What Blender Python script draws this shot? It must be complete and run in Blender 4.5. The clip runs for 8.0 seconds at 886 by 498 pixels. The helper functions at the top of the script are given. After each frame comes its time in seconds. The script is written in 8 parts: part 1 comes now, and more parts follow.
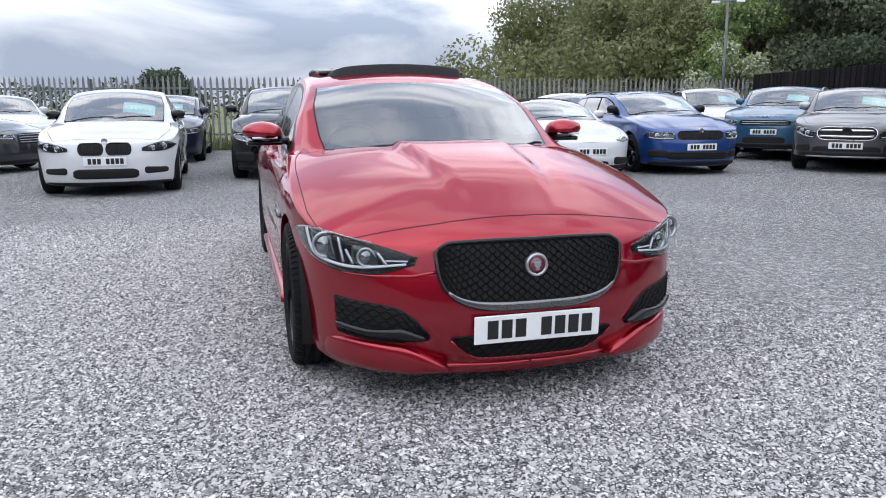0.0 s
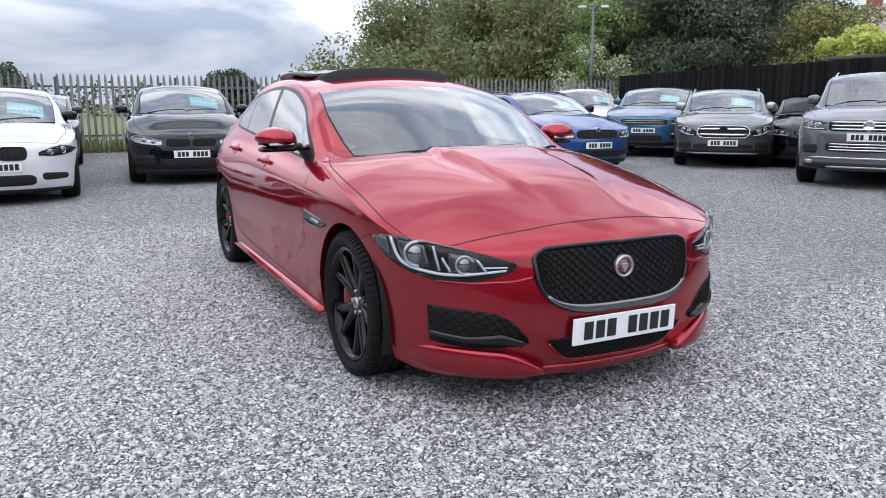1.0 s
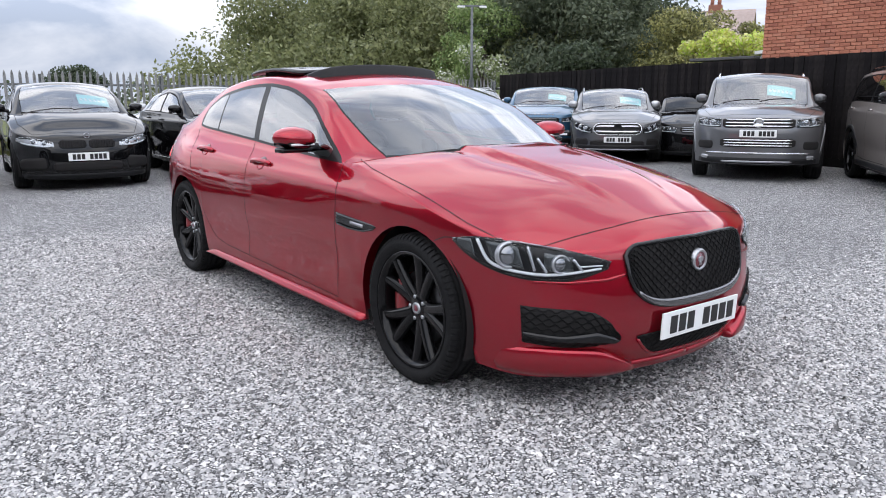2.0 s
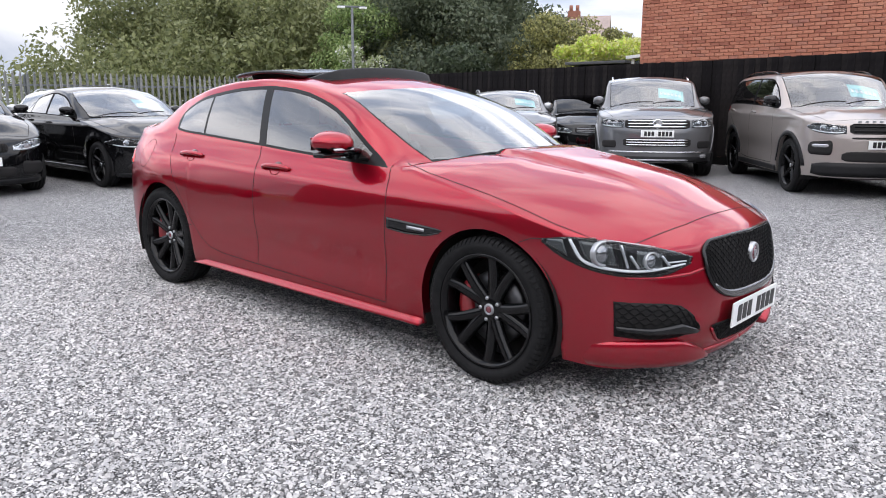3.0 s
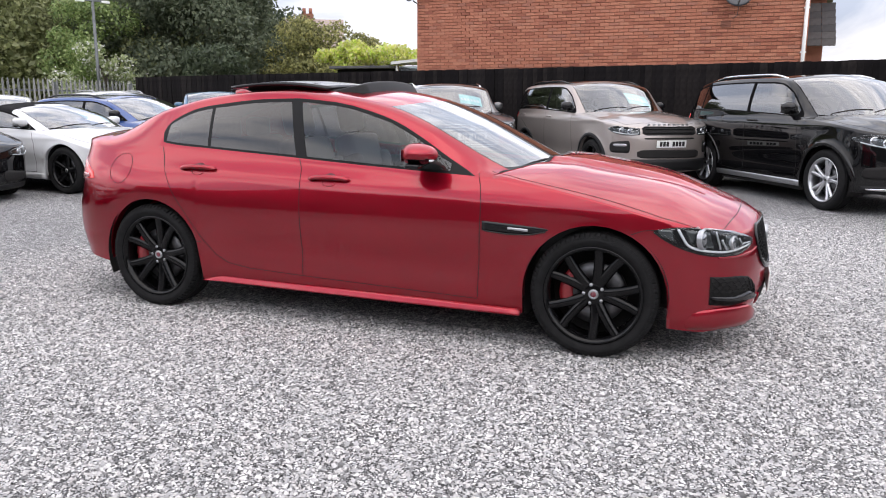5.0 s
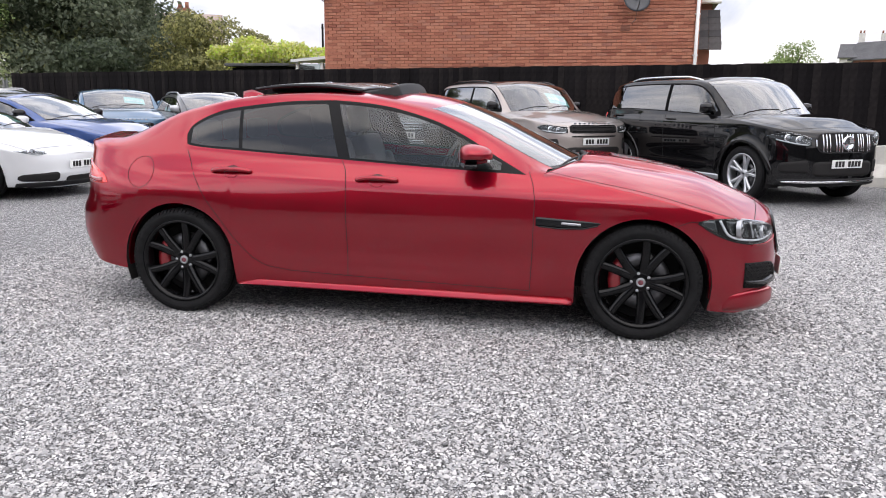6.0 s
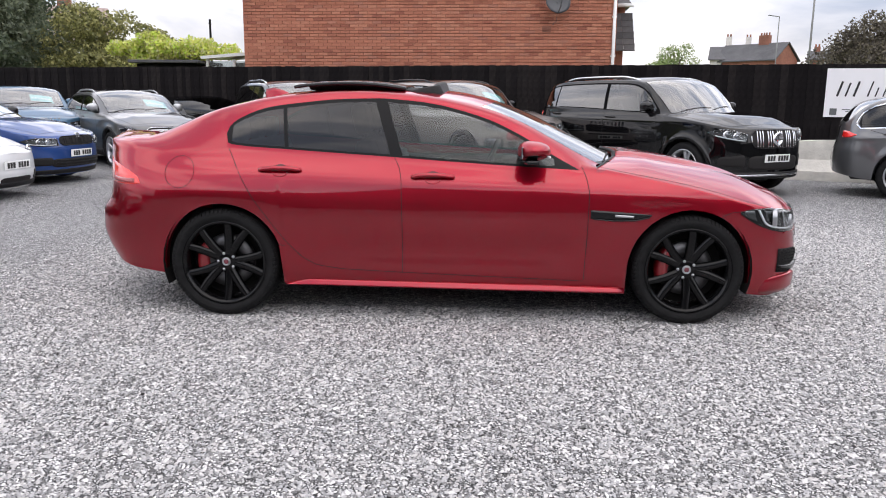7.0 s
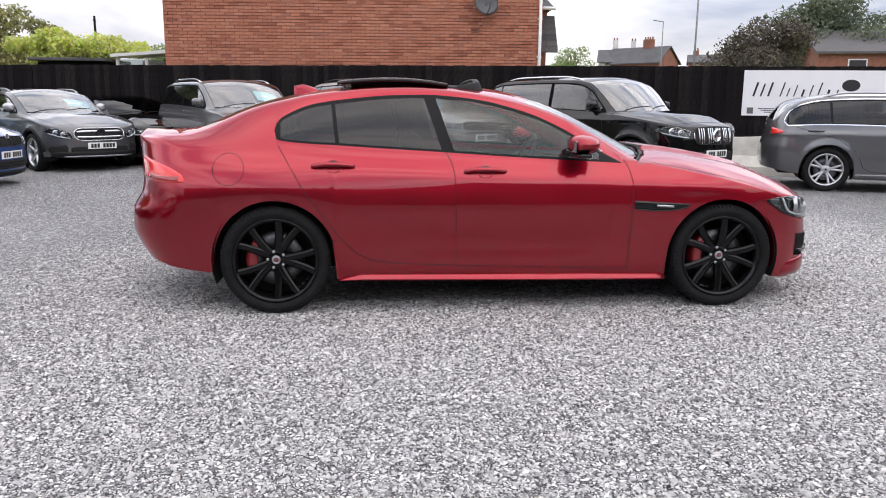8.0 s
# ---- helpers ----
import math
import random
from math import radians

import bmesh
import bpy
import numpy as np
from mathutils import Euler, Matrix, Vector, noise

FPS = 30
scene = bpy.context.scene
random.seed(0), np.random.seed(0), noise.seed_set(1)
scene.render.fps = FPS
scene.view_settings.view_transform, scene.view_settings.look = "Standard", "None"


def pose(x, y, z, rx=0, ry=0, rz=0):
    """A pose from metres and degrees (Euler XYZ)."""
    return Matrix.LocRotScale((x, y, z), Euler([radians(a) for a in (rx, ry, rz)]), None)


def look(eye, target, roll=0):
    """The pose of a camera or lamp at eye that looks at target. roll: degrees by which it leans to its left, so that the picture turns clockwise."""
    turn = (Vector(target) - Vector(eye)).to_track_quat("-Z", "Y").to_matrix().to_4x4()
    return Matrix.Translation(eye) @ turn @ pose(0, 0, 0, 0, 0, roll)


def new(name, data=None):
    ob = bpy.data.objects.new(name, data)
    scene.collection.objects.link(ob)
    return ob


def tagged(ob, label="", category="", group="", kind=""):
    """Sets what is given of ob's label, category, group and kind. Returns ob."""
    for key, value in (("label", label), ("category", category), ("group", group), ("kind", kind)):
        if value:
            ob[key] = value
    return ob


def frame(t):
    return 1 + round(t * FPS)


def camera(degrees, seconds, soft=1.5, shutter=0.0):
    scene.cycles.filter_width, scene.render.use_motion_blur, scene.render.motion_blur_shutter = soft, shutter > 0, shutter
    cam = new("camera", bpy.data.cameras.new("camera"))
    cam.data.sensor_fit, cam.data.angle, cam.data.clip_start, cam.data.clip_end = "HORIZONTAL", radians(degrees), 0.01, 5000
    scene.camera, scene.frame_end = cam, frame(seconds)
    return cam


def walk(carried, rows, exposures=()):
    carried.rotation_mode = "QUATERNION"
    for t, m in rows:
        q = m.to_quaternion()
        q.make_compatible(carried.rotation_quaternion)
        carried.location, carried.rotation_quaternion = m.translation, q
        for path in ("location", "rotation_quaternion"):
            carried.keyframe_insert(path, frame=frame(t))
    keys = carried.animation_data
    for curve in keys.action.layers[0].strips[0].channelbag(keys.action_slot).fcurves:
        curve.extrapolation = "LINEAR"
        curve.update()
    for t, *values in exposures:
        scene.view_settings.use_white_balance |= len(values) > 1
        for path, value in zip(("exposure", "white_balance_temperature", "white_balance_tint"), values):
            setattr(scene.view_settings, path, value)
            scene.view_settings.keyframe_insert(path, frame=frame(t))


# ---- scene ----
from mathutils.bvhtree import BVHTree

cam = camera(60.7, 8.0, soft=1.0)
PATH = [
    (0, (-1.119, -4.912, 1.2), (-0.588, -3.022, 0.823), -0.2),
    (0.5, (-1.556, -4.784, 1.23), (-0.846, -2.953, 0.852), -0.1),
    (1, (-1.985, -4.598, 1.241), (-1.105, -2.843, 0.858), -0.1),
    (1.5, (-2.373, -4.349, 1.235), (-1.336, -2.683, 0.849), 0.0),
    (1.7, (-2.503, -4.239, 1.244), (-1.404, -2.613, 0.857), 0.0),
    (2.8, (-3.266, -3.583, 1.219), (-1.862, -2.211, 0.834), 0.0),
    (3, (-3.413, -3.466, 1.256), (-1.957, -2.15, 0.871), 0.1),
    (3.5, (-3.753, -3.126, 1.257), (-2.177, -1.955, 0.875), 0.1),
    (4, (-4.098, -2.795, 1.29), (-2.418, -1.781, 0.906), 0.2),
    (5.5, (-4.981, -1.593, 1.329), (-3.091, -1.061, 0.949), 0.3),
    (6, (-5.169, -1.112, 1.342), (-3.242, -0.737, 0.958), 0.4),
    (6.5, (-5.274, -0.626, 1.327), (-3.325, -0.4, 0.943), 0.5),
    (7, (-5.388, -0.132, 1.332), (-3.428, -0.047, 0.947), 0.5),
    (7.5, (-5.408, 0.355, 1.316), (-3.446, 0.301, 0.933), 0.5),
    (8, (-5.473, 0.84, 1.294), (-3.519, 0.649, 0.914), 0.5),
]
walk(cam, [(t, look(eye, target, roll)) for t, eye, target, roll in PATH],
     [(0, -0.14, 6450, 10), (1.5, -0.04, 6520, 11), (3.5, 0.16, 6880, 13), (5.5, 0.10, 7020, 14), (8, -0.03, 7000, 14)])

# ---- light: bright overcast sky ----
SUN_EL, SUN_AZ = 70.0, 225.0     # degrees; azimuth clockwise from +y
world = bpy.data.worlds.new("overcast_sky")
scene.world = world
world.use_nodes = True
wn, wl = world.node_tree.nodes, world.node_tree.links
wn.clear()
w_out = wn.new("ShaderNodeOutputWorld")
w_bg = wn.new("ShaderNodeBackground")
w_sky = wn.new("ShaderNodeTexSky")
w_sky.sky_type = 'NISHITA'
w_sky.sun_disc = False
w_sky.sun_elevation, w_sky.sun_rotation = radians(SUN_EL), radians(SUN_AZ)
w_sky.dust_density, w_sky.ozone_density = 2.0, 1.5
w_tc = wn.new("ShaderNodeTexCoord")
w_map = wn.new("ShaderNodeMapping")
w_map.inputs["Scale"].default_value = (1.0, 1.0, 3.2)
w_no = wn.new("ShaderNodeTexNoise")
w_no.inputs["Scale"].default_value = 2.4
w_no.inputs["Detail"].default_value = 7.0
w_no.inputs["Roughness"].default_value = 0.52
w_no.inputs["Distortion"].default_value = 0.5
w_ra = wn.new("ShaderNodeValToRGB")
w_ra.color_ramp.elements[0].position, w_ra.color_ramp.elements[0].color = 0.40, (5.2, 6.1, 7.9, 1)
w_ra.color_ramp.elements[1].position, w_ra.color_ramp.elements[1].color = 0.60, (13.0, 13.3, 14.1, 1)
w_mix = wn.new("ShaderNodeMixRGB")
w_mix.inputs[0].default_value = 0.88
wl.new(w_tc.outputs["Generated"], w_map.inputs["Vector"])
wl.new(w_map.outputs[0], w_no.inputs["Vector"])
wl.new(w_no.outputs["Fac"], w_ra.inputs[0])
wl.new(w_sky.outputs[0], w_mix.inputs[1])
wl.new(w_ra.outputs[0], w_mix.inputs[2])
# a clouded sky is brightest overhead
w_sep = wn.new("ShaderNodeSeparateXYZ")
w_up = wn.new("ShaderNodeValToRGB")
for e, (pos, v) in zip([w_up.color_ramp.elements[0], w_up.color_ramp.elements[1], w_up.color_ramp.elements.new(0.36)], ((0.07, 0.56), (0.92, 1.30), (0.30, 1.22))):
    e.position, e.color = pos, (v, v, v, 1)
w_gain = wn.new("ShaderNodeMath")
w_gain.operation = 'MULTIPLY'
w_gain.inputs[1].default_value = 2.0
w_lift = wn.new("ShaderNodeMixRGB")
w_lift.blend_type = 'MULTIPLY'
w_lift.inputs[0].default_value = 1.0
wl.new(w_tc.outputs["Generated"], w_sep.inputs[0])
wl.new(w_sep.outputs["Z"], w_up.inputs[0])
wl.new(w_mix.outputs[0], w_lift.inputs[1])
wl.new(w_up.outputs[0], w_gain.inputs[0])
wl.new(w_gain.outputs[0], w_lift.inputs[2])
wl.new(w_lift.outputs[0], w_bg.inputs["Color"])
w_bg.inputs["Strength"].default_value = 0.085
wl.new(w_bg.outputs[0], w_out.inputs["Surface"])

sun_data = bpy.data.lights.new("sun", 'SUN')
sun_data.energy, sun_data.angle, sun_data.color = 0.9, radians(85), (1.0, 0.96, 0.9)
sun = new("sun", sun_data)
sa, se = radians(SUN_AZ), radians(SUN_EL)
sun.matrix_world = look((0, 0, 0), (-math.sin(sa) * math.cos(se), -math.cos(sa) * math.cos(se), -math.sin(se)))

# ---- materials ----
def mat(name, color, rough=0.5, metal=0.0, coat=0.0, noise_scale=0.0, var=0.0, bump=0.0, bump_scale=0.0, spec=0.5, emit=None, rvar=0.0):
    """Principled material with colour variation at two scales and fine bump."""
    m = bpy.data.materials.new(name)
    m.use_nodes = True
    nt = m.node_tree
    b = nt.nodes["Principled BSDF"]
    b.inputs["Base Color"].default_value = (*color, 1)
    b.inputs["Roughness"].default_value = rough
    b.inputs["Metallic"].default_value = metal
    b.inputs["Specular IOR Level"].default_value = spec
    if coat:
        b.inputs["Coat Weight"].default_value = coat
        b.inputs["Coat Roughness"].default_value = 0.07
    if emit:
        b.inputs["Emission Color"].default_value = (*emit[0], 1)
        b.inputs["Emission Strength"].default_value = emit[1]
    if noise_scale:
        tc = nt.nodes.new("ShaderNodeTexCoord")
        n1 = nt.nodes.new("ShaderNodeTexNoise")
        n1.inputs["Scale"].default_value = noise_scale
        n1.inputs["Detail"].default_value = 5
        n2 = nt.nodes.new("ShaderNodeTexNoise")
        n2.inputs["Scale"].default_value = noise_scale * 0.13
        n2.inputs["Detail"].default_value = 3
        ad = nt.nodes.new("ShaderNodeMath")
        ad.operation = 'ADD'
        mr = nt.nodes.new("ShaderNodeMapRange")
        mr.inputs[1].default_value, mr.inputs[2].default_value = 0.7, 1.3
        mr.inputs[3].default_value, mr.inputs[4].default_value = 1 - var, 1 + var
        mx = nt.nodes.new("ShaderNodeMixRGB")
        mx.blend_type = 'MULTIPLY'
        mx.inputs[0].default_value = 1.0
        mx.inputs[1].default_value = (*color, 1)
        nt.links.new(tc.outputs["Object"], n1.inputs["Vector"])
        nt.links.new(tc.outputs["Object"], n2.inputs["Vector"])
        nt.links.new(n1.outputs["Fac"], ad.inputs[0])
        nt.links.new(n2.outputs["Fac"], ad.inputs[1])
        nt.links.new(ad.outputs[0], mr.inputs[0])
        nt.links.new(mr.outputs[0], mx.inputs[2])
        nt.links.new(mx.outputs[0], b.inputs["Base Color"])
        if rvar:
            m2 = nt.nodes.new("ShaderNodeMapRange")
            m2.inputs[1].default_value, m2.inputs[2].default_value = 0.35, 0.65
            m2.inputs[3].default_value, m2.inputs[4].default_value = rough, rough + rvar
            nt.links.new(n2.outputs["Fac"], m2.inputs[0])
            nt.links.new(m2.outputs[0], b.inputs["Roughness"])
    if bump:
        tc2 = nt.nodes.new("ShaderNodeTexCoord")
        n3 = nt.nodes.new("ShaderNodeTexNoise")
        n3.inputs["Scale"].default_value = bump_scale
        n3.inputs["Detail"].default_value = 4
        bp = nt.nodes.new("ShaderNodeBump")
        bp.inputs["Strength"].default_value = bump
        bp.inputs["Distance"].default_value = 0.01
        nt.links.new(tc2.outputs["Object"], n3.inputs["Vector"])
        nt.links.new(n3.outputs["Fac"], bp.inputs["Height"])
        nt.links.new(bp.outputs[0], b.inputs["Normal"])
    return m


def paint(name, color, metal=0.35, rough=0.3, spec=0.2, edge=None, ior=1.53):
    """Car lacquer: coloured base with a clear coat and a little road dust in the roughness; edge: the tint of the flakes at grazing angles."""
    m = mat(name, color, rough=rough, metal=metal, coat=1.0, noise_scale=3.0, var=0.05, rvar=0.08, spec=spec)
    b = m.node_tree.nodes["Principled BSDF"]
    b.inputs["Coat IOR"].default_value = ior
    b.inputs["Coat Roughness"].default_value = 0.028
    if edge:
        b.inputs["Specular Tint"].default_value = (*edge, 1)
    return m


def glass(name, tint, gloss=1.0, power=3.2, base=0.025, slope=0.90):
    """Thin window glass: tinted see-through with mirror gloss by Fresnel."""
    m = bpy.data.materials.new(name)
    m.use_nodes = True
    nt = m.node_tree
    nt.nodes.clear()
    out = nt.nodes.new("ShaderNodeOutputMaterial")
    tr = nt.nodes.new("ShaderNodeBsdfTransparent")
    tr.inputs[0].default_value = (*tint, 1)
    gl = nt.nodes.new("ShaderNodeBsdfGlossy")
    gl.inputs["Roughness"].default_value = 0.02
    lw = nt.nodes.new("ShaderNodeLayerWeight")
    lw.inputs["Blend"].default_value = 0.5
    pw = nt.nodes.new("ShaderNodeMath")
    pw.operation = 'POWER'
    pw.inputs[1].default_value = power
    ma = nt.nodes.new("ShaderNodeMath")
    ma.operation = 'MULTIPLY_ADD'
    ma.inputs[1].default_value, ma.inputs[2].default_value = slope, base + 0.065 * gloss
    nt.links.new(lw.outputs["Facing"], pw.inputs[0])
    nt.links.new(pw.outputs[0], ma.inputs[0])
    mx = nt.nodes.new("ShaderNodeMixShader")
    nt.links.new(ma.outputs[0], mx.inputs[0])
    nt.links.new(tr.outputs[0], mx.inputs[1])
    nt.links.new(gl.outputs[0], mx.inputs[2])
    nt.links.new(mx.outputs[0], out.inputs[0])
    return m


M_RED = paint("red_metallic_lacquer", (0.31, 0.0040, 0.0165), metal=0.90, rough=0.29, edge=(1.0, 0.36, 0.45), ior=1.54)
M_WHITE = paint("white_lacquer", (0.58, 0.59, 0.60), metal=0.0)
M_BLACK = paint("black_lacquer", (0.003, 0.003, 0.0035), metal=0.0, spec=0.0, ior=1.5)
M_DKGREY = paint("dark_grey_lacquer", (0.035, 0.038, 0.042), metal=0.5, ior=1.66)
M_GREY = paint("grey_lacquer", (0.105, 0.106, 0.11), metal=0.65, ior=1.66)
M_MIDGREY = paint("mid_grey_lacquer", (0.12, 0.122, 0.128), metal=0.6, ior=1.66)
M_BRONZE = paint("warm_grey_lacquer", (0.33, 0.29, 0.27), metal=0.6, ior=1.66)
M_BLUE = paint("bright_blue_lacquer", (0.012, 0.055, 0.215), metal=0.45, ior=1.66)
M_TEAL = paint("teal_blue_lacquer", (0.03, 0.105, 0.19), metal=0.5, ior=1.66)
M_SILVER = paint("silver_lacquer", (0.45, 0.46, 0.47), metal=0.7)
M_NAVY = paint("navy_lacquer", (0.02, 0.025, 0.045), metal=0.4)
M_TRIM = mat("gloss_black_trim", (0.005, 0.005, 0.006), rough=0.22, spec=0.35, coat=0.15)
M_WINTRIM = mat("satin_black_window_trim", (0.006, 0.006, 0.0065), rough=0.32, spec=0.16)
M_SEAL = mat("window_seal_black", (0.004, 0.004, 0.0045), rough=0.6, spec=0.03)
M_CLOTH = mat("black_roof_fabric", (0.012, 0.012, 0.013), rough=0.9, spec=0.1, noise_scale=40, var=0.2, bump=0.2, bump_scale=150)
M_PLASTIC = mat("black_plastic", (0.010, 0.010, 0.011), rough=0.55, spec=0.25, noise_scale=60, var=0.2)
# shaded copy of the body red for the door handle bowls
M_BOWL_SHADE = mat("handle_recess_shade", (0.075, 0.003, 0.007), rough=0.35, metal=0.5, coat=0.5)
M_SEAM = mat("panel_seam_dark_red", (0.022, 0.002, 0.004), rough=0.7)
M_LAMP_MID = mat("headlight_smoked_panel", (0.065, 0.07, 0.072), rough=0.25, metal=0.6, coat=0.5)
M_GAP = mat("panel_gap_black", (0.004, 0.003, 0.003), rough=0.8)
M_RUBBER = mat("tyre_rubber", (0.011, 0.011, 0.0115), rough=0.7, spec=0.14, noise_scale=30, var=0.3, bump=0.3, bump_scale=160)
M_RIM_BLACK = mat("gloss_black_alloy", (0.004, 0.004, 0.0045), rough=0.12, spec=0.22, coat=0.08)
M_RIM_SILVER = mat("silver_alloy", (0.55, 0.56, 0.58), rough=0.28, metal=0.9, noise_scale=20, var=0.1)
M_CHROME = mat("chrome", (0.75, 0.76, 0.78), rough=0.08, metal=1.0)
M_SATIN = mat("satin_silver", (0.42, 0.43, 0.45), rough=0.3, metal=0.85)
M_STEEL = mat("brake_steel", (0.11, 0.11, 0.115), rough=0.45, metal=1.0, noise_scale=40, var=0.2)
M_CALIPER = mat("red_caliper", (0.17, 0.006, 0.010), rough=0.35, coat=0.5)
M_LAMP = mat("headlight_reflector", (0.50, 0.51, 0.53), rough=0.22, metal=0.65, coat=0.5)
M_LAMP_DARK = mat("headlight_housing", (0.008, 0.008, 0.009), rough=0.3, spec=0.2)
M_LAMP_WHITE = mat("daytime_light_strip", (0.66, 0.68, 0.70), rough=0.15, coat=1.0)
M_LAMP_RED = mat("tail_light_red", (0.78, 0.022, 0.020), rough=0.12, spec=0.4, coat=1.0)
M_LAMP_RED_DARK = mat("tail_light_dark_band", (0.30, 0.008, 0.012), rough=0.12, spec=0.4, coat=1.0)
M_PLATE = mat("plate_white", (0.80, 0.81, 0.80), rough=0.35, noise_scale=12, var=0.03)
M_PLATE_INK = mat("plate_black", (0.012, 0.012, 0.012), rough=0.4)
M_STICKER = mat("teal_price_card", (0.24, 0.68, 0.67), rough=0.5, noise_scale=8, var=0.05)
M_STICKER_INK = mat("price_card_white", (0.78, 0.86, 0.86), rough=0.5)
M_LEATHER = mat("black_leather", (0.022, 0.022, 0.024), rough=0.5, noise_scale=25, var=0.25, bump=0.2, bump_scale=90)
M_LEATHER_L = mat("grey_leather", (0.16, 0.16, 0.16), rough=0.5, noise_scale=25, var=0.15, bump=0.2, bump_scale=90)
M_INTERIOR = mat("interior_plastic", (0.02, 0.02, 0.021), rough=0.7, noise_scale=30, var=0.2)
M_BADGE_RED = mat("badge_red", (0.15, 0.02, 0.032), rough=0.2, coat=1.0)
M_GLASS = glass("windscreen_glass", (0.55, 0.60, 0.60), 1.0, 2.5, 0.05, 0.95)
M_GLASS_YARD = glass("sloped_windscreen_glass", (0.76, 0.82, 0.82), 0.9, 2.0, 0.07, 0.92)
M_GLASS_BLACK = glass("blacked_out_glass", (0.03, 0.03, 0.035), 0.0, 4.0, 0.02, 0.6)
M_GLASS_DARK = glass("tinted_glass", (0.10, 0.105, 0.115), 0.35, 2.0)
M_GLASS_MID = glass("side_glass", (0.62, 0.66, 0.66), 0.35, 2.0)

M_LENS = mat("projector_lens_glass", (0.22, 0.23, 0.245), rough=0.10, metal=0.8, coat=1.0)
M_GLASS_CLEAR = glass("lamp_cover_glass", (0.93, 0.95, 0.96), 0.15, 3.2, 0.012)
M_MESH = mat("grille_mesh_black", (0.005, 0.005, 0.0055), rough=0.5, spec=0.09)
M_CHIN = mat("satin_grey_chin", (0.20, 0.20, 0.205), rough=0.24, metal=0.95)
# ---- mesh helpers ----
def pchip(pts):
    """Monotone cubic curve through (x, y) points, held flat outside them."""
    pts = sorted(pts)
    pts = [p for i, p in enumerate(pts) if not i or p[0] - pts[i - 1][0] > 1e-5]
    xs, ys = np.array([p[0] for p in pts], float), np.array([p[1] for p in pts], float)
    h, d = np.diff(xs), np.diff(ys) / np.diff(xs)
    m = np.zeros(len(xs))
    if len(xs) > 2:
        for i in range(1, len(xs) - 1):
            if d[i - 1] * d[i] > 0:
                w1, w2 = 2 * h[i] + h[i - 1], h[i] + 2 * h[i - 1]
                m[i] = (w1 + w2) / (w1 / d[i - 1] + w2 / d[i])
    m[0], m[-1] = d[0], d[-1]

    def f(x):
        if x <= xs[0]:
            return float(ys[0])
        if x >= xs[-1]:
            return float(ys[-1])
        i = int(np.searchsorted(xs, x) - 1)
        t = (x - xs[i]) / h[i]
        return float((1 + 2 * t) * (1 - t) ** 2 * ys[i] + t * (1 - t) ** 2 * h[i] * m[i] + t * t * (3 - 2 * t) * ys[i + 1] + t * t * (t - 1) * h[i] * m[i + 1])
    return f


def mesh_of(name, verts, faces, material, smooth=True):
    me = bpy.data.meshes.new(name)
    me.from_pydata([tuple(v) for v in verts], [], faces)
    me.materials.append(material)
    if smooth:
        me.polygons.foreach_set("use_smooth", [True] * len(me.polygons))
    me.update()
    return me


def from_bm(name, bm, material, smooth=True):
    me = bpy.data.meshes.new(name)
    bm.normal_update()
    bm.to_mesh(me)
    bm.free()
    me.materials.append(material)
    if smooth:
        me.polygons.foreach_set("use_smooth", [True] * len(me.polygons))
    return me


def part(name, me, parent=None, label="", m=None):
    """Links a mesh as one object under a thing or a part."""
    ob = new(name, me)
    if parent is not None:
        ob.parent = parent
    if m is not None:
        ob.matrix_basis = m
    if label:
        ob["label"] = label
    return ob


def thing(name, label, category, m, group="", me=None, kind=""):
    ob = new(name, me)
    ob.matrix_basis = m
    return tagged(ob, label, category, group, kind)


def bm_box(bm, cx, cy, cz, sx, sy, sz, bevel=0.0, seg=2, m=None):
    r = bmesh.ops.create_cube(bm, size=1.0)
    vs = r["verts"]
    for v in vs:
        v.co = Vector((cx + v.co.x * sx, cy + v.co.y * sy, cz + v.co.z * sz))
    if m is not None:
        bmesh.ops.transform(bm, matrix=m, verts=vs)
    if bevel:
        es = list({e for v in vs for e in v.link_edges})
        bmesh.ops.bevel(bm, geom=es, offset=bevel, segments=seg, profile=0.6, affect='EDGES')


def box_mesh(name, sx, sy, sz, material, bevel=0.0, seg=2, cx=0, cy=0, cz=0, smooth=False):
    bm = bmesh.new()
    bm_box(bm, cx, cy, cz, sx, sy, sz, bevel, seg)
    return from_bm(name, bm, material, smooth)


def lathe(profile, n, axis="y"):
    """Rings of (radius, offset) points turned round the y axis."""
    verts, faces = [], []
    k = len(profile)
    for i in range(n):
        a = 2 * math.pi * i / n
        for r, o in profile:
            verts.append((r * math.cos(a), o, r * math.sin(a)))
    for i in range(n):
        j = (i + 1) % n
        for p in range(k - 1):
            faces.append((i * k + p, i * k + p + 1, j * k + p + 1, j * k + p))
    return verts, faces


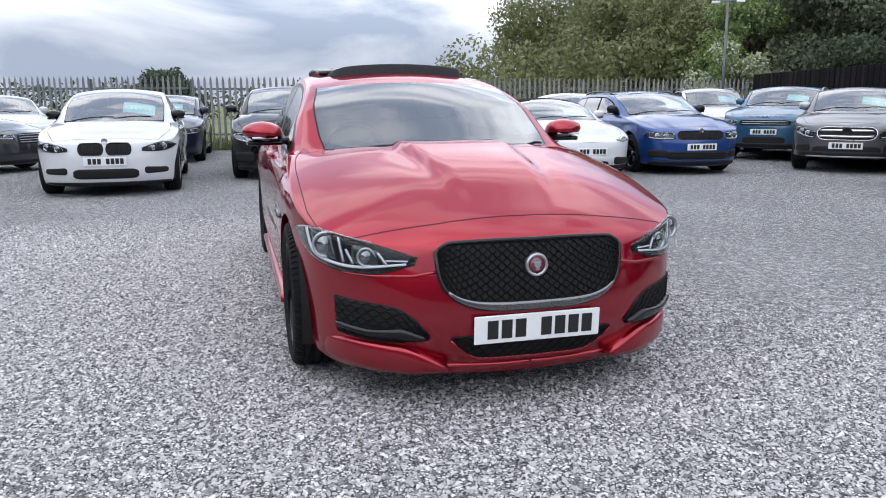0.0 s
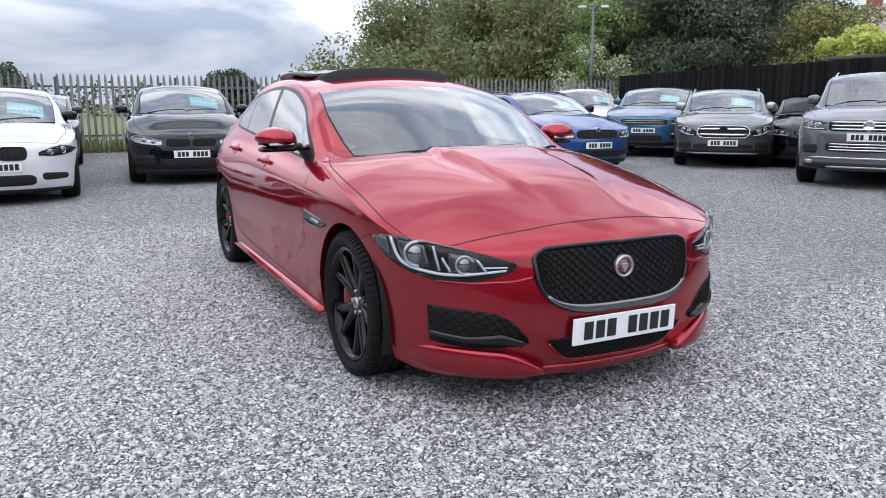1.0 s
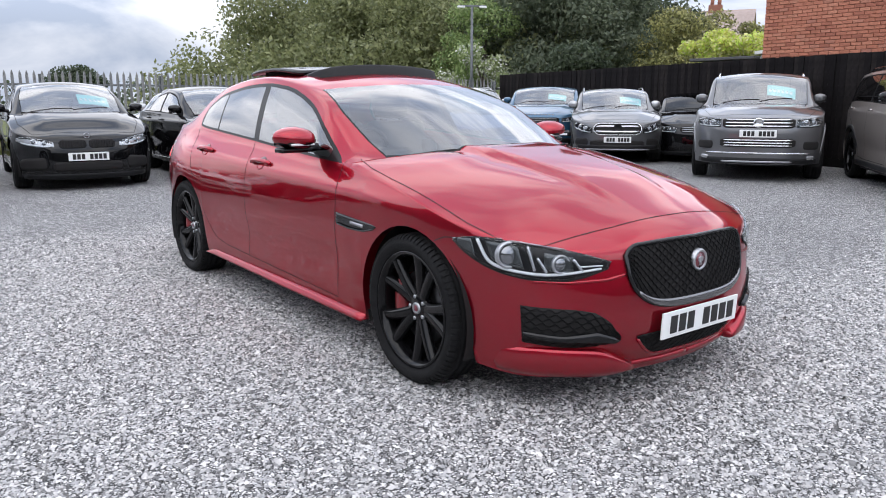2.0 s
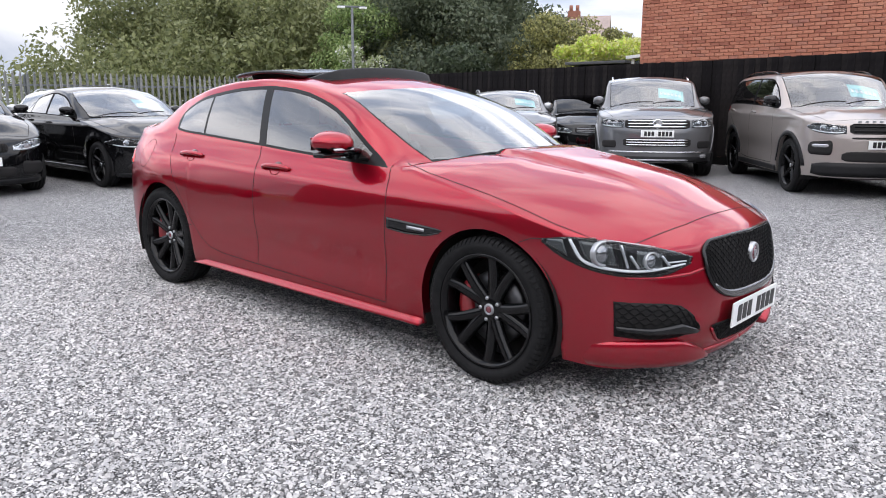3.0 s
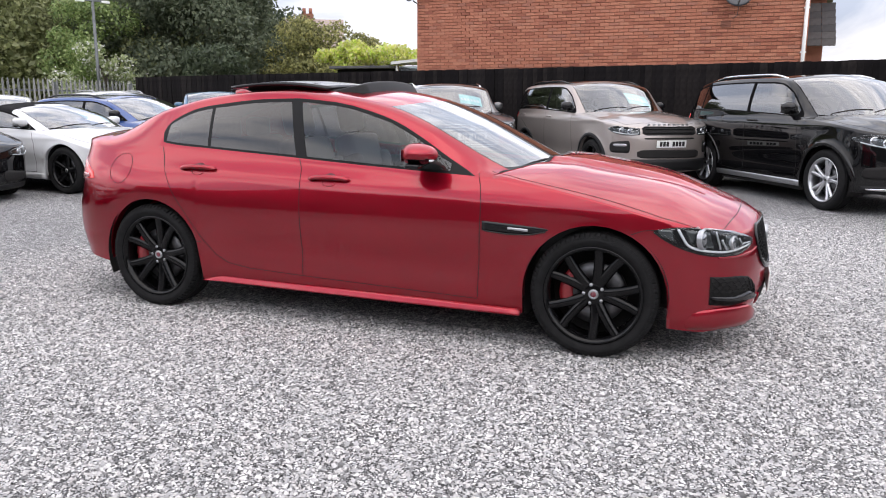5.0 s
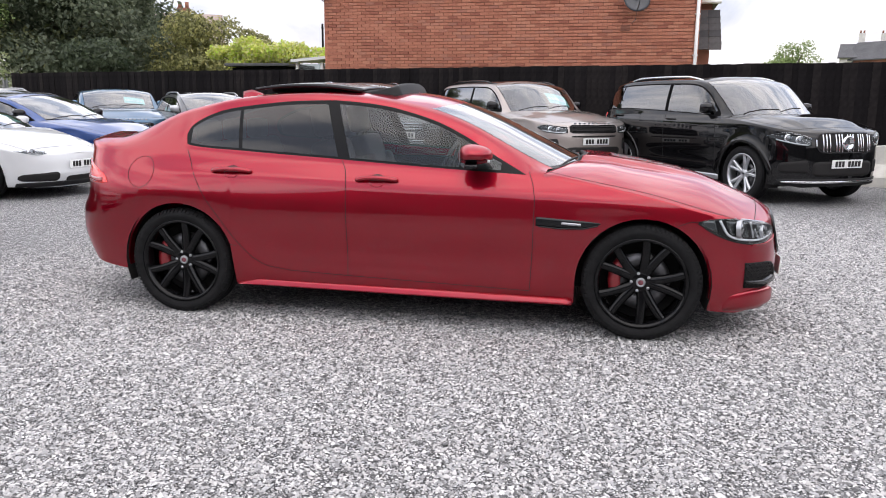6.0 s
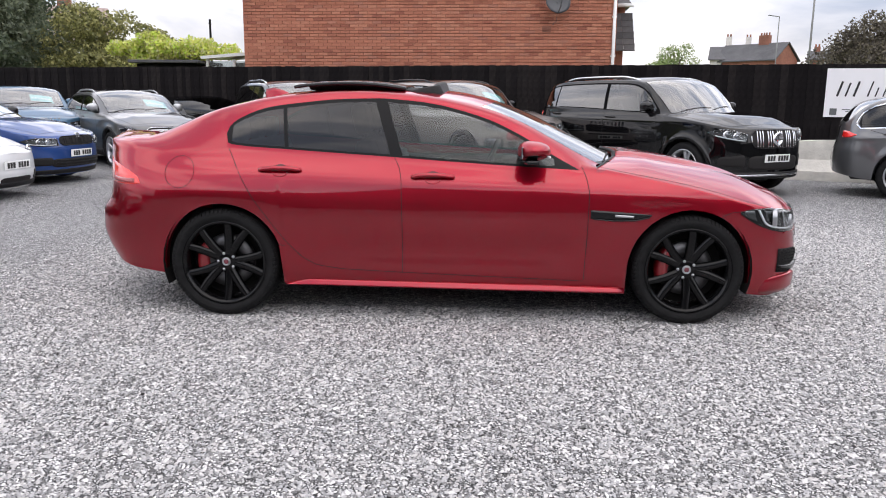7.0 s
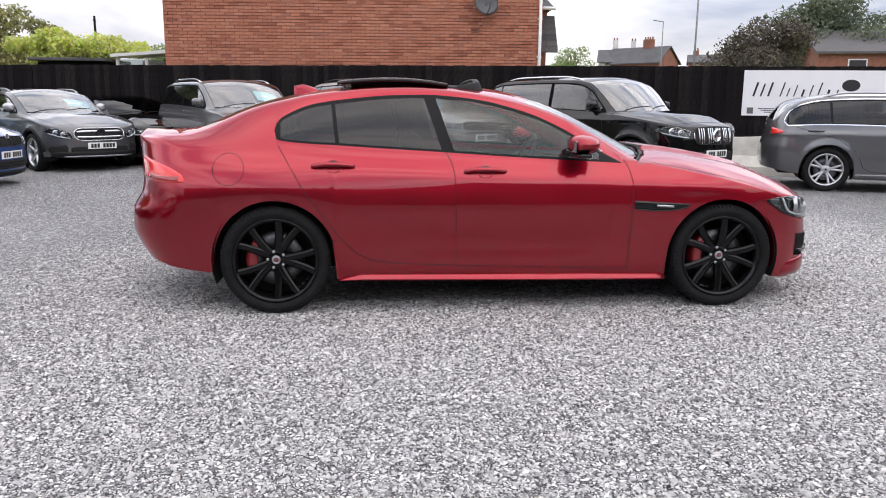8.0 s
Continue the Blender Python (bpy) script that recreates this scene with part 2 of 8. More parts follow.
def tube(points, radius, n=6, closed=False):
    """A round bar along a polyline: verts and faces."""
    verts, faces = [], []
    P = [Vector(p) for p in points]
    for i, p in enumerate(P):
        a, b = (P[i - 1] if i or closed else P[0]), (P[(i + 1) % len(P)] if i < len(P) - 1 or closed else P[-1])
        d = (b - a).normalized()
        u = d.cross(Vector((0, 0, 1)))
        u = u.normalized() if u.length > 1e-3 else Vector((1, 0, 0))
        w = d.cross(u)
        r = radius[i] if isinstance(radius, (list, tuple)) else radius
        for k in range(n):
            q = 2 * math.pi * k / n
            verts.append(p + u * (r * math.cos(q)) + w * (r * math.sin(q)))
    m = len(P)
    for i in range(m if closed else m - 1):
        for k in range(n):
            faces.append((i * n + k, i * n + (k + 1) % n, ((i + 1) % m) * n + (k + 1) % n, ((i + 1) % m) * n + k))
    if not closed:
        faces.append(tuple(range(n))[::-1])
        faces.append(tuple((m - 1) * n + k for k in range(n)))
    return verts, faces


def join(lists):
    verts, faces = [], []
    for v, f in lists:
        o = len(verts)
        verts += list(v)
        faces += [tuple(i + o for i in q) for q in f]
    return verts, faces


def resample(pts, n):
    P = [Vector(p) for p in pts]
    d = [0.0]
    for a, b in zip(P, P[1:]):
        d.append(d[-1] + (b - a).length)
    out, j = [], 0
    for i in range(n + 1):
        s = d[-1] * i / n
        while j < len(P) - 2 and d[j + 1] < s:
            j += 1
        w = (s - d[j]) / max(d[j + 1] - d[j], 1e-9)
        out.append(P[j].lerp(P[j + 1], min(max(w, 0), 1)))
    return out


def smooth_pts(pts, rounds=2):
    """Corner-cutting of an open polyline."""
    P = [Vector(p) for p in pts]
    for _ in range(rounds):
        Q = [P[0]]
        for a, b in zip(P, P[1:]):
            Q += [a.lerp(b, 0.25), a.lerp(b, 0.75)]
        P = Q + [P[-1]]
    return P

# ---- cars ----
# Local frame of a car: x ahead, y to its left, z up, origin on the ground midway between the axles.
def width_at(c, e):
    """Share of the width at a share c of the length: e is one exponent, or one for the length and one for the width."""
    a, b = e if isinstance(e, tuple) else (e, e)
    return (max(0.0, 1 - abs(c) ** a)) ** (1 / b)


def length_at(p, e):
    a, b = e if isinstance(e, tuple) else (e, e)
    return (max(0.0, 1 - abs(p) ** b)) ** (1 / a)


def skirt_columns(S):
    """(X, width factor) from nose centre along one side to the tail centre."""
    xm, cols = S["xm"], []
    fl, rl = S["xf"] - xm, xm - S["xr"]

    def end(length, n, stop, count):
        pts = []
        for i in range(400):
            p = i / 399 * 1.0
            pts.append((length_at(p, n) * length, p))
        for i in range(200):
            c = (1 - i / 199)
            pts.append((c * length, width_at(c, n)))
        pts = sorted({(round(a, 6), round(b, 6)) for a, b in pts}, key=lambda q: (-q[0], q[1]))
        pts = [q for q in pts if q[0] >= stop]
        d = [0.0]
        for (a, b), (c, e) in zip(pts, pts[1:]):
            d.append(d[-1] + math.hypot(a - c, (b - e) * S["W"]))
        out, j = [], 0
        for i in range(count):
            s = d[-1] * i / (count - 1)
            while j < len(pts) - 2 and d[j + 1] < s:
                j += 1
            w = (s - d[j]) / max(d[j + 1] - d[j], 1e-9)
            out.append((pts[j][0] + (pts[j + 1][0] - pts[j][0]) * w, pts[j][1] + (pts[j + 1][1] - pts[j][1]) * w))
        return out
    stop_f, stop_r = S["ax"][0] + S["Ra"] + 0.02, S["ax"][1] - S["Ra"] - 0.02
    front = end(fl, S["nf"], stop_f - xm, 26)
    rear = end(rl, S["nr"], xm - stop_r, 24)
    cols = [(xm + a, b) for a, b in front]
    xs = []
    for xa in S["ax"]:
        xs += [xa + S["Ra"] * math.cos(math.pi * i / 18) for i in range(19)] + [xa + S["Ra"] * 1.006, xa - S["Ra"] * 1.006]
    a, b = S["ax"][0] - S["Ra"] * 1.006, S["ax"][1] + S["Ra"] * 1.006
    xs += [a + (b - a) * i / 18 for i in range(1, 18)]
    for x in S["stations"]:
        xs = [q for q in xs if abs(q - x) > 0.012] + [x]
    for x in sorted(xs, reverse=True):
        c = (x - xm) / (fl if x > xm else rl)
        cols.append((x, width_at(c, S["nf"] if x > xm else S["nr"])))
    cols += [(xm - p, q) for p, q in reversed(rear)]
    keep = S["stations"]
    cols = [c for c in cols if c[0] in keep or c[0] > stop_f or c[0] < xm - 2.12 or min(abs(c[0] - k) for k in keep) > 0.012]
    return sorted(cols, key=lambda c: -c[0])


class Shell:
    """The painted shell of a car from its profile curves, with its openings for wheels and windows.
    The glasshouse grows out of the body side: belt, side glass, pillar and roof in one smooth section."""
    NS, NC, NT = 11, 5, 12          # rows on the side, round the rail, over the top

    def __init__(self, S):
        self.S = S
        S.setdefault("xm", -0.1)
        self.wz, self.noz, self.rez = pchip(S["wz"]), pchip(S["noz"]), pchip(S["rez"])
        self.zb, self.zc, self.sill = pchip(S["zb"]), pchip(S["zc"]), pchip(S["sill"])
        self.belt = pchip(S["belt"])
        self.cols = skirt_columns(S)
        self.set_house(S["house"])

    def point(self, X, p, z):
        S = self.S
        x = X
        f0, r0 = S["xf"] - 0.45, S["xr"] + 0.45
        if X > f0:
            u = (X - f0) / 0.45
            x -= self.noz(z) * u * u * (3 - 2 * u)
        if X < r0:
            u = (r0 - X) / 0.45
            x += self.rez(z) * u * u * (3 - 2 * u)
        y = self.wz(z) * p
        for xa in S["ax"]:
            d = math.hypot(X - xa, z - S["R"]) - S["Ra"]
            y += S.get("flare", 0.016) * math.exp(-(d / 0.07) ** 2) * min(1, p * 1.2)
        if "sculpt" in S:
            y += S["sculpt"](X, z) * p
        return x, y, z

    def low(self, X):
        S = self.S
        for xa in S["ax"]:
            if abs(X - xa) <= S["Ra"] + 1e-6:
                return S["R"] + math.sqrt(max(0, S["Ra"] ** 2 - (X - xa) ** 2))
        return self.sill(X)

    def set_house(self, G):
        self.dlo_low, self.dlo_up = pchip(G["low"]), pchip(G["up"])
        self.rail_z, self.rail_y, self.mid_z = pchip(G["rail_z"]), pchip(G["rail_y"]), pchip(G["mid_z"])
        self.bend, self.lean, self.full = pchip(G["bend"]), pchip(G["lean"]), pchip(G["full"])
        self.G = G

    def lower(self, bm):
        S, rows, nt = self.S, 22, self.S["nt"]
        grid = []
        for X, p in self.cols:
            lo, hi = self.low(X), self.zb(X)
            x, y, z = self.point(X, p, lo)
            col = [(x - (0.04 if X > S["xf"] - 0.3 else -0.04 if X < S["xr"] + 0.3 else 0), max(0, y - 0.05), z + 0.004)]
            col += [self.point(X, p, lo + (hi - lo) * (r / rows) ** 0.9) for r in range(rows + 1)]
            grid.append(col)
        self.grid = grid
        for sgn in (1, -1):
            vs = [[bm.verts.new((x, sgn * y, z)) for x, y, z in col] for col in grid]
            for a, b in zip(vs, vs[1:]):
                for k in range(rows + 1):
                    q = (a[k], a[k + 1], b[k + 1], b[k])
                    bm.faces.new(q if sgn > 0 else q[::-1])
                bm.edges.get((a[1], b[1])).smooth = False
        tops = []
        for (X, p), col in zip(self.cols, grid):
            if X < self.G["bonnet_rear"] - 1e-6:
                break
            x0, y, z = col[-1]
            e, bend, row = self.full(X), self.bend(X), []
            for k in range(nt + 1):
                t = -1 + 2 * k / nt
                t = math.copysign(1 - (1 - abs(t)) ** 1.25, t)
                x = x0 + bend * (1 - t * t)
                zz = z + (max(self.zc(x), z) - z) * (1 - abs(t) ** e)
                if abs(t) < 0.999:
                    zz += S["lid"](x, t * y)
                row.append(bm.verts.new((x, t * y, zz)))
            tops.append(row)
        tops.append([bm.verts.new((v.co.x - 0.012, v.co.y, v.co.z - 0.004 - 0.03 * (1 - abs(v.co.y / S["W"]) ** 4))) for v in tops[-1]])
        for a, b in zip(tops, tops[1:]):
            for k in range(nt):
                bm.faces.new((a[k], b[k], b[k + 1], a[k + 1]))

    def section(self, X, y0, z0):
        """Points of one half section from the belt to the middle of the roof or lid."""
        NS, NC, NT = self.NS, self.NC, self.NT
        zr, yr, bend = self.rail_z(X), max(min(self.rail_y(X), 0.84 * y0), 0.06), self.bend(X)
        zr = max(zr, z0 + 0.012)
        inside = self.G["x0"] <= X <= self.G["x1"]
        lean = self.lean(X)

        def side(z):
            u = (z - z0) / (zr - z0)
            return Vector((X - lean * (z - z0), y0 + (yr - y0) * u + 0.014 * 4 * u * (1 - u) * min(1, (zr - z0) / 0.2), z))
        if inside:
            zl, zu = self.dlo_low(X), self.dlo_up(X)
            for _ in range(3):
                zu = max(zl, self.dlo_up(X - lean * (zu - z0)))
        else:
            zl = zu = z0 + 0.45 * (zr - z0)
        zl, zu = max(zl, z0 + 0.001), max(zu, z0 + 0.001)
        h = zu - zl
        a, b = min(0.014, 0.25 * h), min(0.022, 0.25 * h)
        zs = [z0, zl, zl + a] + [zl + a + (h - a - b) * i / 6 for i in range(1, 6)] + [zu - b, zu]
        zc = zr - min(0.035, 0.45 * (zr - zu), 0.45 * (zr - z0))
        pts = [side(z) for z in zs] + [side(zc)]
        xr = X - lean * (zr - z0)
        R = Vector((xr, yr, zr))
        zm = max(self.mid_z(X + bend), zr + 0.004)

        def top(u):
            return Vector((xr + (X + bend - xr) * (1 - u * u), yr * u, zm + (zr - zm) * u * u))
        ue = max(0.4, 1 - 0.045 / yr)
        A, E = pts[-1], top(ue)
        for i in range(1, NC + 1):
            w = i / NC
            pts.append(A * (1 - w) ** 2 + R * (2 * w * (1 - w)) + E * w * w)
        pts.append(top(ue - 0.009 / yr))
        u1 = ue - 0.009 / yr
        pts += [top(u1 * (1 - i / NT)) for i in range(1, NT + 1)]
        w = min(max((self.G["tail"][0] - X) / self.G["tail"][1], 0), 1)
        w = w * w * (3 - 2 * w)
        if w > 0:
            n = len(pts)
            for i in range(n):
                g = 0.10 * i / NS if i < NS else 0.10 + 0.12 * (i - NS + 1) / (NC + 1) if i < NS + NC + 1 else 0.22 + 0.78 * (i - NS - NC) / NT
                y = y0 * (1 - g)
                lid = Vector((X, y, z0 + (max(self.zc(X), z0) - z0) * (1 - (y / max(y0, 1e-4)) ** 2.3)))
                pts[i] = pts[i].lerp(lid, w)
        return pts

    def cabin(self, bm):
        G, NS, NC = self.G, self.NS, self.NC
        use = [(X, col[-1]) for (X, p), col in zip(self.cols, self.grid) if X <= G["front"] + 1e-6]
        secs = [self.section(X, c[1], c[2]) if X > self.S["xr"] + 0.45 else [q + Vector((c[0] - X, 0, 0)) for q in self.section(X, c[1], c[2])] for X, c in use]
        cells = {}

        def kind_of(Xa, Xb, k):
            m = (Xa + Xb) / 2
            if 1 <= k < NS - 2 and G["x0"] < m < G["x1"]:
                if k == 1 or k == NS - 3:
                    return "trim"
                return next(kd for lim, kd in G["panes"] if m > lim)
            if k >= NS + NC - 1:
                edge = k == NS + NC - 1
                if G["ws"][0] < m < G["ws"][1]:
                    return "trim" if edge or m > G["ws"][1] - 0.03 else "ws"
                if G["bl"][0] < m < G["bl"][1]:
                    return "trim" if edge else "bl"
            return "paint"
        for sgn in (1, -1):
            vs = [[bm.verts.new((p.x, sgn * p.y, p.z)) for p in col] for col in secs]
            for i in range(len(vs) - 1):
                for k in range(len(vs[0]) - 1):
                    quad = (vs[i][k], vs[i][k + 1], vs[i + 1][k + 1], vs[i + 1][k])
                    if sgn < 0:
                        quad = quad[::-1]
                    kind = kind_of(use[i][0], use[i + 1][0], k)
                    if kind == "paint":
                        bm.faces.new(quad)
                    else:
                        cells.setdefault(kind if kind in ("ws", "bl") else (kind, sgn), []).append([v.co.copy() for v in quad])
        for key in cells:
            cells[key] = [q for q in cells[key] if (q[0] - q[2]).cross(q[1] - q[3]).length > 2e-6]
        return cells


def quads_mesh(name, quads, material, smooth=True):
    bm = bmesh.new()
    for q in quads:
        bm.faces.new([bm.verts.new(c) for c in q])
    bmesh.ops.remove_doubles(bm, verts=bm.verts[:], dist=2e-4)
    face_out(bm)
    return from_bm(name, bm, material, smooth)


def face_out(bm):
    """Turns every face of a car's shell away from the middle of the car."""
    bm.normal_update()
    turn = [f for f in bm.faces if f.normal.dot(f.calc_center_median() - Vector((min(max(f.calc_center_median().x, -1.3), 1.0), 0, 0.75))) < 0]
    bmesh.ops.reverse_faces(bm, faces=turn)


def project(tree, p, how):
    """The place and normal on the shell for a rough point: f, r, s, t shoot from front, rear, side, top; n takes the nearest."""
    p = Vector(p)
    if how == "n":
        loc, nor, _, _ = tree.find_nearest(p)
        if nor.dot(loc - Vector((min(max(loc.x, -1.5), 1.5), 0, 0.55))) < 0:
            nor = -nor
        return loc, nor
    o, d = {"f": ((4, p.y, p.z), (-1, 0, 0)), "r": ((-4, p.y, p.z), (1, 0, 0)), "s": ((p.x, 3, p.z), (0, -1, 0)), "t": ((p.x, p.y, 4), (0, 0, -1))}[how]
    loc, nor, _, _ = tree.ray_cast(Vector(o), Vector(d))
    if loc is None:
        loc, nor, _, _ = tree.find_nearest(p)
    if nor.dot(Vector(d)) > 0:
        nor = -nor
    return loc, nor


def patch(tree, lo, hi, how, off=0.004, nu=20, nv=5, thick=0.012, bow=0.0):
    """A panel that lies on the shell between two rails, with a rim that goes into the shell."""
    A, B = resample(lo, nu), resample(hi, nu)
    V, N = [], []
    for i in range(nu + 1):
        for k in range(nv + 1):
            w = k / nv
            loc, nor = project(tree, A[i].lerp(B[i], w), how)
            u = i / nu
            V.append(loc + nor * (off + bow * 16 * u * (1 - u) * w * (1 - w)))
            N.append(nor)
    faces = [(i * (nv + 1) + k, i * (nv + 1) + k + 1, (i + 1) * (nv + 1) + k + 1, (i + 1) * (nv + 1) + k) for i in range(nu) for k in range(nv)]
    ring = [i * (nv + 1) for i in range(nu + 1)] + [nu * (nv + 1) + k for k in range(1, nv + 1)] + [i * (nv + 1) + nv for i in range(nu - 1, -1, -1)] + [k for k in range(nv - 1, 0, -1)]
    base = len(V)
    for r in ring:
        V.append(V[r] - N[r] * (off + thick))
    n = len(ring)
    faces += [(ring[i], ring[(i + 1) % n], base + (i + 1) % n, base + i) for i in range(n)]
    return V, faces


def mirrored(vf):
    v, f = vf
    return [Vector((p[0], -p[1], p[2])) for p in v], [q[::-1] for q in f]


def ribbon(tree, pts, how, width=0.006, off=0.0012, n=24):
    """A thin seam that follows the shell."""
    P = [project(tree, p, how) for p in resample(pts, n)]
    V, F = [], []
    for i, (loc, nor) in enumerate(P):
        d = (P[min(i + 1, n)][0] - P[max(i - 1, 0)][0]).normalized()
        s = d.cross(nor).normalized() * width / 2
        V += [loc + s + nor * off, loc + nor * (off + 0.0004), loc - s + nor * off]
    for i in range(n):
        for k in (0, 1):
            F.append((i * 3 + k, i * 3 + k + 1, i * 3 + 4 + k, i * 3 + 3 + k))
    return V, F


def bar_on(tree, pts, how, radius, off=0.0, n=20, sides=6):
    P = [project(tree, p, how) for p in resample(pts, n)]
    return tube([l + q * off for l, q in P], radius, sides)


# ---- wheels ----
def wheel_meshes(W):
    """Rim, tyre, disc, caliper and hub cap; outer face towards +y, centre at the origin."""
    R, w, r = W["R"], W["w"], W["rim"]
    h = w / 2
    prof = [(r - 0.005, -h * 0.80), (r + 0.012, -h * 0.86), (r + (R - r) * 0.45, -h), (R - 0.022, -h * 0.92), (R - 0.006, -h * 0.72), (R, -h * 0.30), (R, h * 0.30),
            (R - 0.006, h * 0.72), (R - 0.022, h * 0.92), (r + (R - r) * 0.45, h), (r + 0.012, h * 0.86), (r - 0.005, h * 0.80)]
    groove = []
    for k in (-0.58, -0.2, 0.2, 0.58):
        groove += [(R, k * h - 0.007), (R - 0.007, k * h - 0.005), (R - 0.007, k * h + 0.005), (R, k * h + 0.007)]
    prof[5:7] = groove
    t_me = mesh_of("tyre", *lathe(prof, 64 if W.get("nuts") else 36), M_RUBBER)
    treads = []
    for sg in (1, -1) if W.get("nuts") else ():
        V, F = [], []
        for q in range(76):
            o, a = len(V), 2 * math.pi * (q + (0.5 if sg > 0 else 0)) / 76
            for da in (-0.026, 0.026):
                for rr, yy in ((R - 0.003, 0.60), (R + 0.001, 0.64), (R - 0.004, 0.80), (R - 0.015, 0.93), (R - 0.026, 0.955), (R - 0.03, 0.80)):
                    V.append((rr * math.cos(a + da), sg * h * yy, rr * math.sin(a + da)))
            F += [(o + k, o + k + 1, o + 7 + k, o + 6 + k) for k in range(5)] + [tuple(o + k for k in range(6)), tuple(o + 11 - k for k in range(6))]
        treads.append(mesh_of("tread", V, F, M_RUBBER, False))
    face = h * 0.72
    lip = [(r + 0.004, h * 0.78), (r + 0.006, h * 0.88), (r - 0.008, h * 0.86), (r - 0.022, face * 0.85), (r - 0.026, face * 0.4), (r - 0.03, -h * 0.7), (r, -h * 0.85)]
    bits, spokes = [lathe(lip, 56 if W.get("nuts") else 36)], []
    n, dbl = W["spokes"], W.get("double", 0)
    hub_o = face - W.get("dish", 0.025)
    wid, tip = W.get("sw", 0.045), W.get("tw", 0.032)
    for i in range(n):
        a0 = 2 * math.pi * (i + 0.25) / n
        for da in ((-dbl, dbl) if dbl else (0,)):
            st, tp = a0 + da * W.get("root", 0.45), a0 + da
            P = []
            for q, rr in enumerate((0.035, 0.075, 0.5 * r, 0.75 * r, r - 0.012)):
                f = q / 4
                a = st + (tp - st) * f
                off = hub_o + (face - hub_o) * f * f + 0.008 * math.sin(math.pi * f)
                ww = (wid + (tip - wid) * f) / 2
                c, s = math.cos(a), math.sin(a)
                for dw, dz in ((-1.0, -0.030), (-0.9, -0.006), (-0.28, 0.0), (0.28, 0.0), (0.9, -0.006), (1.0, -0.030)):
                    P.append((rr * c - dw * ww * s, off + dz, rr * s + dw * ww * c))
            F = [(q * 6 + k, q * 6 + k + 1, q * 6 + 7 + k, q * 6 + 6 + k) for q in range(4) for k in range(5)]
            spokes.append(mesh_of("spoke", P, F, W["mat"]))
    bits.append(lathe([(0.0, hub_o + 0.004), (0.05, hub_o + 0.004), (0.066, hub_o - 0.004), (0.072, hub_o - 0.04), (0.06, hub_o - 0.06)], 24))
    rim = mesh_of("wheel", *join(bits), W["mat"])
    nuts = []
    for i in range(5 if W.get("nuts") else 0):
        a = 2 * math.pi * (i + 0.25 + 0.5) / 5
        v, f = lathe([(0.0, hub_o + 0.008), (0.008, hub_o + 0.008), (0.010, hub_o + 0.002), (0.010, hub_o - 0.02)], 8)
        nuts.append(mesh_of("wheel_nut", [Vector(p) + Vector((0.052 * math.cos(a), 0, 0.052 * math.sin(a))) for p in v], f, M_SATIN))
    ring = mesh_of("hub_cap", *lathe([(0.0, hub_o + 0.009), (0.016, hub_o + 0.009), (0.019, hub_o + 0.013), (0.026, hub_o + 0.011), (0.028, hub_o)], 20), M_SATIN)
    logo = mesh_of("hub_badge", *lathe([(0.0, hub_o + 0.013), (0.008, hub_o + 0.0125), (0.0145, hub_o + 0.012), (0.015, hub_o + 0.008)], 20), W.get("cap", M_PLASTIC))
    disc = mesh_of("brake_disc", *lathe([(0.07, 0.005), (0.072, 0.02), (0.165, 0.02), (0.168, 0.005), (0.168, -0.02), (0.07, -0.02)], 40), M_STEEL)
    cal = None
    if W.get("caliper"):
        V, F = [], []
        for q in range(9):
            a = math.pi * (0.82 + 0.36 * q / 8)
            for rr, o in ((0.115, 0.0), (0.115, 0.05), (0.150, 0.062), (0.182, 0.05), (0.184, -0.03)):
                V.append((rr * math.cos(a), o, rr * math.sin(a)))
        F = [(q * 5 + k, q * 5 + k + 1, q * 5 + 6 + k, q * 5 + 5 + k) for q in range(8) for k in range(4)]
        F += [(0, 1, 2, 3, 4), (44, 43, 42, 41, 40)]
        cal = mesh_of("brake_caliper", V, F, W["caliper"])
    well = mesh_of("back", *lathe([(0.0, -0.05), (r - 0.03, -0.05), (r - 0.028, -0.03)], 32), M_GAP)
    return {"wheel": rim, "tyre": t_me, "treads": treads, "hub_cap": ring, "hub_badge": logo, "brake_disc": disc, "brake_caliper": cal, "nuts": nuts, "dust_shield": well, "spokes": spokes}


def add_wheels(car, S):
    meshes = wheel_meshes(S["wheel"])
    for xa in S["ax"]:
        for sgn in (1, -1):
            m = Matrix.Translation((xa, sgn * S["track"], S["wheel"]["R"])) @ (pose(0, 0, 0) if sgn > 0 else pose(0, 0, 0, 0, 0, 180)) @ pose(0, 0, 0, 0, S.get("spin", 20) * (1 if sgn > 0 else -1), 0)
            wh = part("wheel", meshes["wheel"], car, "", m)
            for sp in meshes["spokes"]:
                part("spoke", sp, wh)
            for nu in meshes["nuts"]:
                part("wheel_nut", nu, wh)
            for tr in meshes["treads"]:
                part("tread", tr, wh)
            for key in ("tyre", "hub_cap", "hub_badge", "brake_disc", "dust_shield", "brake_caliper"):
                if meshes[key] is not None:
                    kid = part(key, meshes[key], wh)
                    if key == "brake_caliper":
                        kid.matrix_basis = pose(0, 0, 0, 0, -S.get("spin", 20) + 8, 0) if sgn > 0 else pose(0, 0, 0, 0, 180 + S.get("spin", 20) - 14, 0)


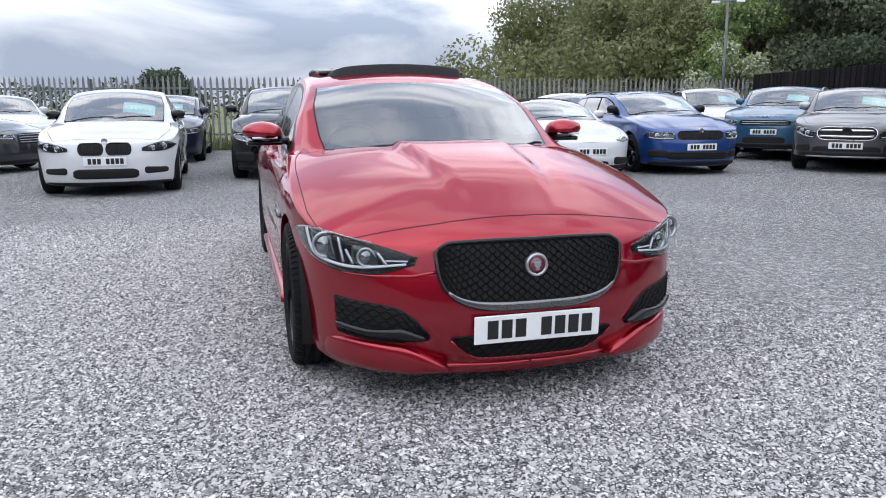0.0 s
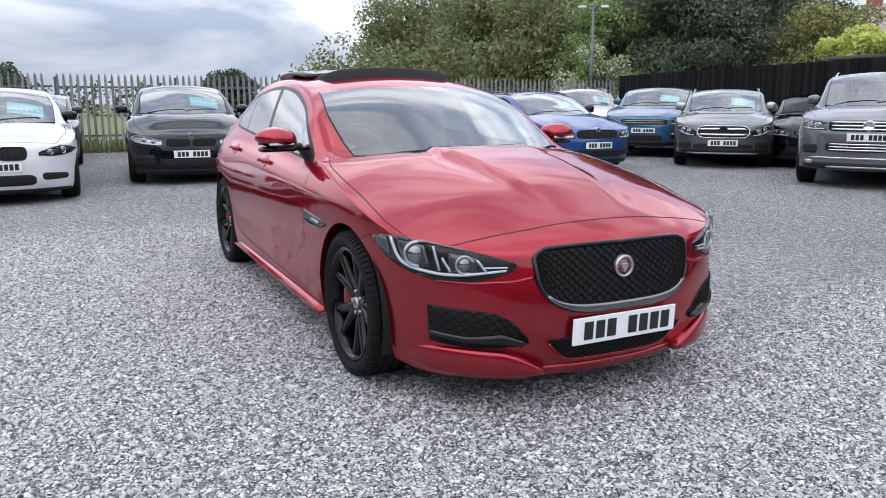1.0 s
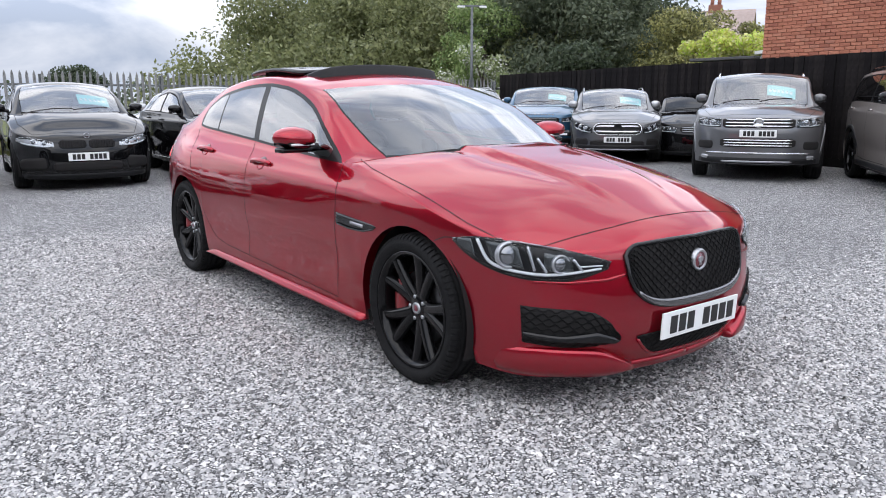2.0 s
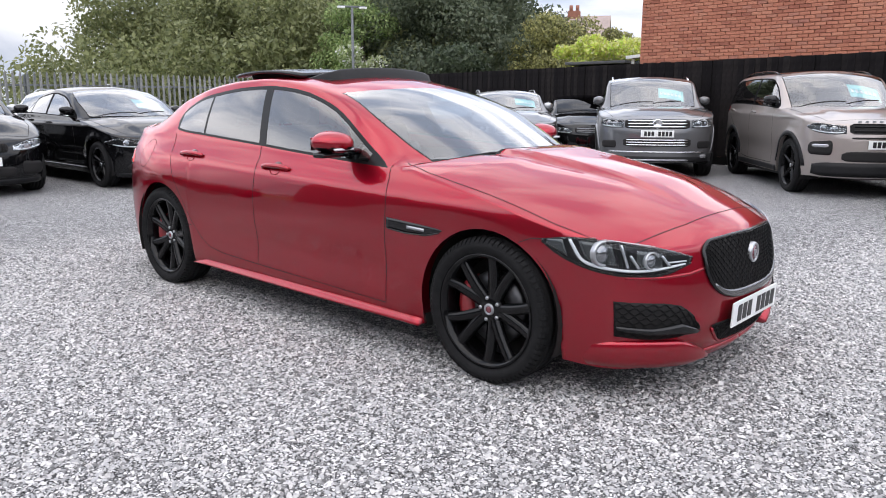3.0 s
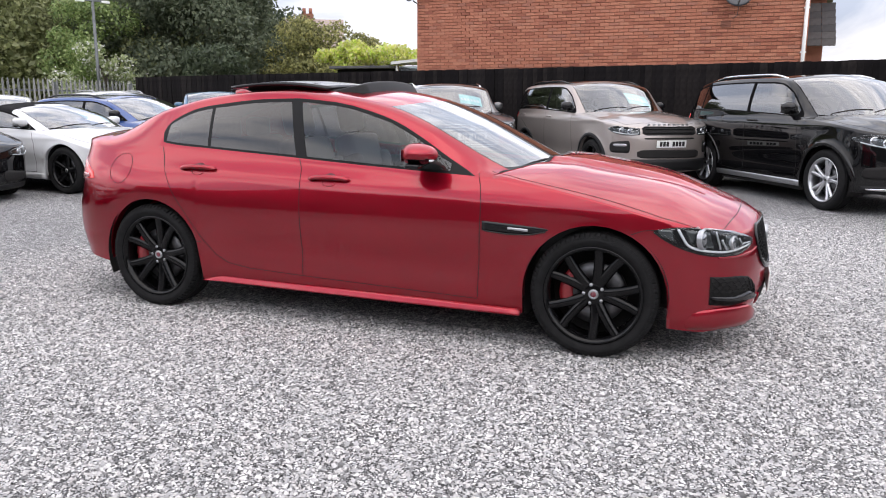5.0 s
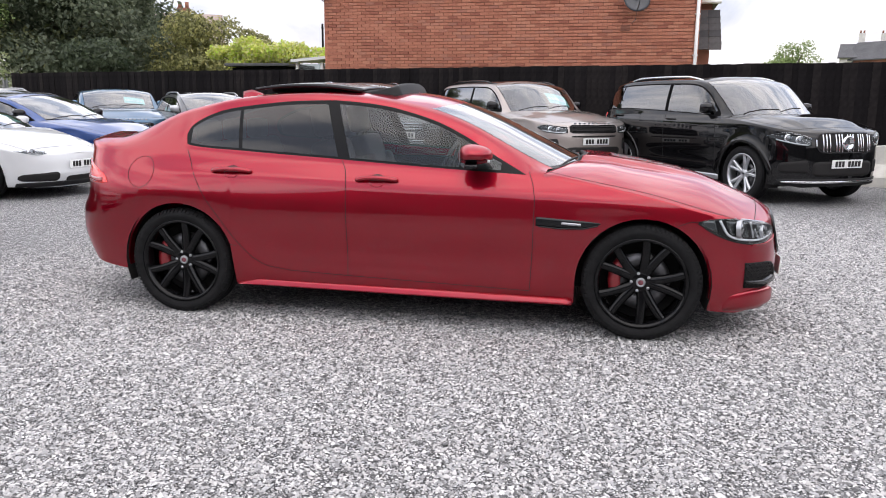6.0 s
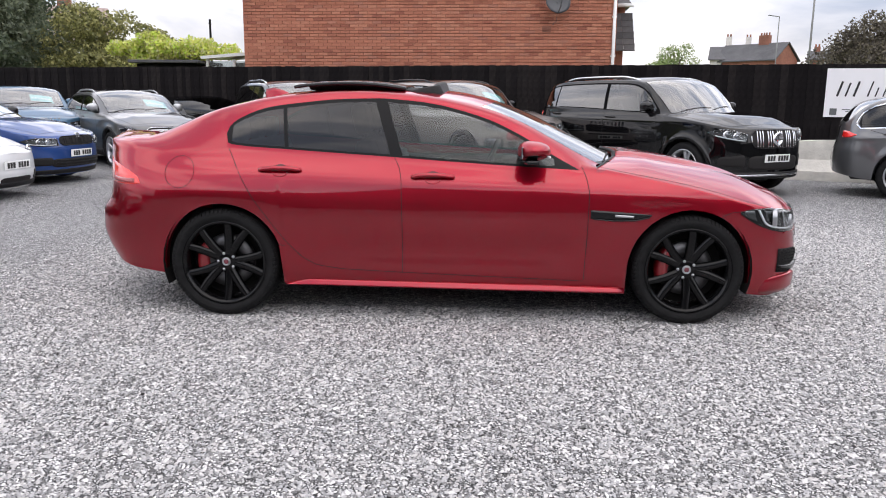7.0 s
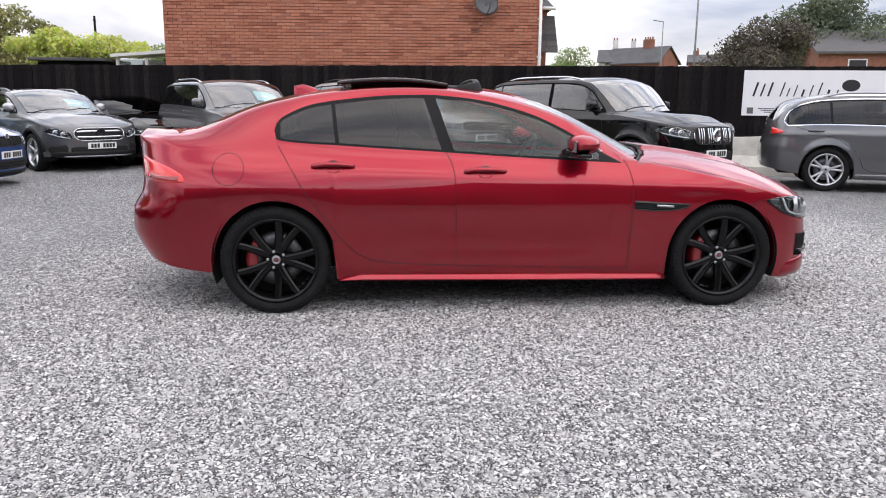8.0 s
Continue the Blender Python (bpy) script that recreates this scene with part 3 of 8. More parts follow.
# ---- cabin furniture ----
def seat_mesh(material):
    bm = bmesh.new()
    bm_box(bm, 0.02, 0, 0.16, 0.52, 0.50, 0.18, 0.06, 3)
    bm_box(bm, 0, 0, 0, 0.15, 0.48, 0.62, 0.06, 3, m=pose(-0.28, 0, 0.52, 0, -16, 0))
    bm_box(bm, 0, 0, 0, 0.10, 0.27, 0.20, 0.045, 3, m=pose(-0.40, 0, 0.94, 0, -12, 0))
    for s in (-0.08, 0.08):
        bm_box(bm, -0.385, s, 0.84, 0.014, 0.014, 0.10)
    for s in (-0.25, 0.25):
        bm_box(bm, 0, 0, 0, 0.18, 0.10, 0.46, 0.045, 2, m=pose(-0.23, s * 0.9, 0.46, 0, -16, 0))
    return from_bm("seat", bm, material)


def add_cabin(car, S, leather):
    C = S["cabin"]
    V, F, n = [], [], 40
    belt = S["belt_in"]
    for z, k in ((belt, 0.965), (belt - 0.06, 0.95), (0.34, 0.93)):
        for i in range(n):
            a = 2 * math.pi * i / n
            c, s = math.cos(a), math.sin(a)
            e = 2 / C["nf"]
            x = C["bm"] + math.copysign(abs(c) ** e, c) * ((C["bf"] - C["bm"]) if c > 0 else (C["bm"] - C["br"])) * k
            V.append((x, math.copysign(abs(s) ** e, s) * C["bw"] * k, z))
    for r in (0, 1):
        F += [(r * n + i, r * n + (i + 1) % n, (r + 1) * n + (i + 1) % n, (r + 1) * n + i) for i in range(n)]
    F.append(tuple(2 * n + i for i in range(n)))
    part("cabin_tub", mesh_of("cabin_tub", V, F, M_INTERIOR, False), car)
    bm = bmesh.new()
    xd = C["bf"] - 0.42
    bm_box(bm, xd, 0, belt - 0.12, 0.50, C["bw"] * 1.72, 0.24, 0.07, 3)
    bm_box(bm, xd - 0.16, -0.36, belt + 0.0, 0.18, 0.36, 0.10, 0.04, 2)
    part("dashboard", from_bm("dashboard", bm, M_INTERIOR), car)
    hip = S.get("hip", 0.30)
    sm = seat_mesh(leather)
    for s in (-0.37, 0.37):
        part("seat", sm, car, "", pose(S.get("seat_x", -0.22), s, hip))
    rear = S.get("rear_x", -1.05)
    if rear:
        bm = bmesh.new()
        bm_box(bm, rear + 0.05, 0, hip + 0.17, 0.5, 1.20, 0.18, 0.06, 3)
        bm_box(bm, 0, 0, 0, 0.16, 1.22, 0.60, 0.06, 3, m=pose(rear - 0.28, 0, hip + 0.50, 0, -20, 0))
        for s in (-0.38, 0.0, 0.38):
            bm_box(bm, rear - 0.39, s, hip + 0.86, 0.09, 0.24, 0.15, 0.04, 2)
        part("rear_bench", from_bm("rear_bench", bm, leather), car)
    ring = [(0.175 * math.cos(2 * math.pi * i / 28), 0.175 * math.sin(2 * math.pi * i / 28), 0) for i in range(28)]
    v, f = tube(ring, 0.014, 6, True)
    bm = bmesh.new()
    bm_box(bm, 0, 0, -0.01, 0.13, 0.12, 0.04, 0.02)
    bm_box(bm, 0, 0, 0, 0.03, 0.34, 0.02, 0.008)
    bm_box(bm, -0.09, 0, 0, 0.17, 0.03, 0.02, 0.008)
    me = bpy.data.meshes.new("hub")
    bm.to_mesh(me)
    bm.free()
    v2 = [p.co.copy() for p in me.vertices]
    f2 = [tuple(p.vertices) for p in me.polygons]
    bpy.data.meshes.remove(me)
    part("steering_wheel", mesh_of("steering_wheel", *join([(v, f), (v2, f2)]), M_LEATHER), car, "", pose(xd - 0.36, -0.37, belt + 0.0, 0, -66, 0))


# ---- plates and cards ----
PLATE_PARTS = {}


def add_plate(car, x, z, tilt=4.0, y=0.0, yaw=0.0, bars=(2, 2, 3)):
    if "plate" not in PLATE_PARTS:
        PLATE_PARTS["plate"] = box_mesh("number_plate", 0.008, 0.52, 0.111, M_PLATE, 0.0035, 2)
        PLATE_PARTS["bar"] = box_mesh("plate_bar", 0.003, 0.043, 0.074, M_PLATE_INK)
    pl = part("number_plate", PLATE_PARTS["plate"], car, "white number plate with black bars", pose(x, y, z, 0, tilt, yaw))
    ys = [0.205, 0.148, 0.091, 0.034, -0.072, -0.129, -0.186]
    for yy in ys:
        part("plate_bar", PLATE_PARTS["bar"], pl, "", pose(0.0048, yy, 0))
    return pl


def mirror_mesh(material, sx=0.115, sy=0.21, sz=0.135, two_tone=False):
    bm = bmesh.new()
    bmesh.ops.create_uvsphere(bm, u_segments=28, v_segments=18, radius=1.0)
    for v in bm.verts:
        c = v.co
        k = 1 - 0.30 * max(0, c.y)
        e = (0.95, 0.80, 0.82) if two_tone else (0.75, 0.72, 0.62)
        x = math.copysign(abs(c.x) ** e[0], c.x)
        y = math.copysign(abs(c.y) ** e[1], c.y)
        z = math.copysign(abs(c.z) ** e[2], c.z)
        if x < 0:
            x *= 0.55
        if two_tone and z < 0:
            z *= 0.78
        v.co = Vector((x * sx * 0.8 * k, y * sy * 0.5, z * sz * 0.5 * k + 0.008 * (c.y)))
    if two_tone:
        # lower half as a piece of its own
        low = bm.copy()
        bmesh.ops.delete(bm, geom=[f for f in bm.faces if f.calc_center_median().z < -sz * 0.13], context='FACES')
        bmesh.ops.delete(low, geom=[f for f in low.faces if f.calc_center_median().z >= -sz * 0.13], context='FACES')
        return from_bm("door_mirror", bm, material), from_bm("mirror_base", low, M_TRIM)
    return from_bm("door_mirror", bm, material), None


def add_mirrors(car, S, material):
    x, y, z = S["mirror"]
    big = S.get("mirror_size", (0.115, 0.21, 0.135))
    me, foot = mirror_mesh(material, *big, two_tone=S.get("indicator", False))
    bm = bmesh.new()
    bm_box(bm, 0.005, -0.01, -0.055, 0.075, 0.20, 0.028, 0.012, 2)
    bm_box(bm, 0.0, -0.15, -0.045, 0.07, 0.14, 0.04, 0.014, 2)
    arm = from_bm("mirror_arm", bm, M_TRIM)
    bm = bmesh.new()
    bm_box(bm, big[0] * 0.66, 0.005, -0.024, 0.016, big[1] * 0.62, 0.012, 0.005)
    strip = from_bm("indicator_strip", bm, M_LAMP_WHITE)
    gl = box_mesh("mirror_glass", 0.004, big[1] * 0.66, big[2] * (0.50 if S.get("indicator") else 0.72), M_CHROME, 0.0015, cx=-big[0] * 0.36)
    for sgn in (1, -1):
        m = Matrix.Translation((x, sgn * y, z)) @ (pose(0, 0, 0, 0, 0, -8) if sgn > 0 else Matrix.Diagonal((1, -1, 1, 1)) @ pose(0, 0, 0, 0, 0, -8))
        mo = part("door_mirror", me, car, "", m)
        part("mirror_arm", arm, mo)
        if foot:
            part("mirror_base", foot, mo)
        part("mirror_glass", gl, mo)
        if S.get("indicator"):
            part("indicator_strip", strip, mo)


def car_body(S, name, label, place, paint_mat, leather=None, category="car", group="parked cars"):
    """Everything that all cars share. Returns the thing and a ray tree of its shell."""
    car = thing(name, label, category, place, group)
    sh = Shell(S)
    bm = bmesh.new()
    sh.lower(bm)
    cells = sh.cabin(bm)
    bmesh.ops.remove_doubles(bm, verts=bm.verts[:], dist=3e-4)
    bmesh.ops.dissolve_degenerate(bm, dist=1e-5, edges=bm.edges[:])
    face_out(bm)
    full = bm.copy()
    for key, quads in cells.items():
        for q in quads:
            full.faces.new([full.verts.new(c) for c in q])
    tree = BVHTree.FromBMesh(full)
    full.free()
    if S.get("soft_top"):
        top = bm.copy()

        def is_top(f):
            c = f.calc_center_median()
            return c.z > sh.belt(c.x) + 0.035 and c.x < S["cabin"]["rf"] - 0.06
        bmesh.ops.delete(bm, geom=[f for f in bm.faces if is_top(f)], context='FACES')
        bmesh.ops.delete(top, geom=[f for f in top.faces if not is_top(f)], context='FACES')
        part("soft_top", from_bm("soft_top", top, M_CLOTH), car, "black fabric roof")
    part("body", from_bm("body", bm, paint_mat), car)
    names = {"ws": ("windscreen", S.get("g_ws", M_GLASS)), "bl": ("rear_window", S.get("g_bl", M_GLASS_DARK)), "trim": ("window_trim", S.get("trim", M_SEAL))}
    for key, quads in cells.items():
        if key in names or key[0] in names:
            nm, ma = names[key if key in names else key[0]]
        else:
            nm = "front_side_window" if key[0] == "gF" else "rear_side_window" if key[0] == "gR" else "quarter_window"
            ma = S.get("g_f", M_GLASS_MID) if key[0] == "gF" else S.get("g_r", M_GLASS_DARK)
        part(nm, quads_mesh(nm, quads, ma), car)
    # underside and wheel housings
    bm = bmesh.new()
    xa, xb = S["ax"]
    wi = S["track"] - S["wheel"]["w"] / 2 - 0.03
    bm_box(bm, (S["xf"] + S["xr"]) / 2, 0, 0.36, S["xf"] - S["xr"] - 0.55, wi * 1.3, 0.26, 0.03, 1)
    bm_box(bm, (xa + xb) / 2, 0, 0.37, xa - xb + 0.9, wi * 2, 0.26, 0.03, 1)
    bm_box(bm, (xa + xb) / 2, 0, 0.30, xa - xb - 2 * S["Ra"] - 0.06, S["W"] * 1.84, 0.20, 0.02, 1)
    und = from_bm("underbody", bm, M_GAP, False)
    part("underbody", und, car)
    for x in S["ax"]:
        for sgn in (1, -1):
            V, F = [], []
            ra = S["Ra"] + 0.012
            for i in range(21):
                a = math.pi * (-0.12 + 1.24 * i / 20)
                for yy in (wi - 0.02, S["W"] * 0.955 * (1 if x < 0 else 0.985)):
                    V.append((x + ra * math.cos(a), sgn * yy, S["R"] + ra * math.sin(a)))
            F = [(2 * i, 2 * i + 1, 2 * i + 3, 2 * i + 2) for i in range(20)]
            part("wheel_housing", mesh_of("wheel_housing", V, F, M_GAP), car)
    add_wheels(car, S)
    add_cabin(car, S, leather or M_LEATHER)
    add_mirrors(car, S, S.get("mirror_mat", paint_mat))
    return car, tree


# ---- the red saloon ----
def hero_lid(x, y):
    """The raised middle of the bonnet with a crisp shoulder on each side."""
    f = min(1, max(0, (2.05 - x) / 0.60))
    edge = 0.275 - 0.105 * (x - 1.2)
    d = abs(y) - edge
    return f * (0.018 / (1 + math.exp(min(max(d / 0.006, -40), 40))) - 0.007 * math.exp(-((d - 0.05) / 0.05) ** 2) + 0.004 * math.exp(-((d + 0.02) / 0.025) ** 2))


def hero_sculpt(x, z):
    d = 0.0
    if abs(x) < 1.05:
        d -= 0.020 * math.exp(-((z - 0.43) / 0.10) ** 2) * (1 - (x / 1.05) ** 4)
    d += 0.008 * math.exp(-((z - (0.845 - 0.045 * x)) / 0.045) ** 2) * (1 if x < 1.2 else max(0, 1 - (x - 1.2) / 0.4))
    if x < -1.0:
        d += 0.020 * math.exp(-((x + 1.50) / 0.36) ** 2) * math.exp(-((z - 0.80) / 0.14) ** 2)
    return d


HERO = dict(
    nt=64, lid=hero_lid, xf=2.280, xr=-2.425, xm=-0.1, W=0.915, nf=(9.0, 2.05), nr=(7.0, 2.6), ax=(1.4175, -1.4175), R=0.335, Ra=0.372, track=0.780, flare=0.0, trim=M_WINTRIM,
    stations=(0.86, 0.845, 0.83, 0.80, 0.77, 0.745, 0.70, 0.65, 0.60, 0.55, 0.50, 0.45, 0.40, 0.35, 0.30, 0.25, 0.20, 0.175, 0.13, 0.08, 0.0, -0.1, -0.2, -0.31, -0.348, -0.385, -0.5, -0.6, -0.7, -0.8, -0.9, -1.02, -1.045, -1.13, -1.20,
              -1.27, -1.32, -1.355, -1.38, -1.405, -1.418, -1.45, -1.50, -1.56, -1.62, -1.68, -1.74, -1.80, -1.84, -1.88, -1.92, -1.96, -2.0, -2.04),
    wz=[(0.14, 0.84), (0.20, 0.865), (0.30, 0.882), (0.45, 0.892), (0.65, 0.894), (0.74, 0.888), (0.81, 0.874), (0.86, 0.856), (0.904, 0.832), (0.95, 0.803), (1.0, 0.774), (1.05, 0.748)],
    noz=[(0.12, 0.10), (0.20, 0.055), (0.27, 0.020), (0.40, 0.0), (0.50, 0.010), (0.60, 0.030), (0.66, 0.045), (0.70, 0.068), (0.76, 0.12)],
    rez=[(0.25, 0.14), (0.40, 0.03), (0.50, 0.0), (0.62, 0.01), (0.68, 0.05), (0.74, 0.075), (0.85, 0.085), (0.95, 0.075), (1.05, 0.060)],
    zb=[(-2.43, 1.070), (-2.3, 1.062), (-2.1, 1.046), (-1.9, 1.036), (-1.4, 1.040), (-1.017, 1.018), (-0.392, 0.981), (0.035, 0.954), (0.70, 0.918), (0.77, 0.930), (0.83, 0.938), (0.92, 0.928), (1.1, 0.893), (1.4, 0.832), (1.75, 0.745), (1.95, 0.705), (2.15, 0.672), (2.3, 0.668)],
    zc=[(-2.43, 1.104), (-2.34, 1.104), (-2.1, 1.100), (-1.9, 1.112), (0.9, 0.988), (1.08, 0.994), (1.20, 0.990), (1.32, 0.973), (1.74, 0.903), (2.0, 0.810), (2.117, 0.763), (2.20, 0.715), (2.245, 0.680), (2.3, 0.668)],
    sill=[(-2.4, 0.32), (-2.2, 0.30), (-1.8, 0.26), (-1.0, 0.215), (1.0, 0.20), (1.75, 0.185), (2.0, 0.155), (2.3, 0.145)],
    belt=[(-2.0, 1.070), (-1.5, 1.035), (-0.36, 0.995), (0.70, 0.940), (0.85, 0.950), (1.05, 0.985)], belt_in=0.92,
    sculpt=hero_sculpt, indicator=True,
    house=dict(
        x0=-1.4185, x1=0.7455, bonnet_rear=0.845, front=0.86, tail=(-2.16, 0.20), ws=(0.175, 0.86), bl=(-1.84, -1.27),
        low=[(-1.418, 1.120), (-1.405, 1.066), (-1.38, 1.057), (-1.017, 1.030), (-0.392, 0.993), (0.035, 0.966), (0.745, 0.929)],
        up=[(-1.418, 1.120), (-1.405, 1.162), (-1.38, 1.190), (-1.35, 1.211), (-1.18, 1.279), (-1.012, 1.306), (-0.67, 1.338), (-0.46, 1.342), (-0.36, 1.336), (-0.15, 1.314), (0.03, 1.273), (0.207, 1.218), (0.39, 1.133), (0.576, 1.023), (0.745, 0.931)],
        rail_z=[(-2.43, 1.08), (-2.0, 1.085), (-1.9, 1.108), (-1.74, 1.170), (-1.58, 1.238), (-1.50, 1.265), (-1.35, 1.300), (-1.18, 1.334), (-1.01, 1.356), (-0.67, 1.382), (-0.46, 1.386), (-0.30, 1.378), (-0.15, 1.363), (0.03, 1.330), (0.207, 1.280), (0.39, 1.200), (0.576, 1.100), (0.745, 1.008), (0.83, 0.966), (0.87, 0.950)],
        rail_y=[(-2.43, 0.55), (-1.9, 0.560), (-1.5, 0.590), (-1.2, 0.600), (-0.45, 0.598), (-0.1, 0.606), (0.175, 0.632), (0.50, 0.704), (0.745, 0.758), (0.87, 0.775)],
        mid_z=[(-2.43, 1.10), (-2.1, 1.108), (-1.98, 1.125), (-1.80, 1.200), (-1.62, 1.268), (-1.42, 1.325), (-1.22, 1.364), (-1.0, 1.392), (-0.66, 1.413), (-0.40, 1.415), (-0.20, 1.409), (0.0, 1.392), (0.15, 1.364), (0.28, 1.328), (0.355, 1.302), (0.545, 1.224), (0.75, 1.124), (0.965, 1.018), (1.07, 0.966), (1.12, 0.945)],
        bend=[(-2.43, 0.0), (-2.1, -0.04), (-1.84, -0.12), (-1.55, -0.08), (-1.27, -0.02), (-0.6, 0.0), (-0.2, 0.02), (0.175, 0.10), (0.5, 0.18), (0.83, 0.24), (0.9, 0.235), (1.2, 0.16), (1.6, 0.06), (2.0, 0.0)],
        lean=[(-1.42, 0.0), (-1.02, 0.12), (-0.35, 0.33), (0.1, 0.18), (0.45, 0.0), (0.8, 0.0)],
        full=[(0.845, 3.0), (1.2, 2.3), (1.6, 2.1), (2.3, 2.2)],
        panes=((0.60, "trim"), (-0.31, "gF"), (-0.385, "trim"), (-1.02, "gR"), (-1.045, "trim"), (-1.38, "gQ"), (-9, "trim"))),
    cabin=dict(bf=0.98, br=-1.75, bm=-0.36, bw=0.775, rf=0.15, rr=-1.86, rm=-0.42, rw=0.60, nf=4.2, nr=3.6),
    wheel=dict(R=0.335, w=0.225, rim=0.256, spokes=5, double=0.27, sw=0.058, tw=0.050, mat=M_RIM_BLACK, caliper=M_CALIPER, cap=M_BADGE_RED, dish=0.03, nuts=True),
    mirror=(0.44, 0.930, 1.040), mirror_size=(0.158, 0.225, 0.130), hip=0.27, g_f=M_GLASS_MID)

red_car, red_tree = car_body(HERO, "red_saloon_car", "glossy metallic red saloon with black wheels and raised sunroof", pose(0, 0, 0, 0, 0, -90), M_RED, M_LEATHER_L, group="")


def on_both(name, vf, material, parent, label="", smooth=True):
    a = part(name, mesh_of(name, *vf, material, smooth), parent, label)
    b = part(name, mesh_of(name, *mirrored(vf), material, smooth), parent, label)
    return a, b


def weave(tree, lo, hi, how, rows, period, amp, radius=0.0035, off=0.012, n=70):
    """Grille mesh: wavy wires that meet crest to trough, between two rails."""
    A, B = resample(lo, n), resample(hi, n)
    L = sum((a - b).length for a, b in zip(A, A[1:]))
    out = []
    for r in range(rows):
        pts = []
        for i in range(n + 1):
            h = (B[i] - A[i]).length
            w = (r + 0.5) / rows + (amp / max(h, 0.03)) * (1 if r % 2 else -1) * math.cos(math.pi * L * (i / n - 0.5) / period)
            loc, nor = project(tree, A[i].lerp(B[i], min(max(w, 0.02), 0.98)), how)
            pts.append(loc + nor * off)
        out.append(tube(pts, radius, 4))
    return join(out)


def disc_x(x, y, z, prof, n, material, name, parent, label="", rot=None):
    """A turned piece that faces ahead; prof: (radius, how far it stands out)."""
    v, f = lathe(prof, n)
    me = mesh_of(name, [(p[1], -p[0], p[2]) for p in v], f, material)
    return part(name, me, parent, label, Matrix.Translation((x, y, z)) @ (rot or Matrix.Identity(4)))


def hero_details():
    T, car = red_tree, red_car
    add_plate(car, 2.288, 0.352, 3)
    # radiator grille
    ys = [-0.385 + 0.77 * i / 40 for i in range(41)]
    top = [(2.3, y, 0.672 + 0.014 * (1 - (y / 0.385) ** 2) - 0.030 * max(0, (abs(y) - 0.33) / 0.055) ** 2) for y in ys]
    low = [(2.3, y, 0.600 - 0.175 * (max(0, 1 - (abs(y) / 0.386) ** 4.4)) ** 0.52) for y in ys]
    g = part("grille", mesh_of("grille", *patch(T, low, top, "f", 0.004, 40, 10), M_GAP), car, "black mesh radiator grille")
    part("grille_mesh", mesh_of("grille_mesh", *weave(T, low, top, "f", 16, 0.0215, 0.0078, 0.0025, 0.008, 110), M_MESH), g)
    ring = [project(T, p, "f") for p in resample(top, 40)] + [project(T, p, "f") for p in reversed(resample(low, 40)[1:-1])]
    part("grille_surround", mesh_of("grille_surround", *tube([l + q * 0.004 for l, q in ring], 0.009, 8, True), M_TRIM), g)
    chin = [p for p in low if abs(p[1]) < 0.36]
    chin_lo = [(p[0], p[1], p[2] - 0.002) for p in chin]
    chin_hi = [(p[0], p[1] * 0.985, p[2] + 0.028 * (1 - (abs(p[1]) / 0.372) ** 4)) for p in chin]
    part("grille_chin", mesh_of("grille_chin", *patch(T, chin_lo, chin_hi, "f", 0.016, 40, 3, 0.02), M_CHIN), g, "satin grey grille chin")
    b = disc_x(2.256, 0, 0.590, [(0.0, 0.012), (0.034, 0.012), (0.037, 0.017), (0.043, 0.017), (0.047, 0.010), (0.047, -0.03)], 32, M_SATIN, "badge", g)
    disc_x(0.0135, 0, 0, [(0.0, 0.001), (0.033, 0.0), (0.033, -0.006)], 28, M_BADGE_RED, "badge_field", b)
    bm = bmesh.new()
    bm_box(bm, 0.016, 0, 0.004, 0.004, 0.030, 0.020, 0.004, 2)
    bm_box(bm, 0.016, 0, -0.012, 0.004, 0.016, 0.018, 0.004, 2)
    part("badge_relief", from_bm("badge_relief", bm, M_SATIN), b)
    # lower intake
    ys = [-0.335 + 0.67 * i / 30 for i in range(31)]
    lt = [(2.3, y, 0.325 - 0.01 * (abs(y) / 0.335) ** 6) for y in ys]
    lb = [(2.3, y, 0.220 + 0.085 * max(0, (abs(y) - 0.20) / 0.135) ** 2.0) for y in ys]
    li = part("lower_intake", mesh_of("lower_intake", *patch(T, lb, lt, "f", 0.003, 30, 4), M_GAP), car)
    part("intake_mesh", mesh_of("intake_mesh", *weave(T, lb, lt, "f", 6, 0.0215, 0.007, 0.0024, 0.006, 80), M_MESH), li)
    edge = [project(T, p, "f") for p in resample(lb, 30)]
    part("intake_lip", mesh_of("intake_lip", *tube([l + q * 0.002 for l, q in edge], 0.008, 8), M_RED), li)
    # corner intakes with a blade
    hi = [(2.014, 0.785, 0.458), (2.09, 0.66, 0.450), (2.13, 0.585, 0.444), (2.165, 0.52, 0.430), (2.19, 0.465, 0.392), (2.212, 0.415, 0.325)]
    lo = [(2.02, 0.780, 0.304), (2.10, 0.64, 0.290), (2.13, 0.585, 0.288), (2.17, 0.52, 0.290), (2.19, 0.465, 0.298), (2.212, 0.415, 0.310)]
    for s in (1, -1):
        vf = patch(T, lo, hi, "n", 0.003, 24, 6)
        w = weave(T, lo, hi, "n", 8, 0.024, 0.0065, 0.0023, 0.006, 50)
        blade = patch(T, [(2.025, 0.775, 0.338), (2.11, 0.63, 0.318), (2.20, 0.44, 0.308)], [(2.025, 0.775, 0.352), (2.11, 0.63, 0.338), (2.175, 0.51, 0.352), (2.21, 0.425, 0.318)], "n", 0.022, 20, 3, 0.02)
        if s < 0:
            vf, w, blade = mirrored(vf), mirrored(w), mirrored(blade)
        fi = part("corner_intake", mesh_of("corner_intake", *vf, M_GAP), car)
        part("intake_mesh", mesh_of("intake_mesh", *w, M_MESH), fi)
        part("intake_blade", mesh_of("intake_blade", *blade, M_TRIM), fi)
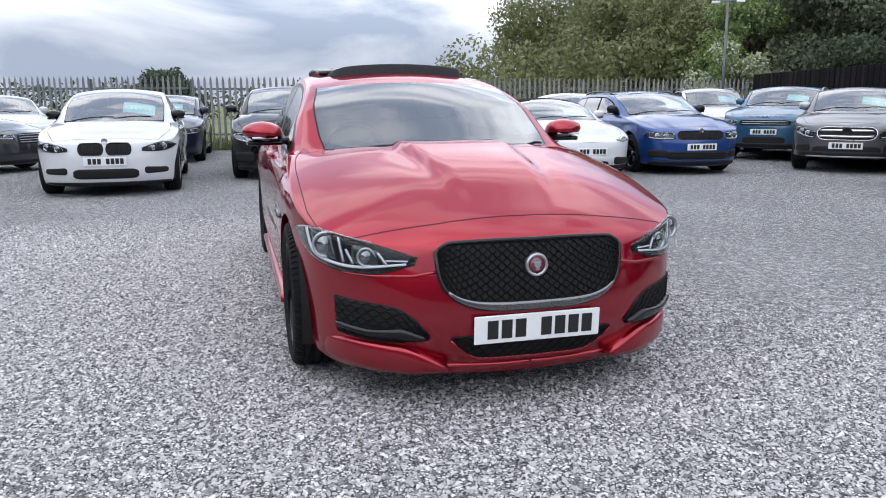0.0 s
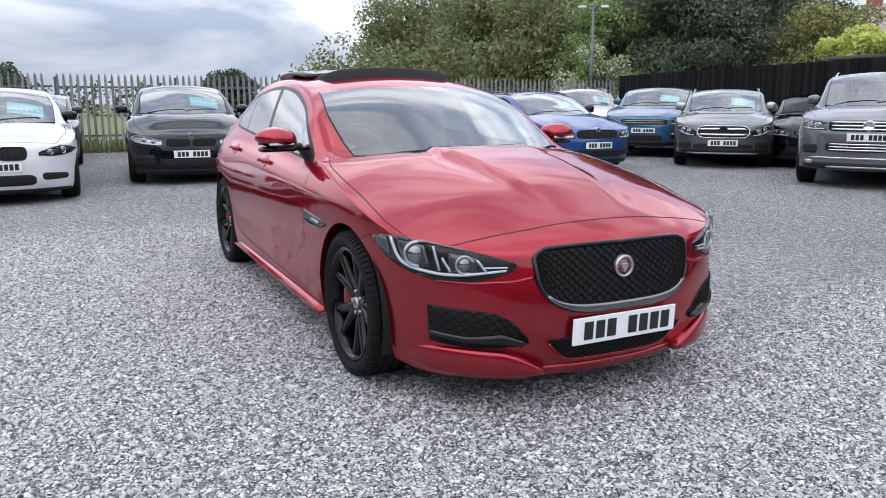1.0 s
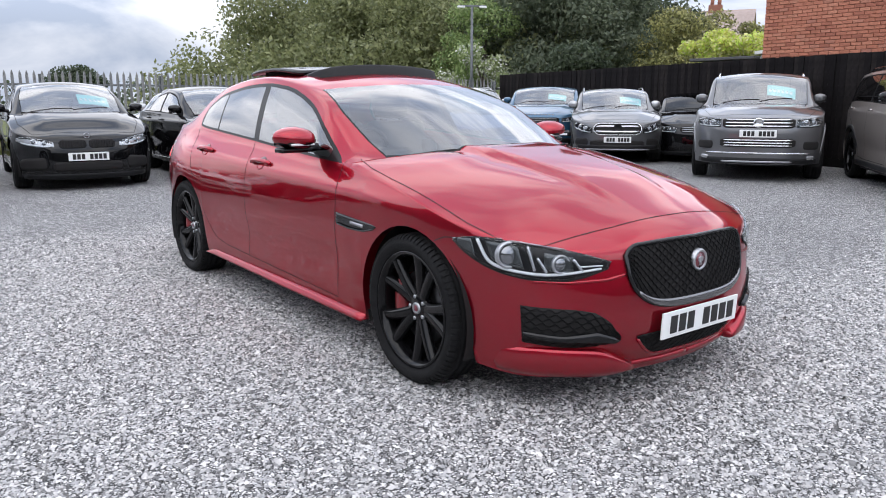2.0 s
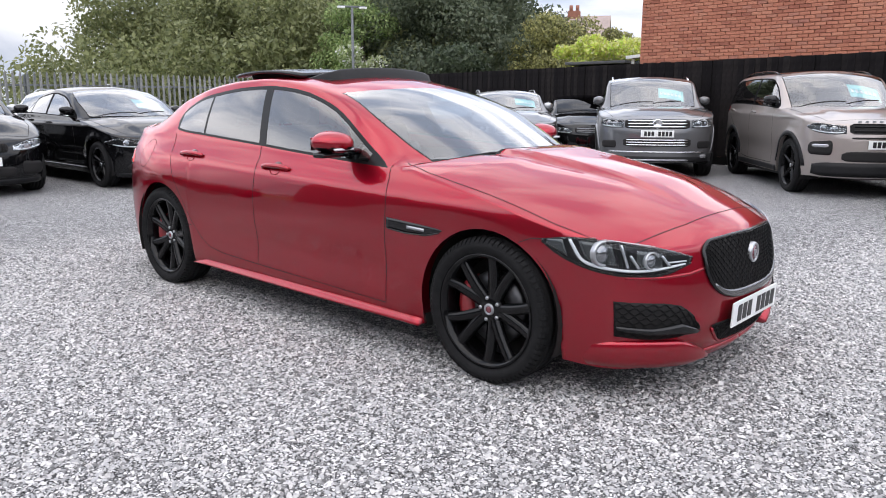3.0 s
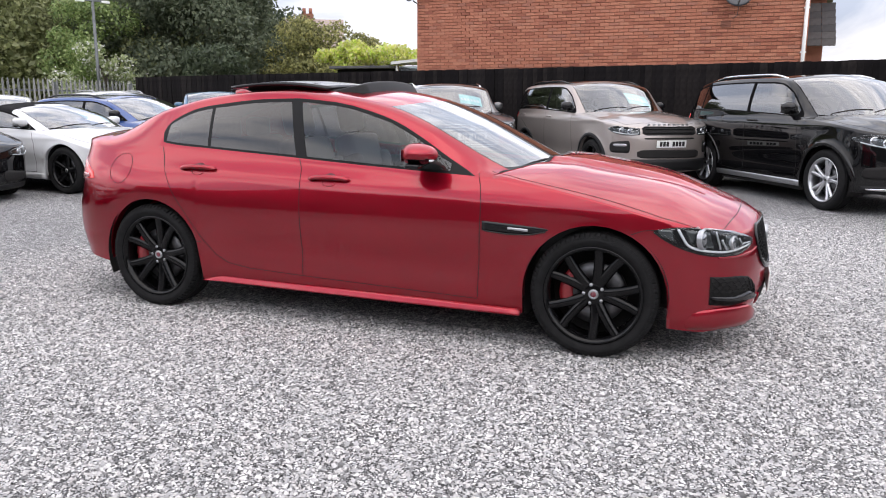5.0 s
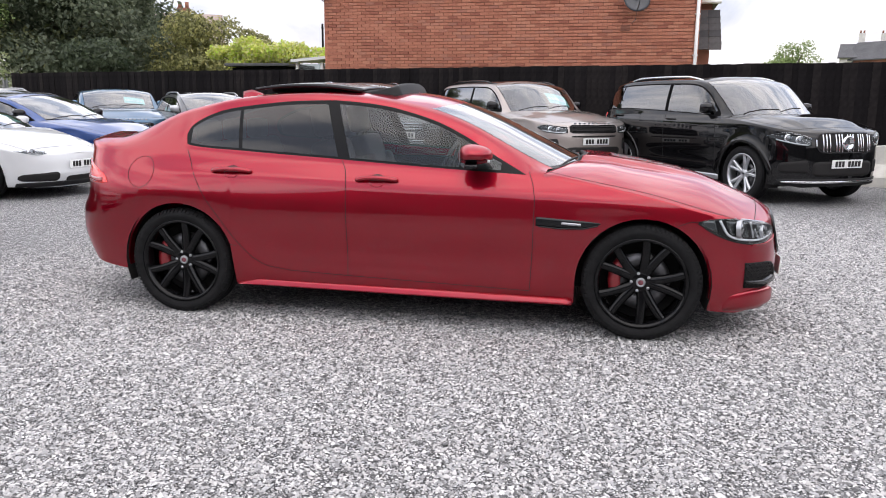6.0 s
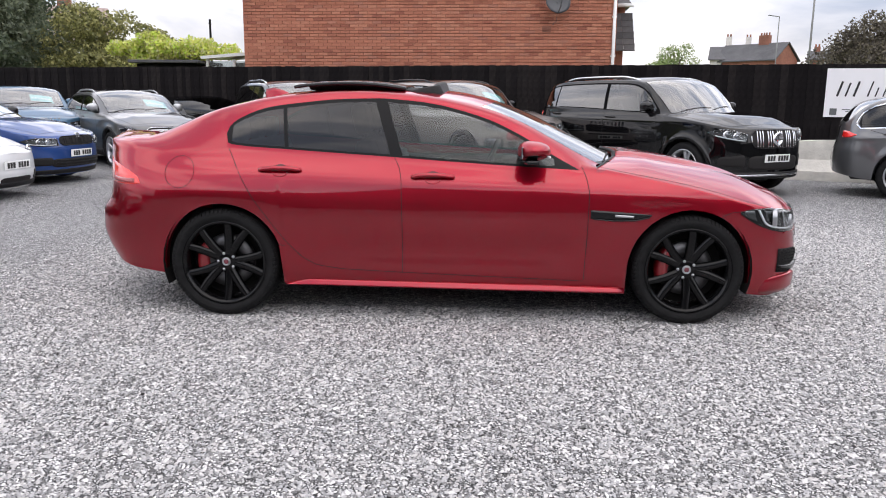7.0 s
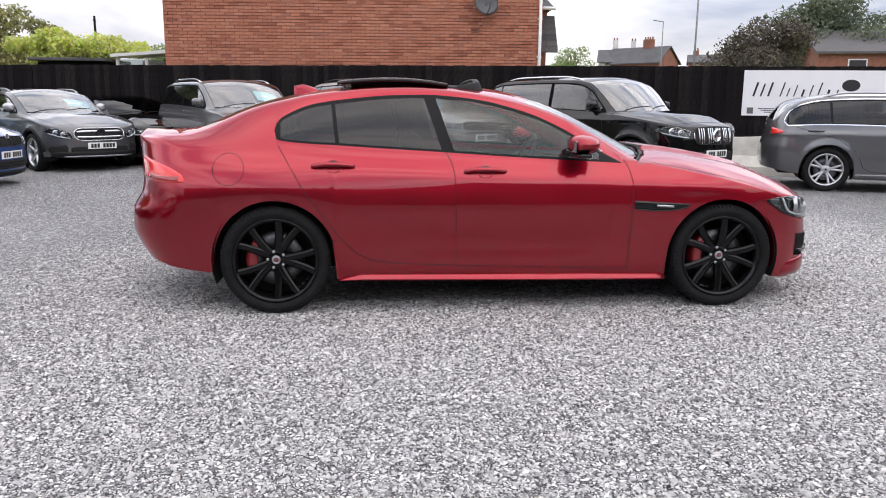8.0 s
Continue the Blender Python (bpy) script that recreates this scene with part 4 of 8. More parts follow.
    # bumper flap under the corner intake: a shelf that stands out more and more towards the middle
    run = resample([(1.90, 0.87, 0.25), (1.95, 0.85, 0.25), (2.03, 0.775, 0.25), (2.12, 0.63, 0.25), (2.18, 0.50, 0.25), (2.205, 0.425, 0.25), (2.235, 0.35, 0.25)], 24)
    V, F = [], []
    for i, p in enumerate(run):
        u = i / 24
        loc, nor = project(T, p, "n")
        nor = Vector((nor.x, nor.y, 0)).normalized()
        w = max(0, (u - 0.72) / 0.28) ** 1.5
        out = (-0.018 + 0.056 * u ** 0.6) * (1 - w) + 0.010 * w
        zt = (0.272 + 0.020 * math.sin(math.pi * min(1, u * 1.6) * 0.5) - 0.042 * max(0, u - 0.35)) * (1 - w) + 0.196 * w
        zl = (0.176 - 0.012 * u) * (1 - w) + 0.172 * w
        for d, z in ((-0.03, zt + 0.016), (-0.002, zt + 0.010 * u), (out, zt), (out + 0.006, zt - 0.012 * (1 - 0.7 * w)), (out + 0.004, zl + 0.03 * (1 - 0.8 * w)), (out - 0.010, zl), (-0.04, zl)):
            V.append((loc.x + nor.x * d, loc.y + nor.y * d, z))
    F = [(i * 7 + k, i * 7 + k + 1, i * 7 + 8 + k, i * 7 + 7 + k) for i in range(24) for k in range(6)] + [tuple(range(6, -1, -1)), tuple(24 * 7 + k for k in range(7))]
    on_both("bumper_flap", (V, F), M_RED, car)
    lip = [(2.205, 0.43, 0.158), (2.25, 0.25, 0.156), (2.275, 0.0, 0.156)]
    on_both("bumper_lip", bar_on(T, lip, "n", 0.014, -0.002, 20, 8), M_RED, car)
    # crease from headlight to grille
    on_both("bumper_crease", bar_on(T, [(2.02, 0.72, 0.555), (2.10, 0.60, 0.548), (2.18, 0.47, 0.555), (2.225, 0.395, 0.575)], "n", 0.007, -0.001, 24, 8), M_RED, car)
    # headlights
    hi = smooth_pts([(1.713, 0.885, 0.700), (1.80, 0.86, 0.716), (1.907, 0.80, 0.716), (2.04, 0.68, 0.694), (2.12, 0.56, 0.662), (2.17, 0.448, 0.624)], 1)
    lo = smooth_pts([(1.713, 0.885, 0.692), (1.79, 0.87, 0.638), (1.90, 0.82, 0.590), (2.02, 0.71, 0.560), (2.10, 0.58, 0.556), (2.155, 0.455, 0.598)], 1)
    for s in (1, -1):
        def put(name, vf, ma, parent, label=""):
            return part(name, mesh_of(name, *(vf if s > 0 else mirrored(vf)), ma), parent, label)
        hl = put("headlight", patch(T, lo, hi, "n", 0.003, 30, 8), M_LAMP_DARK, car, "clear headlight with white light strip")
        L30, H30 = resample(lo, 30), resample(hi, 30)

        def at(i, w):
            k = min(int(i), 29)
            return L30[k].lerp(L30[k + 1], i - k).lerp(H30[k].lerp(H30[k + 1], i - k), w)
        put("side_reflector", patch(T, [at(1 + q * 0.6, 0.12) for q in range(9)], [at(1 + q * 0.4, 0.88) for q in range(9)], "n", 0.005, 8, 4, 0.004), M_LAMP_MID, hl)
        put("reflector_bowl", patch(T, [at(9.2 + q, 0.26) for q in range(7)], [at(7.2 + q, 0.90) for q in range(7)], "n", 0.0045, 8, 4, 0.004), M_LAMP_MID, hl)
        put("reflector_bowl", patch(T, [at(18.5 + q, 0.26) for q in range(6)], [at(18.0 + q, 0.80) for q in range(6)], "n", 0.0045, 8, 4, 0.004), M_LAMP_MID, hl)
        J = smooth_pts([at(28.5, 0.17), at(20, 0.13), at(13, 0.12), at(9.6, 0.14), at(8.2, 0.24), at(6.8, 0.55), at(5.6, 0.90)], 2)
        put("light_strip", bar_on(T, J, "n", [0.0048 + 0.0014 * min(1, q / 12) + 0.001 * min(1, max(0, (q - 20) / 6)) for q in range(37)], 0.004, 36, 8), M_LAMP_WHITE, hl)
        put("upper_bezel", bar_on(T, [at(7 + q, 0.93) for q in range(15)], "n", 0.004, 0.004, 20, 6), M_LAMP_DARK, hl)
        put("light_bar", bar_on(T, [at(24.5, 0.46), at(28.6, 0.44)], "n", 0.0035, 0.006, 6, 6), M_LAMP_WHITE, hl)
        for u, w, r in ((12.6, 0.56, 0.051), (21.5, 0.52, 0.036)):
            i = int(u)
            c = L30[i].lerp(H30[i], w)
            loc, nor = project(T, c, "n")
            face = Vector((1.0, 0.35, 0.05)).normalized()
            q = face.to_track_quat("Y", "Z").to_matrix().to_4x4()
            M = Matrix.Translation(loc - nor * 0.004) @ q
            if s < 0:
                M = Matrix.Diagonal((1, -1, 1, 1)) @ M
            v, f = lathe([(0.0, 0.018 * r / 0.04), (r * 0.35, 0.0165 * r / 0.04), (r * 0.62, 0.012 * r / 0.04), (r * 0.78, 0.006)], 24)
            part("projector_lens", mesh_of("projector_lens", [M @ Vector(p) for p in v], f if s > 0 else [x[::-1] for x in f], M_LENS), hl)
            v, f = lathe([(r * 0.78, 0.002), (r * 0.84, 0.014), (r, 0.016), (r * 1.05, 0.006), (r * 1.05, -0.01)], 28)
            part("projector_ring", mesh_of("projector_ring", [M @ Vector(p) for p in v], f if s > 0 else [x[::-1] for x in f], M_SATIN), hl)
        for u, a, b in ((17, 0.24, 0.90), (19, 0.24, 0.62), (25, 0.28, 0.72)):
            i = int(u)
            pts = [L30[i].lerp(H30[i], a), L30[i - 2].lerp(H30[i - 2], b)]
            put("light_fin", bar_on(T, pts, "n", 0.0065, 0.004, 6, 6), M_LAMP, hl)
        put("lamp_rim", ribbon(T, lo, "n", 0.012, 0.0045, 30), M_GAP, hl)
        put("lamp_cover", patch(T, lo, hi, "n", 0.009, 30, 8, 0.008, bow=0.003), M_GLASS_CLEAR, hl)
    # seams
    bonnet = [(2.04, 0.672, 0.703), (2.075, 0.52, 0.735), (2.105, 0.36, 0.755), (2.117, 0.14, 0.764), (2.12, 0.0, 0.765)]
    wing = [(0.828, 0.752, 0.964), (0.90, 0.775, 0.945), (1.0, 0.797, 0.92), (1.2, 0.812, 0.885), (1.5, 0.822, 0.835), (1.75, 0.825, 0.775), (1.907, 0.795, 0.718)]
    seams = {
        "bonnet_seam": (bonnet, "n"), "wing_seam": (wing, "n"),
        "front_door_seam": ([(0.765, 0, 0.945), (0.79, 0, 0.88), (0.805, 0, 0.80), (0.80, 0, 0.50), (0.79, 0, 0.27)], "s"),
        "door_seam": ([(-0.37, 0, 0.995), (-0.335, 0, 0.93), (-0.32, 0, 0.86), (-0.312, 0, 0.60), (-0.31, 0, 0.30)], "s"),
        "rear_door_seam": ([(-1.395, 0, 1.03), (-1.34, 0, 0.94), (-1.22, 0, 0.74), (-1.10, 0, 0.575), (-1.02, 0, 0.475), (-0.93, 0, 0.385), (-0.84, 0, 0.335), (-0.68, 0, 0.312), (-0.31, 0, 0.297), (0.79, 0, 0.262)], "s"),
        "wing_lamp_seam": ([(1.72, 0.885, 0.70), (1.66, 0.90, 0.695), (1.60, 0.905, 0.67)], "n"),
        "sill_seam": ([(-1.03, 0, 0.455), (-1.10, 0, 0.46)], "s"),
    }
    for nm, (pts, how) in seams.items():
        vf = ribbon(T, pts, how, 0.0042, 0.0010, 60)
        on_both(nm, vf, M_SEAM, car)
    fuel = [(-1.685 + 0.094 * math.cos(a), 0, 0.89 + 0.094 * math.sin(a)) for a in [2 * math.pi * i / 40 for i in range(41)]]
    part("fuel_flap_seam", mesh_of("fuel_flap_seam", *mirrored(ribbon(T, fuel, "s", 0.003, 0.001, 60)), M_SEAM), car)
    # door handles, with the shade of each bowl painted as a dark flat patch
    for x0, x1, z in ((-1.19, -0.93, 0.902), (-0.26, 0.00, 0.872)):
        for s in (1, -1):
            xc = (x0 + x1) / 2
            arc = [math.sqrt(max(0, 1 - (2 * i / 12 - 1) ** 2)) for i in range(13)]
            lo = [(xc - 0.050 + 0.100 * i / 12, 0, z + 0.002) for i in range(13)]
            hi = [(xc - 0.050 + 0.100 * i / 12, 0, z + 0.003 + 0.038 * arc[i]) for i in range(13)]
            lip = [(xc - 0.046 + 0.092 * i / 12, 0, z - 0.004 - 0.026 * arc[i]) for i in range(13)]
            pts = [(x0 + (x1 - x0) * i / 12, 0, z + 0.004) for i in range(13)]
            P = [project(T, p, "s") for p in pts]
            line = [l + q * (0.006 + 0.022 * math.sin(math.pi * min(max((k - 0.5) / 11, 0), 1)) ** 0.5) for k, (l, q) in enumerate(P)]
            V, F = tube(line, [0.008] + [0.0125] * 11 + [0.008], 10)
            V = [Vector((p[0], p[1] + 0.25 * (z + 0.004 - p[2]), z + 0.004 + (p[2] - z - 0.004) * 1.12)) for p in V]
            bowl, rim = patch(T, lo, hi, "s", 0.0015, 12, 4, 0.002), bar_on(T, lip, "s", 0.0035, 0.0, 16, 6)
            if s < 0:
                V, F = mirrored((V, F))
                bowl, rim = mirrored(bowl), mirrored(rim)
            h = part("door_handle", mesh_of("door_handle", V, F, M_RED), car)
            part("handle_bowl", mesh_of("handle_bowl", *bowl, M_BOWL_SHADE), h)
            part("bowl_rim", mesh_of("bowl_rim", *rim, M_RED), h)
    # wing vents
    lo = [(0.815, 0, 0.648), (0.95, 0, 0.640), (1.08, 0, 0.641), (1.15, 0, 0.656), (1.178, 0, 0.668)]
    hi = [(0.815, 0, 0.700), (0.95, 0, 0.692), (1.08, 0, 0.684), (1.15, 0, 0.678), (1.178, 0, 0.673)]
    va, vb = on_both("wing_vent", patch(T, lo, hi, "s", 0.003, 20, 4), M_TRIM, car, "gloss black wing vent")
    bar = patch(T, [(0.96, 0, 0.660), (1.07, 0, 0.655)], [(0.96, 0, 0.674), (1.07, 0, 0.669)], "s", 0.008, 6, 2, 0.004)
    rim = bar_on(T, [(0.83, 0, 0.647), (0.95, 0, 0.637), (1.08, 0, 0.640), (1.165, 0, 0.660)], "s", 0.004, 0.006, 16, 6)
    for s, v in ((1, va), (-1, vb)):
        part("vent_bar", mesh_of("vent_bar", *(bar if s > 0 else mirrored(bar)), M_SATIN), v)
        part("vent_lip", mesh_of("vent_lip", *(rim if s > 0 else mirrored(rim)), M_TRIM), v)
    # side skirts
    lo = [(-1.03, 0, 0.205), (-0.5, 0, 0.200), (0.5, 0, 0.190), (1.035, 0, 0.186)]
    hi = [(-1.03, 0, 0.215), (-0.90, 0, 0.245), (0.5, 0, 0.235), (1.035, 0, 0.225)]
    V, F = patch(T, [(x, y, z + 0.03) for x, y, z in lo], [(x, y, z + 0.02) for x, y, z in hi], "s", 0.004, 30, 4, 0.06)
    V = [Vector((p.x, p.y + 0.028 * max(0, min(1, (0.262 - p.z) / 0.04)), p.z - 0.022)) for p in V]
    on_both("side_skirt", (V, F), M_RED, car)
    # tail lights
    hi = [(-1.955, 0.83, 0.826), (-1.985, 0.82, 0.872), (-2.07, 0.79, 0.912), (-2.17, 0.74, 0.938), (-2.25, 0.66, 0.95), (-2.32, 0.45, 0.955)]
    lo = [(-1.955, 0.83, 0.818), (-2.0, 0.82, 0.812), (-2.07, 0.80, 0.812), (-2.17, 0.74, 0.816), (-2.25, 0.66, 0.822), (-2.32, 0.45, 0.83)]
    tails = on_both("tail_light", patch(T, lo, hi, "n", 0.005, 24, 6, bow=0.003), M_LAMP_RED, car)
    mid_lo, mid_hi = [(x, y, z + 0.010) for x, y, z in lo[1:-1]], [(x, y, z + 0.042) for x, y, z in lo[1:-1]]
    dark = patch(T, mid_lo, mid_hi, "n", 0.009, 16, 3, 0.003)
    for s, tl in zip((1, -1), tails):
        part("lens_band", mesh_of("lens_band", *(dark if s > 0 else mirrored(dark)), M_LAMP_RED_DARK), tl)
    # rear window, roof opening, raised glass and wind deflector
    lo = [(-0.62, y, 1.4) for y in np.linspace(-0.46, 0.46, 15)]
    hi = [(-0.10, y, 1.4) for y in np.linspace(-0.45, 0.45, 15)]
    part("roof_opening", mesh_of("roof_opening", *patch(T, lo, hi, "t", 0.003, 14, 8), M_GAP), car)
    V, F, nu, nv = [], [], 16, 14
    for i in range(nu + 1):
        x = -1.04 + 0.71 * i / nu
        for k in range(nv + 1):
            t = -1 + 2 * k / nv
            y = t * (0.515 - 0.02 * abs(2 * i / nu - 1) ** 6)
            z = 1.462 - 0.020 * t * t - 0.032 * ((x + 0.68) / 0.36) ** 2 * (1 if x > -0.68 else 0.75)
            V.append((x, y, z))
    m = len(V)
    V += [(x, y, z - 0.020) for x, y, z in V]
    F = [(i * (nv + 1) + k, (i + 1) * (nv + 1) + k, (i + 1) * (nv + 1) + k + 1, i * (nv + 1) + k + 1) for i in range(nu) for k in range(nv)]
    F += [tuple(j + m for j in q[::-1]) for q in F]
    rg = [k for k in range(nv + 1)] + [i * (nv + 1) + nv for i in range(1, nu + 1)] + [nu * (nv + 1) + k for k in range(nv - 1, -1, -1)] + [i * (nv + 1) for i in range(nu - 1, 0, -1)]
    F += [(rg[i], rg[(i + 1) % len(rg)], rg[(i + 1) % len(rg)] + m, rg[i] + m) for i in range(len(rg))]
    sr = part("sunroof_panel", mesh_of("sunroof_panel", V, F, M_TRIM), car, "dark tinted glass sunroof panel, raised")
    bm = bmesh.new()
    bm_box(bm, -0.70, 0, 1.415, 0.52, 0.86, 0.05, 0.02, 2)
    part("sunroof_frame", from_bm("sunroof_frame", bm, M_GAP), sr)
    V, F = [], []
    for i in range(31):
        t = -1 + 2 * i / 30
        y = 0.465 * t
        x0 = -0.075 - 0.035 * t * t - 0.16 * max(0, (abs(t) - 0.9) / 0.1)
        zr = T.ray_cast(Vector((x0, y, 3)), Vector((0, 0, -1)))[0].z
        h = 0.058 * (1 - abs(t) ** 14)
        for dx, dz in ((0.012, -0.005), (-0.012, h * 0.85), (-0.022, h), (-0.05, h), (-0.055, h * 0.8), (-0.030, -0.005)):
            V.append((x0 + dx, y, zr + dz))
    F = [(i * 6 + k, i * 6 + k + 1, i * 6 + 7 + k, i * 6 + 6 + k) for i in range(30) for k in range(5)] + [(5, 4, 3, 2, 1, 0), tuple(30 * 6 + k for k in range(6))]
    part("wind_deflector", mesh_of("wind_deflector", V, F, M_PLASTIC), car, "black pop-up wind deflector")
    # roof aerial
    V, F = [], []
    for i in range(9):
        u = i / 8
        x = -1.19 - 0.17 * u
        zr = T.ray_cast(Vector((x, 0, 3)), Vector((0, 0, -1)))[0].z
        h, w = 0.058 * min(1, u * 1.6) ** 0.8 + 0.004, 0.026 * (1 - 0.5 * u)
        for dy, dz in ((-w, -0.004), (-w * 0.6, h * 0.6), (0, h), (w * 0.6, h * 0.6), (w, -0.004)):
            V.append((x, dy, zr + dz))
    F = [(i * 5 + k, i * 5 + k + 1, i * 5 + 6 + k, i * 5 + 5 + k) for i in range(8) for k in range(4)] + [(4, 3, 2, 1, 0), (40, 41, 42, 43, 44)]
    part("roof_aerial", mesh_of("roof_aerial", V, F, M_RED), car)
    # wipers, scuttle and inside mirror
    row = []
    for i in range(41):
        t = -0.98 + 1.96 * i / 40
        x, y = 0.845 + 0.2385 * (1 - t * t), t * 0.79
        hit = T.ray_cast(Vector((x + 0.006, y, 3)), Vector((0, 0, -1)))[0]
        row.append((x - 0.014, y, hit.z - 0.012))
    part("scuttle", mesh_of("scuttle", *tube(row, 0.013, 8), M_PLASTIC), car)
    for a, b in (((0.93, -0.60, 0.985), (1.04, -0.02, 0.985)), ((1.04, 0.0, 0.99), (0.96, 0.55, 0.99))):
        part("wiper", mesh_of("wiper", *bar_on(T, [a, b], "n", 0.0075, 0.012, 12, 6), M_PLASTIC), car)
    bm = bmesh.new()
    bm_box(bm, 0.20, 0, 1.275, 0.025, 0.19, 0.05, 0.012, 2)
    bm_box(bm, 0.23, 0, 1.305, 0.04, 0.04, 0.04, 0.01, 2)
    part("inside_mirror", from_bm("inside_mirror", bm, M_PLASTIC), car)


hero_details()

# ---- setting: yard, fences, houses ----
def nodes_of(m):
    m.use_nodes = True
    return m.node_tree, m.node_tree.nodes["Principled BSDF"]


def gravel_material(name):
    """Crushed limestone: one shade a stone, painted crevice shade between, worn patches, stones in relief."""
    m = bpy.data.materials.new(name)
    nt, b = nodes_of(m)
    N, L = nt.nodes, nt.links
    tc = N.new("ShaderNodeTexCoord")
    wob = N.new("ShaderNodeTexNoise")
    wob.inputs["Scale"].default_value = 30
    mixv = N.new("ShaderNodeVectorMath")
    mixv.operation = 'MULTIPLY_ADD'
    mixv.inputs[1].default_value = (0.02, 0.02, 0.02)
    L.new(tc.outputs["Object"], wob.inputs["Vector"])
    L.new(wob.outputs["Color"], mixv.inputs[0])
    L.new(tc.outputs["Object"], mixv.inputs[2])
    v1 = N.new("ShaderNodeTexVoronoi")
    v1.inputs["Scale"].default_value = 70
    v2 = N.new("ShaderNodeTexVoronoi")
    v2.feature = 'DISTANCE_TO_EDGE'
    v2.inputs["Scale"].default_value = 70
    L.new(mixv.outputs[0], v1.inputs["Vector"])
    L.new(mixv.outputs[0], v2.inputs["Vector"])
    sep = N.new("ShaderNodeSeparateColor")
    L.new(v1.outputs["Color"], sep.inputs[0])
    ramp = N.new("ShaderNodeValToRGB")
    e = ramp.color_ramp.elements
    e[0].position, e[0].color = 0.0, (0.20, 0.20, 0.205, 1)
    e[1].position, e[1].color = 1.0, (0.80, 0.80, 0.805, 1)
    for pos, c in ((0.25, (0.40, 0.40, 0.405, 1)), (0.6, (0.55, 0.55, 0.555, 1)), (0.85, (0.63, 0.61, 0.60, 1))):
        q = e.new(pos)
        q.color = c
    L.new(sep.outputs[0], ramp.inputs[0])
    big = N.new("ShaderNodeTexNoise")
    big.inputs["Scale"].default_value = 0.55
    big.inputs["Detail"].default_value = 4
    L.new(tc.outputs["Object"], big.inputs["Vector"])
    mr = N.new("ShaderNodeMapRange")
    mr.inputs[1].default_value, mr.inputs[2].default_value = 0.3, 0.7
    mr.inputs[3].default_value, mr.inputs[4].default_value = 0.86, 1.12
    L.new(big.outputs["Fac"], mr.inputs[0])
    mid = N.new("ShaderNodeTexNoise")
    mid.inputs["Scale"].default_value = 17
    mid.inputs["Detail"].default_value = 6
    mid.inputs["Roughness"].default_value = 0.8
    L.new(tc.outputs["Object"], mid.inputs["Vector"])
    mr2 = N.new("ShaderNodeMapRange")
    mr2.inputs[1].default_value, mr2.inputs[2].default_value = 0.32, 0.68
    mr2.inputs[3].default_value, mr2.inputs[4].default_value = 0.30, 1.98
    L.new(mid.outputs["Fac"], mr2.inputs[0])
    both = N.new("ShaderNodeMath")
    both.operation = 'MULTIPLY'
    L.new(mr.outputs[0], both.inputs[0])
    L.new(mr2.outputs[0], both.inputs[1])
    mul = N.new("ShaderNodeMixRGB")
    mul.blend_type = 'MULTIPLY'
    mul.inputs[0].default_value = 1
    L.new(ramp.outputs[0], mul.inputs[1])
    L.new(both.outputs[0], mul.inputs[2])
    # dark colour along the cell edges stands in for shade between stones
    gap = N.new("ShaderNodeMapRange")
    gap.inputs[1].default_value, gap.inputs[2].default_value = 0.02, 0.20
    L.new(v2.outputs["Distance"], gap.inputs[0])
    gap_shade = N.new("ShaderNodeMixRGB")
    gap_shade.inputs[1].default_value = (0.045, 0.045, 0.047, 1)
    L.new(gap.outputs[0], gap_shade.inputs[0])
    L.new(mul.outputs[0], gap_shade.inputs[2])
    L.new(gap_shade.outputs[0], b.inputs["Base Color"])
    bp = N.new("ShaderNodeBump")
    bp.inputs["Strength"].default_value = 1.0
    bp.inputs["Distance"].default_value = 0.012
    hsum = N.new("ShaderNodeMath")
    hsum.operation = 'MULTIPLY_ADD'
    hsum.inputs[1].default_value = 0.6
    L.new(sep.outputs[1], hsum.inputs[0])
    L.new(gap.outputs[0], hsum.inputs[2])
    L.new(hsum.outputs[0], bp.inputs["Height"])
    L.new(bp.outputs[0], b.inputs["Normal"])
    b.inputs["Roughness"].default_value = 0.85
    return m


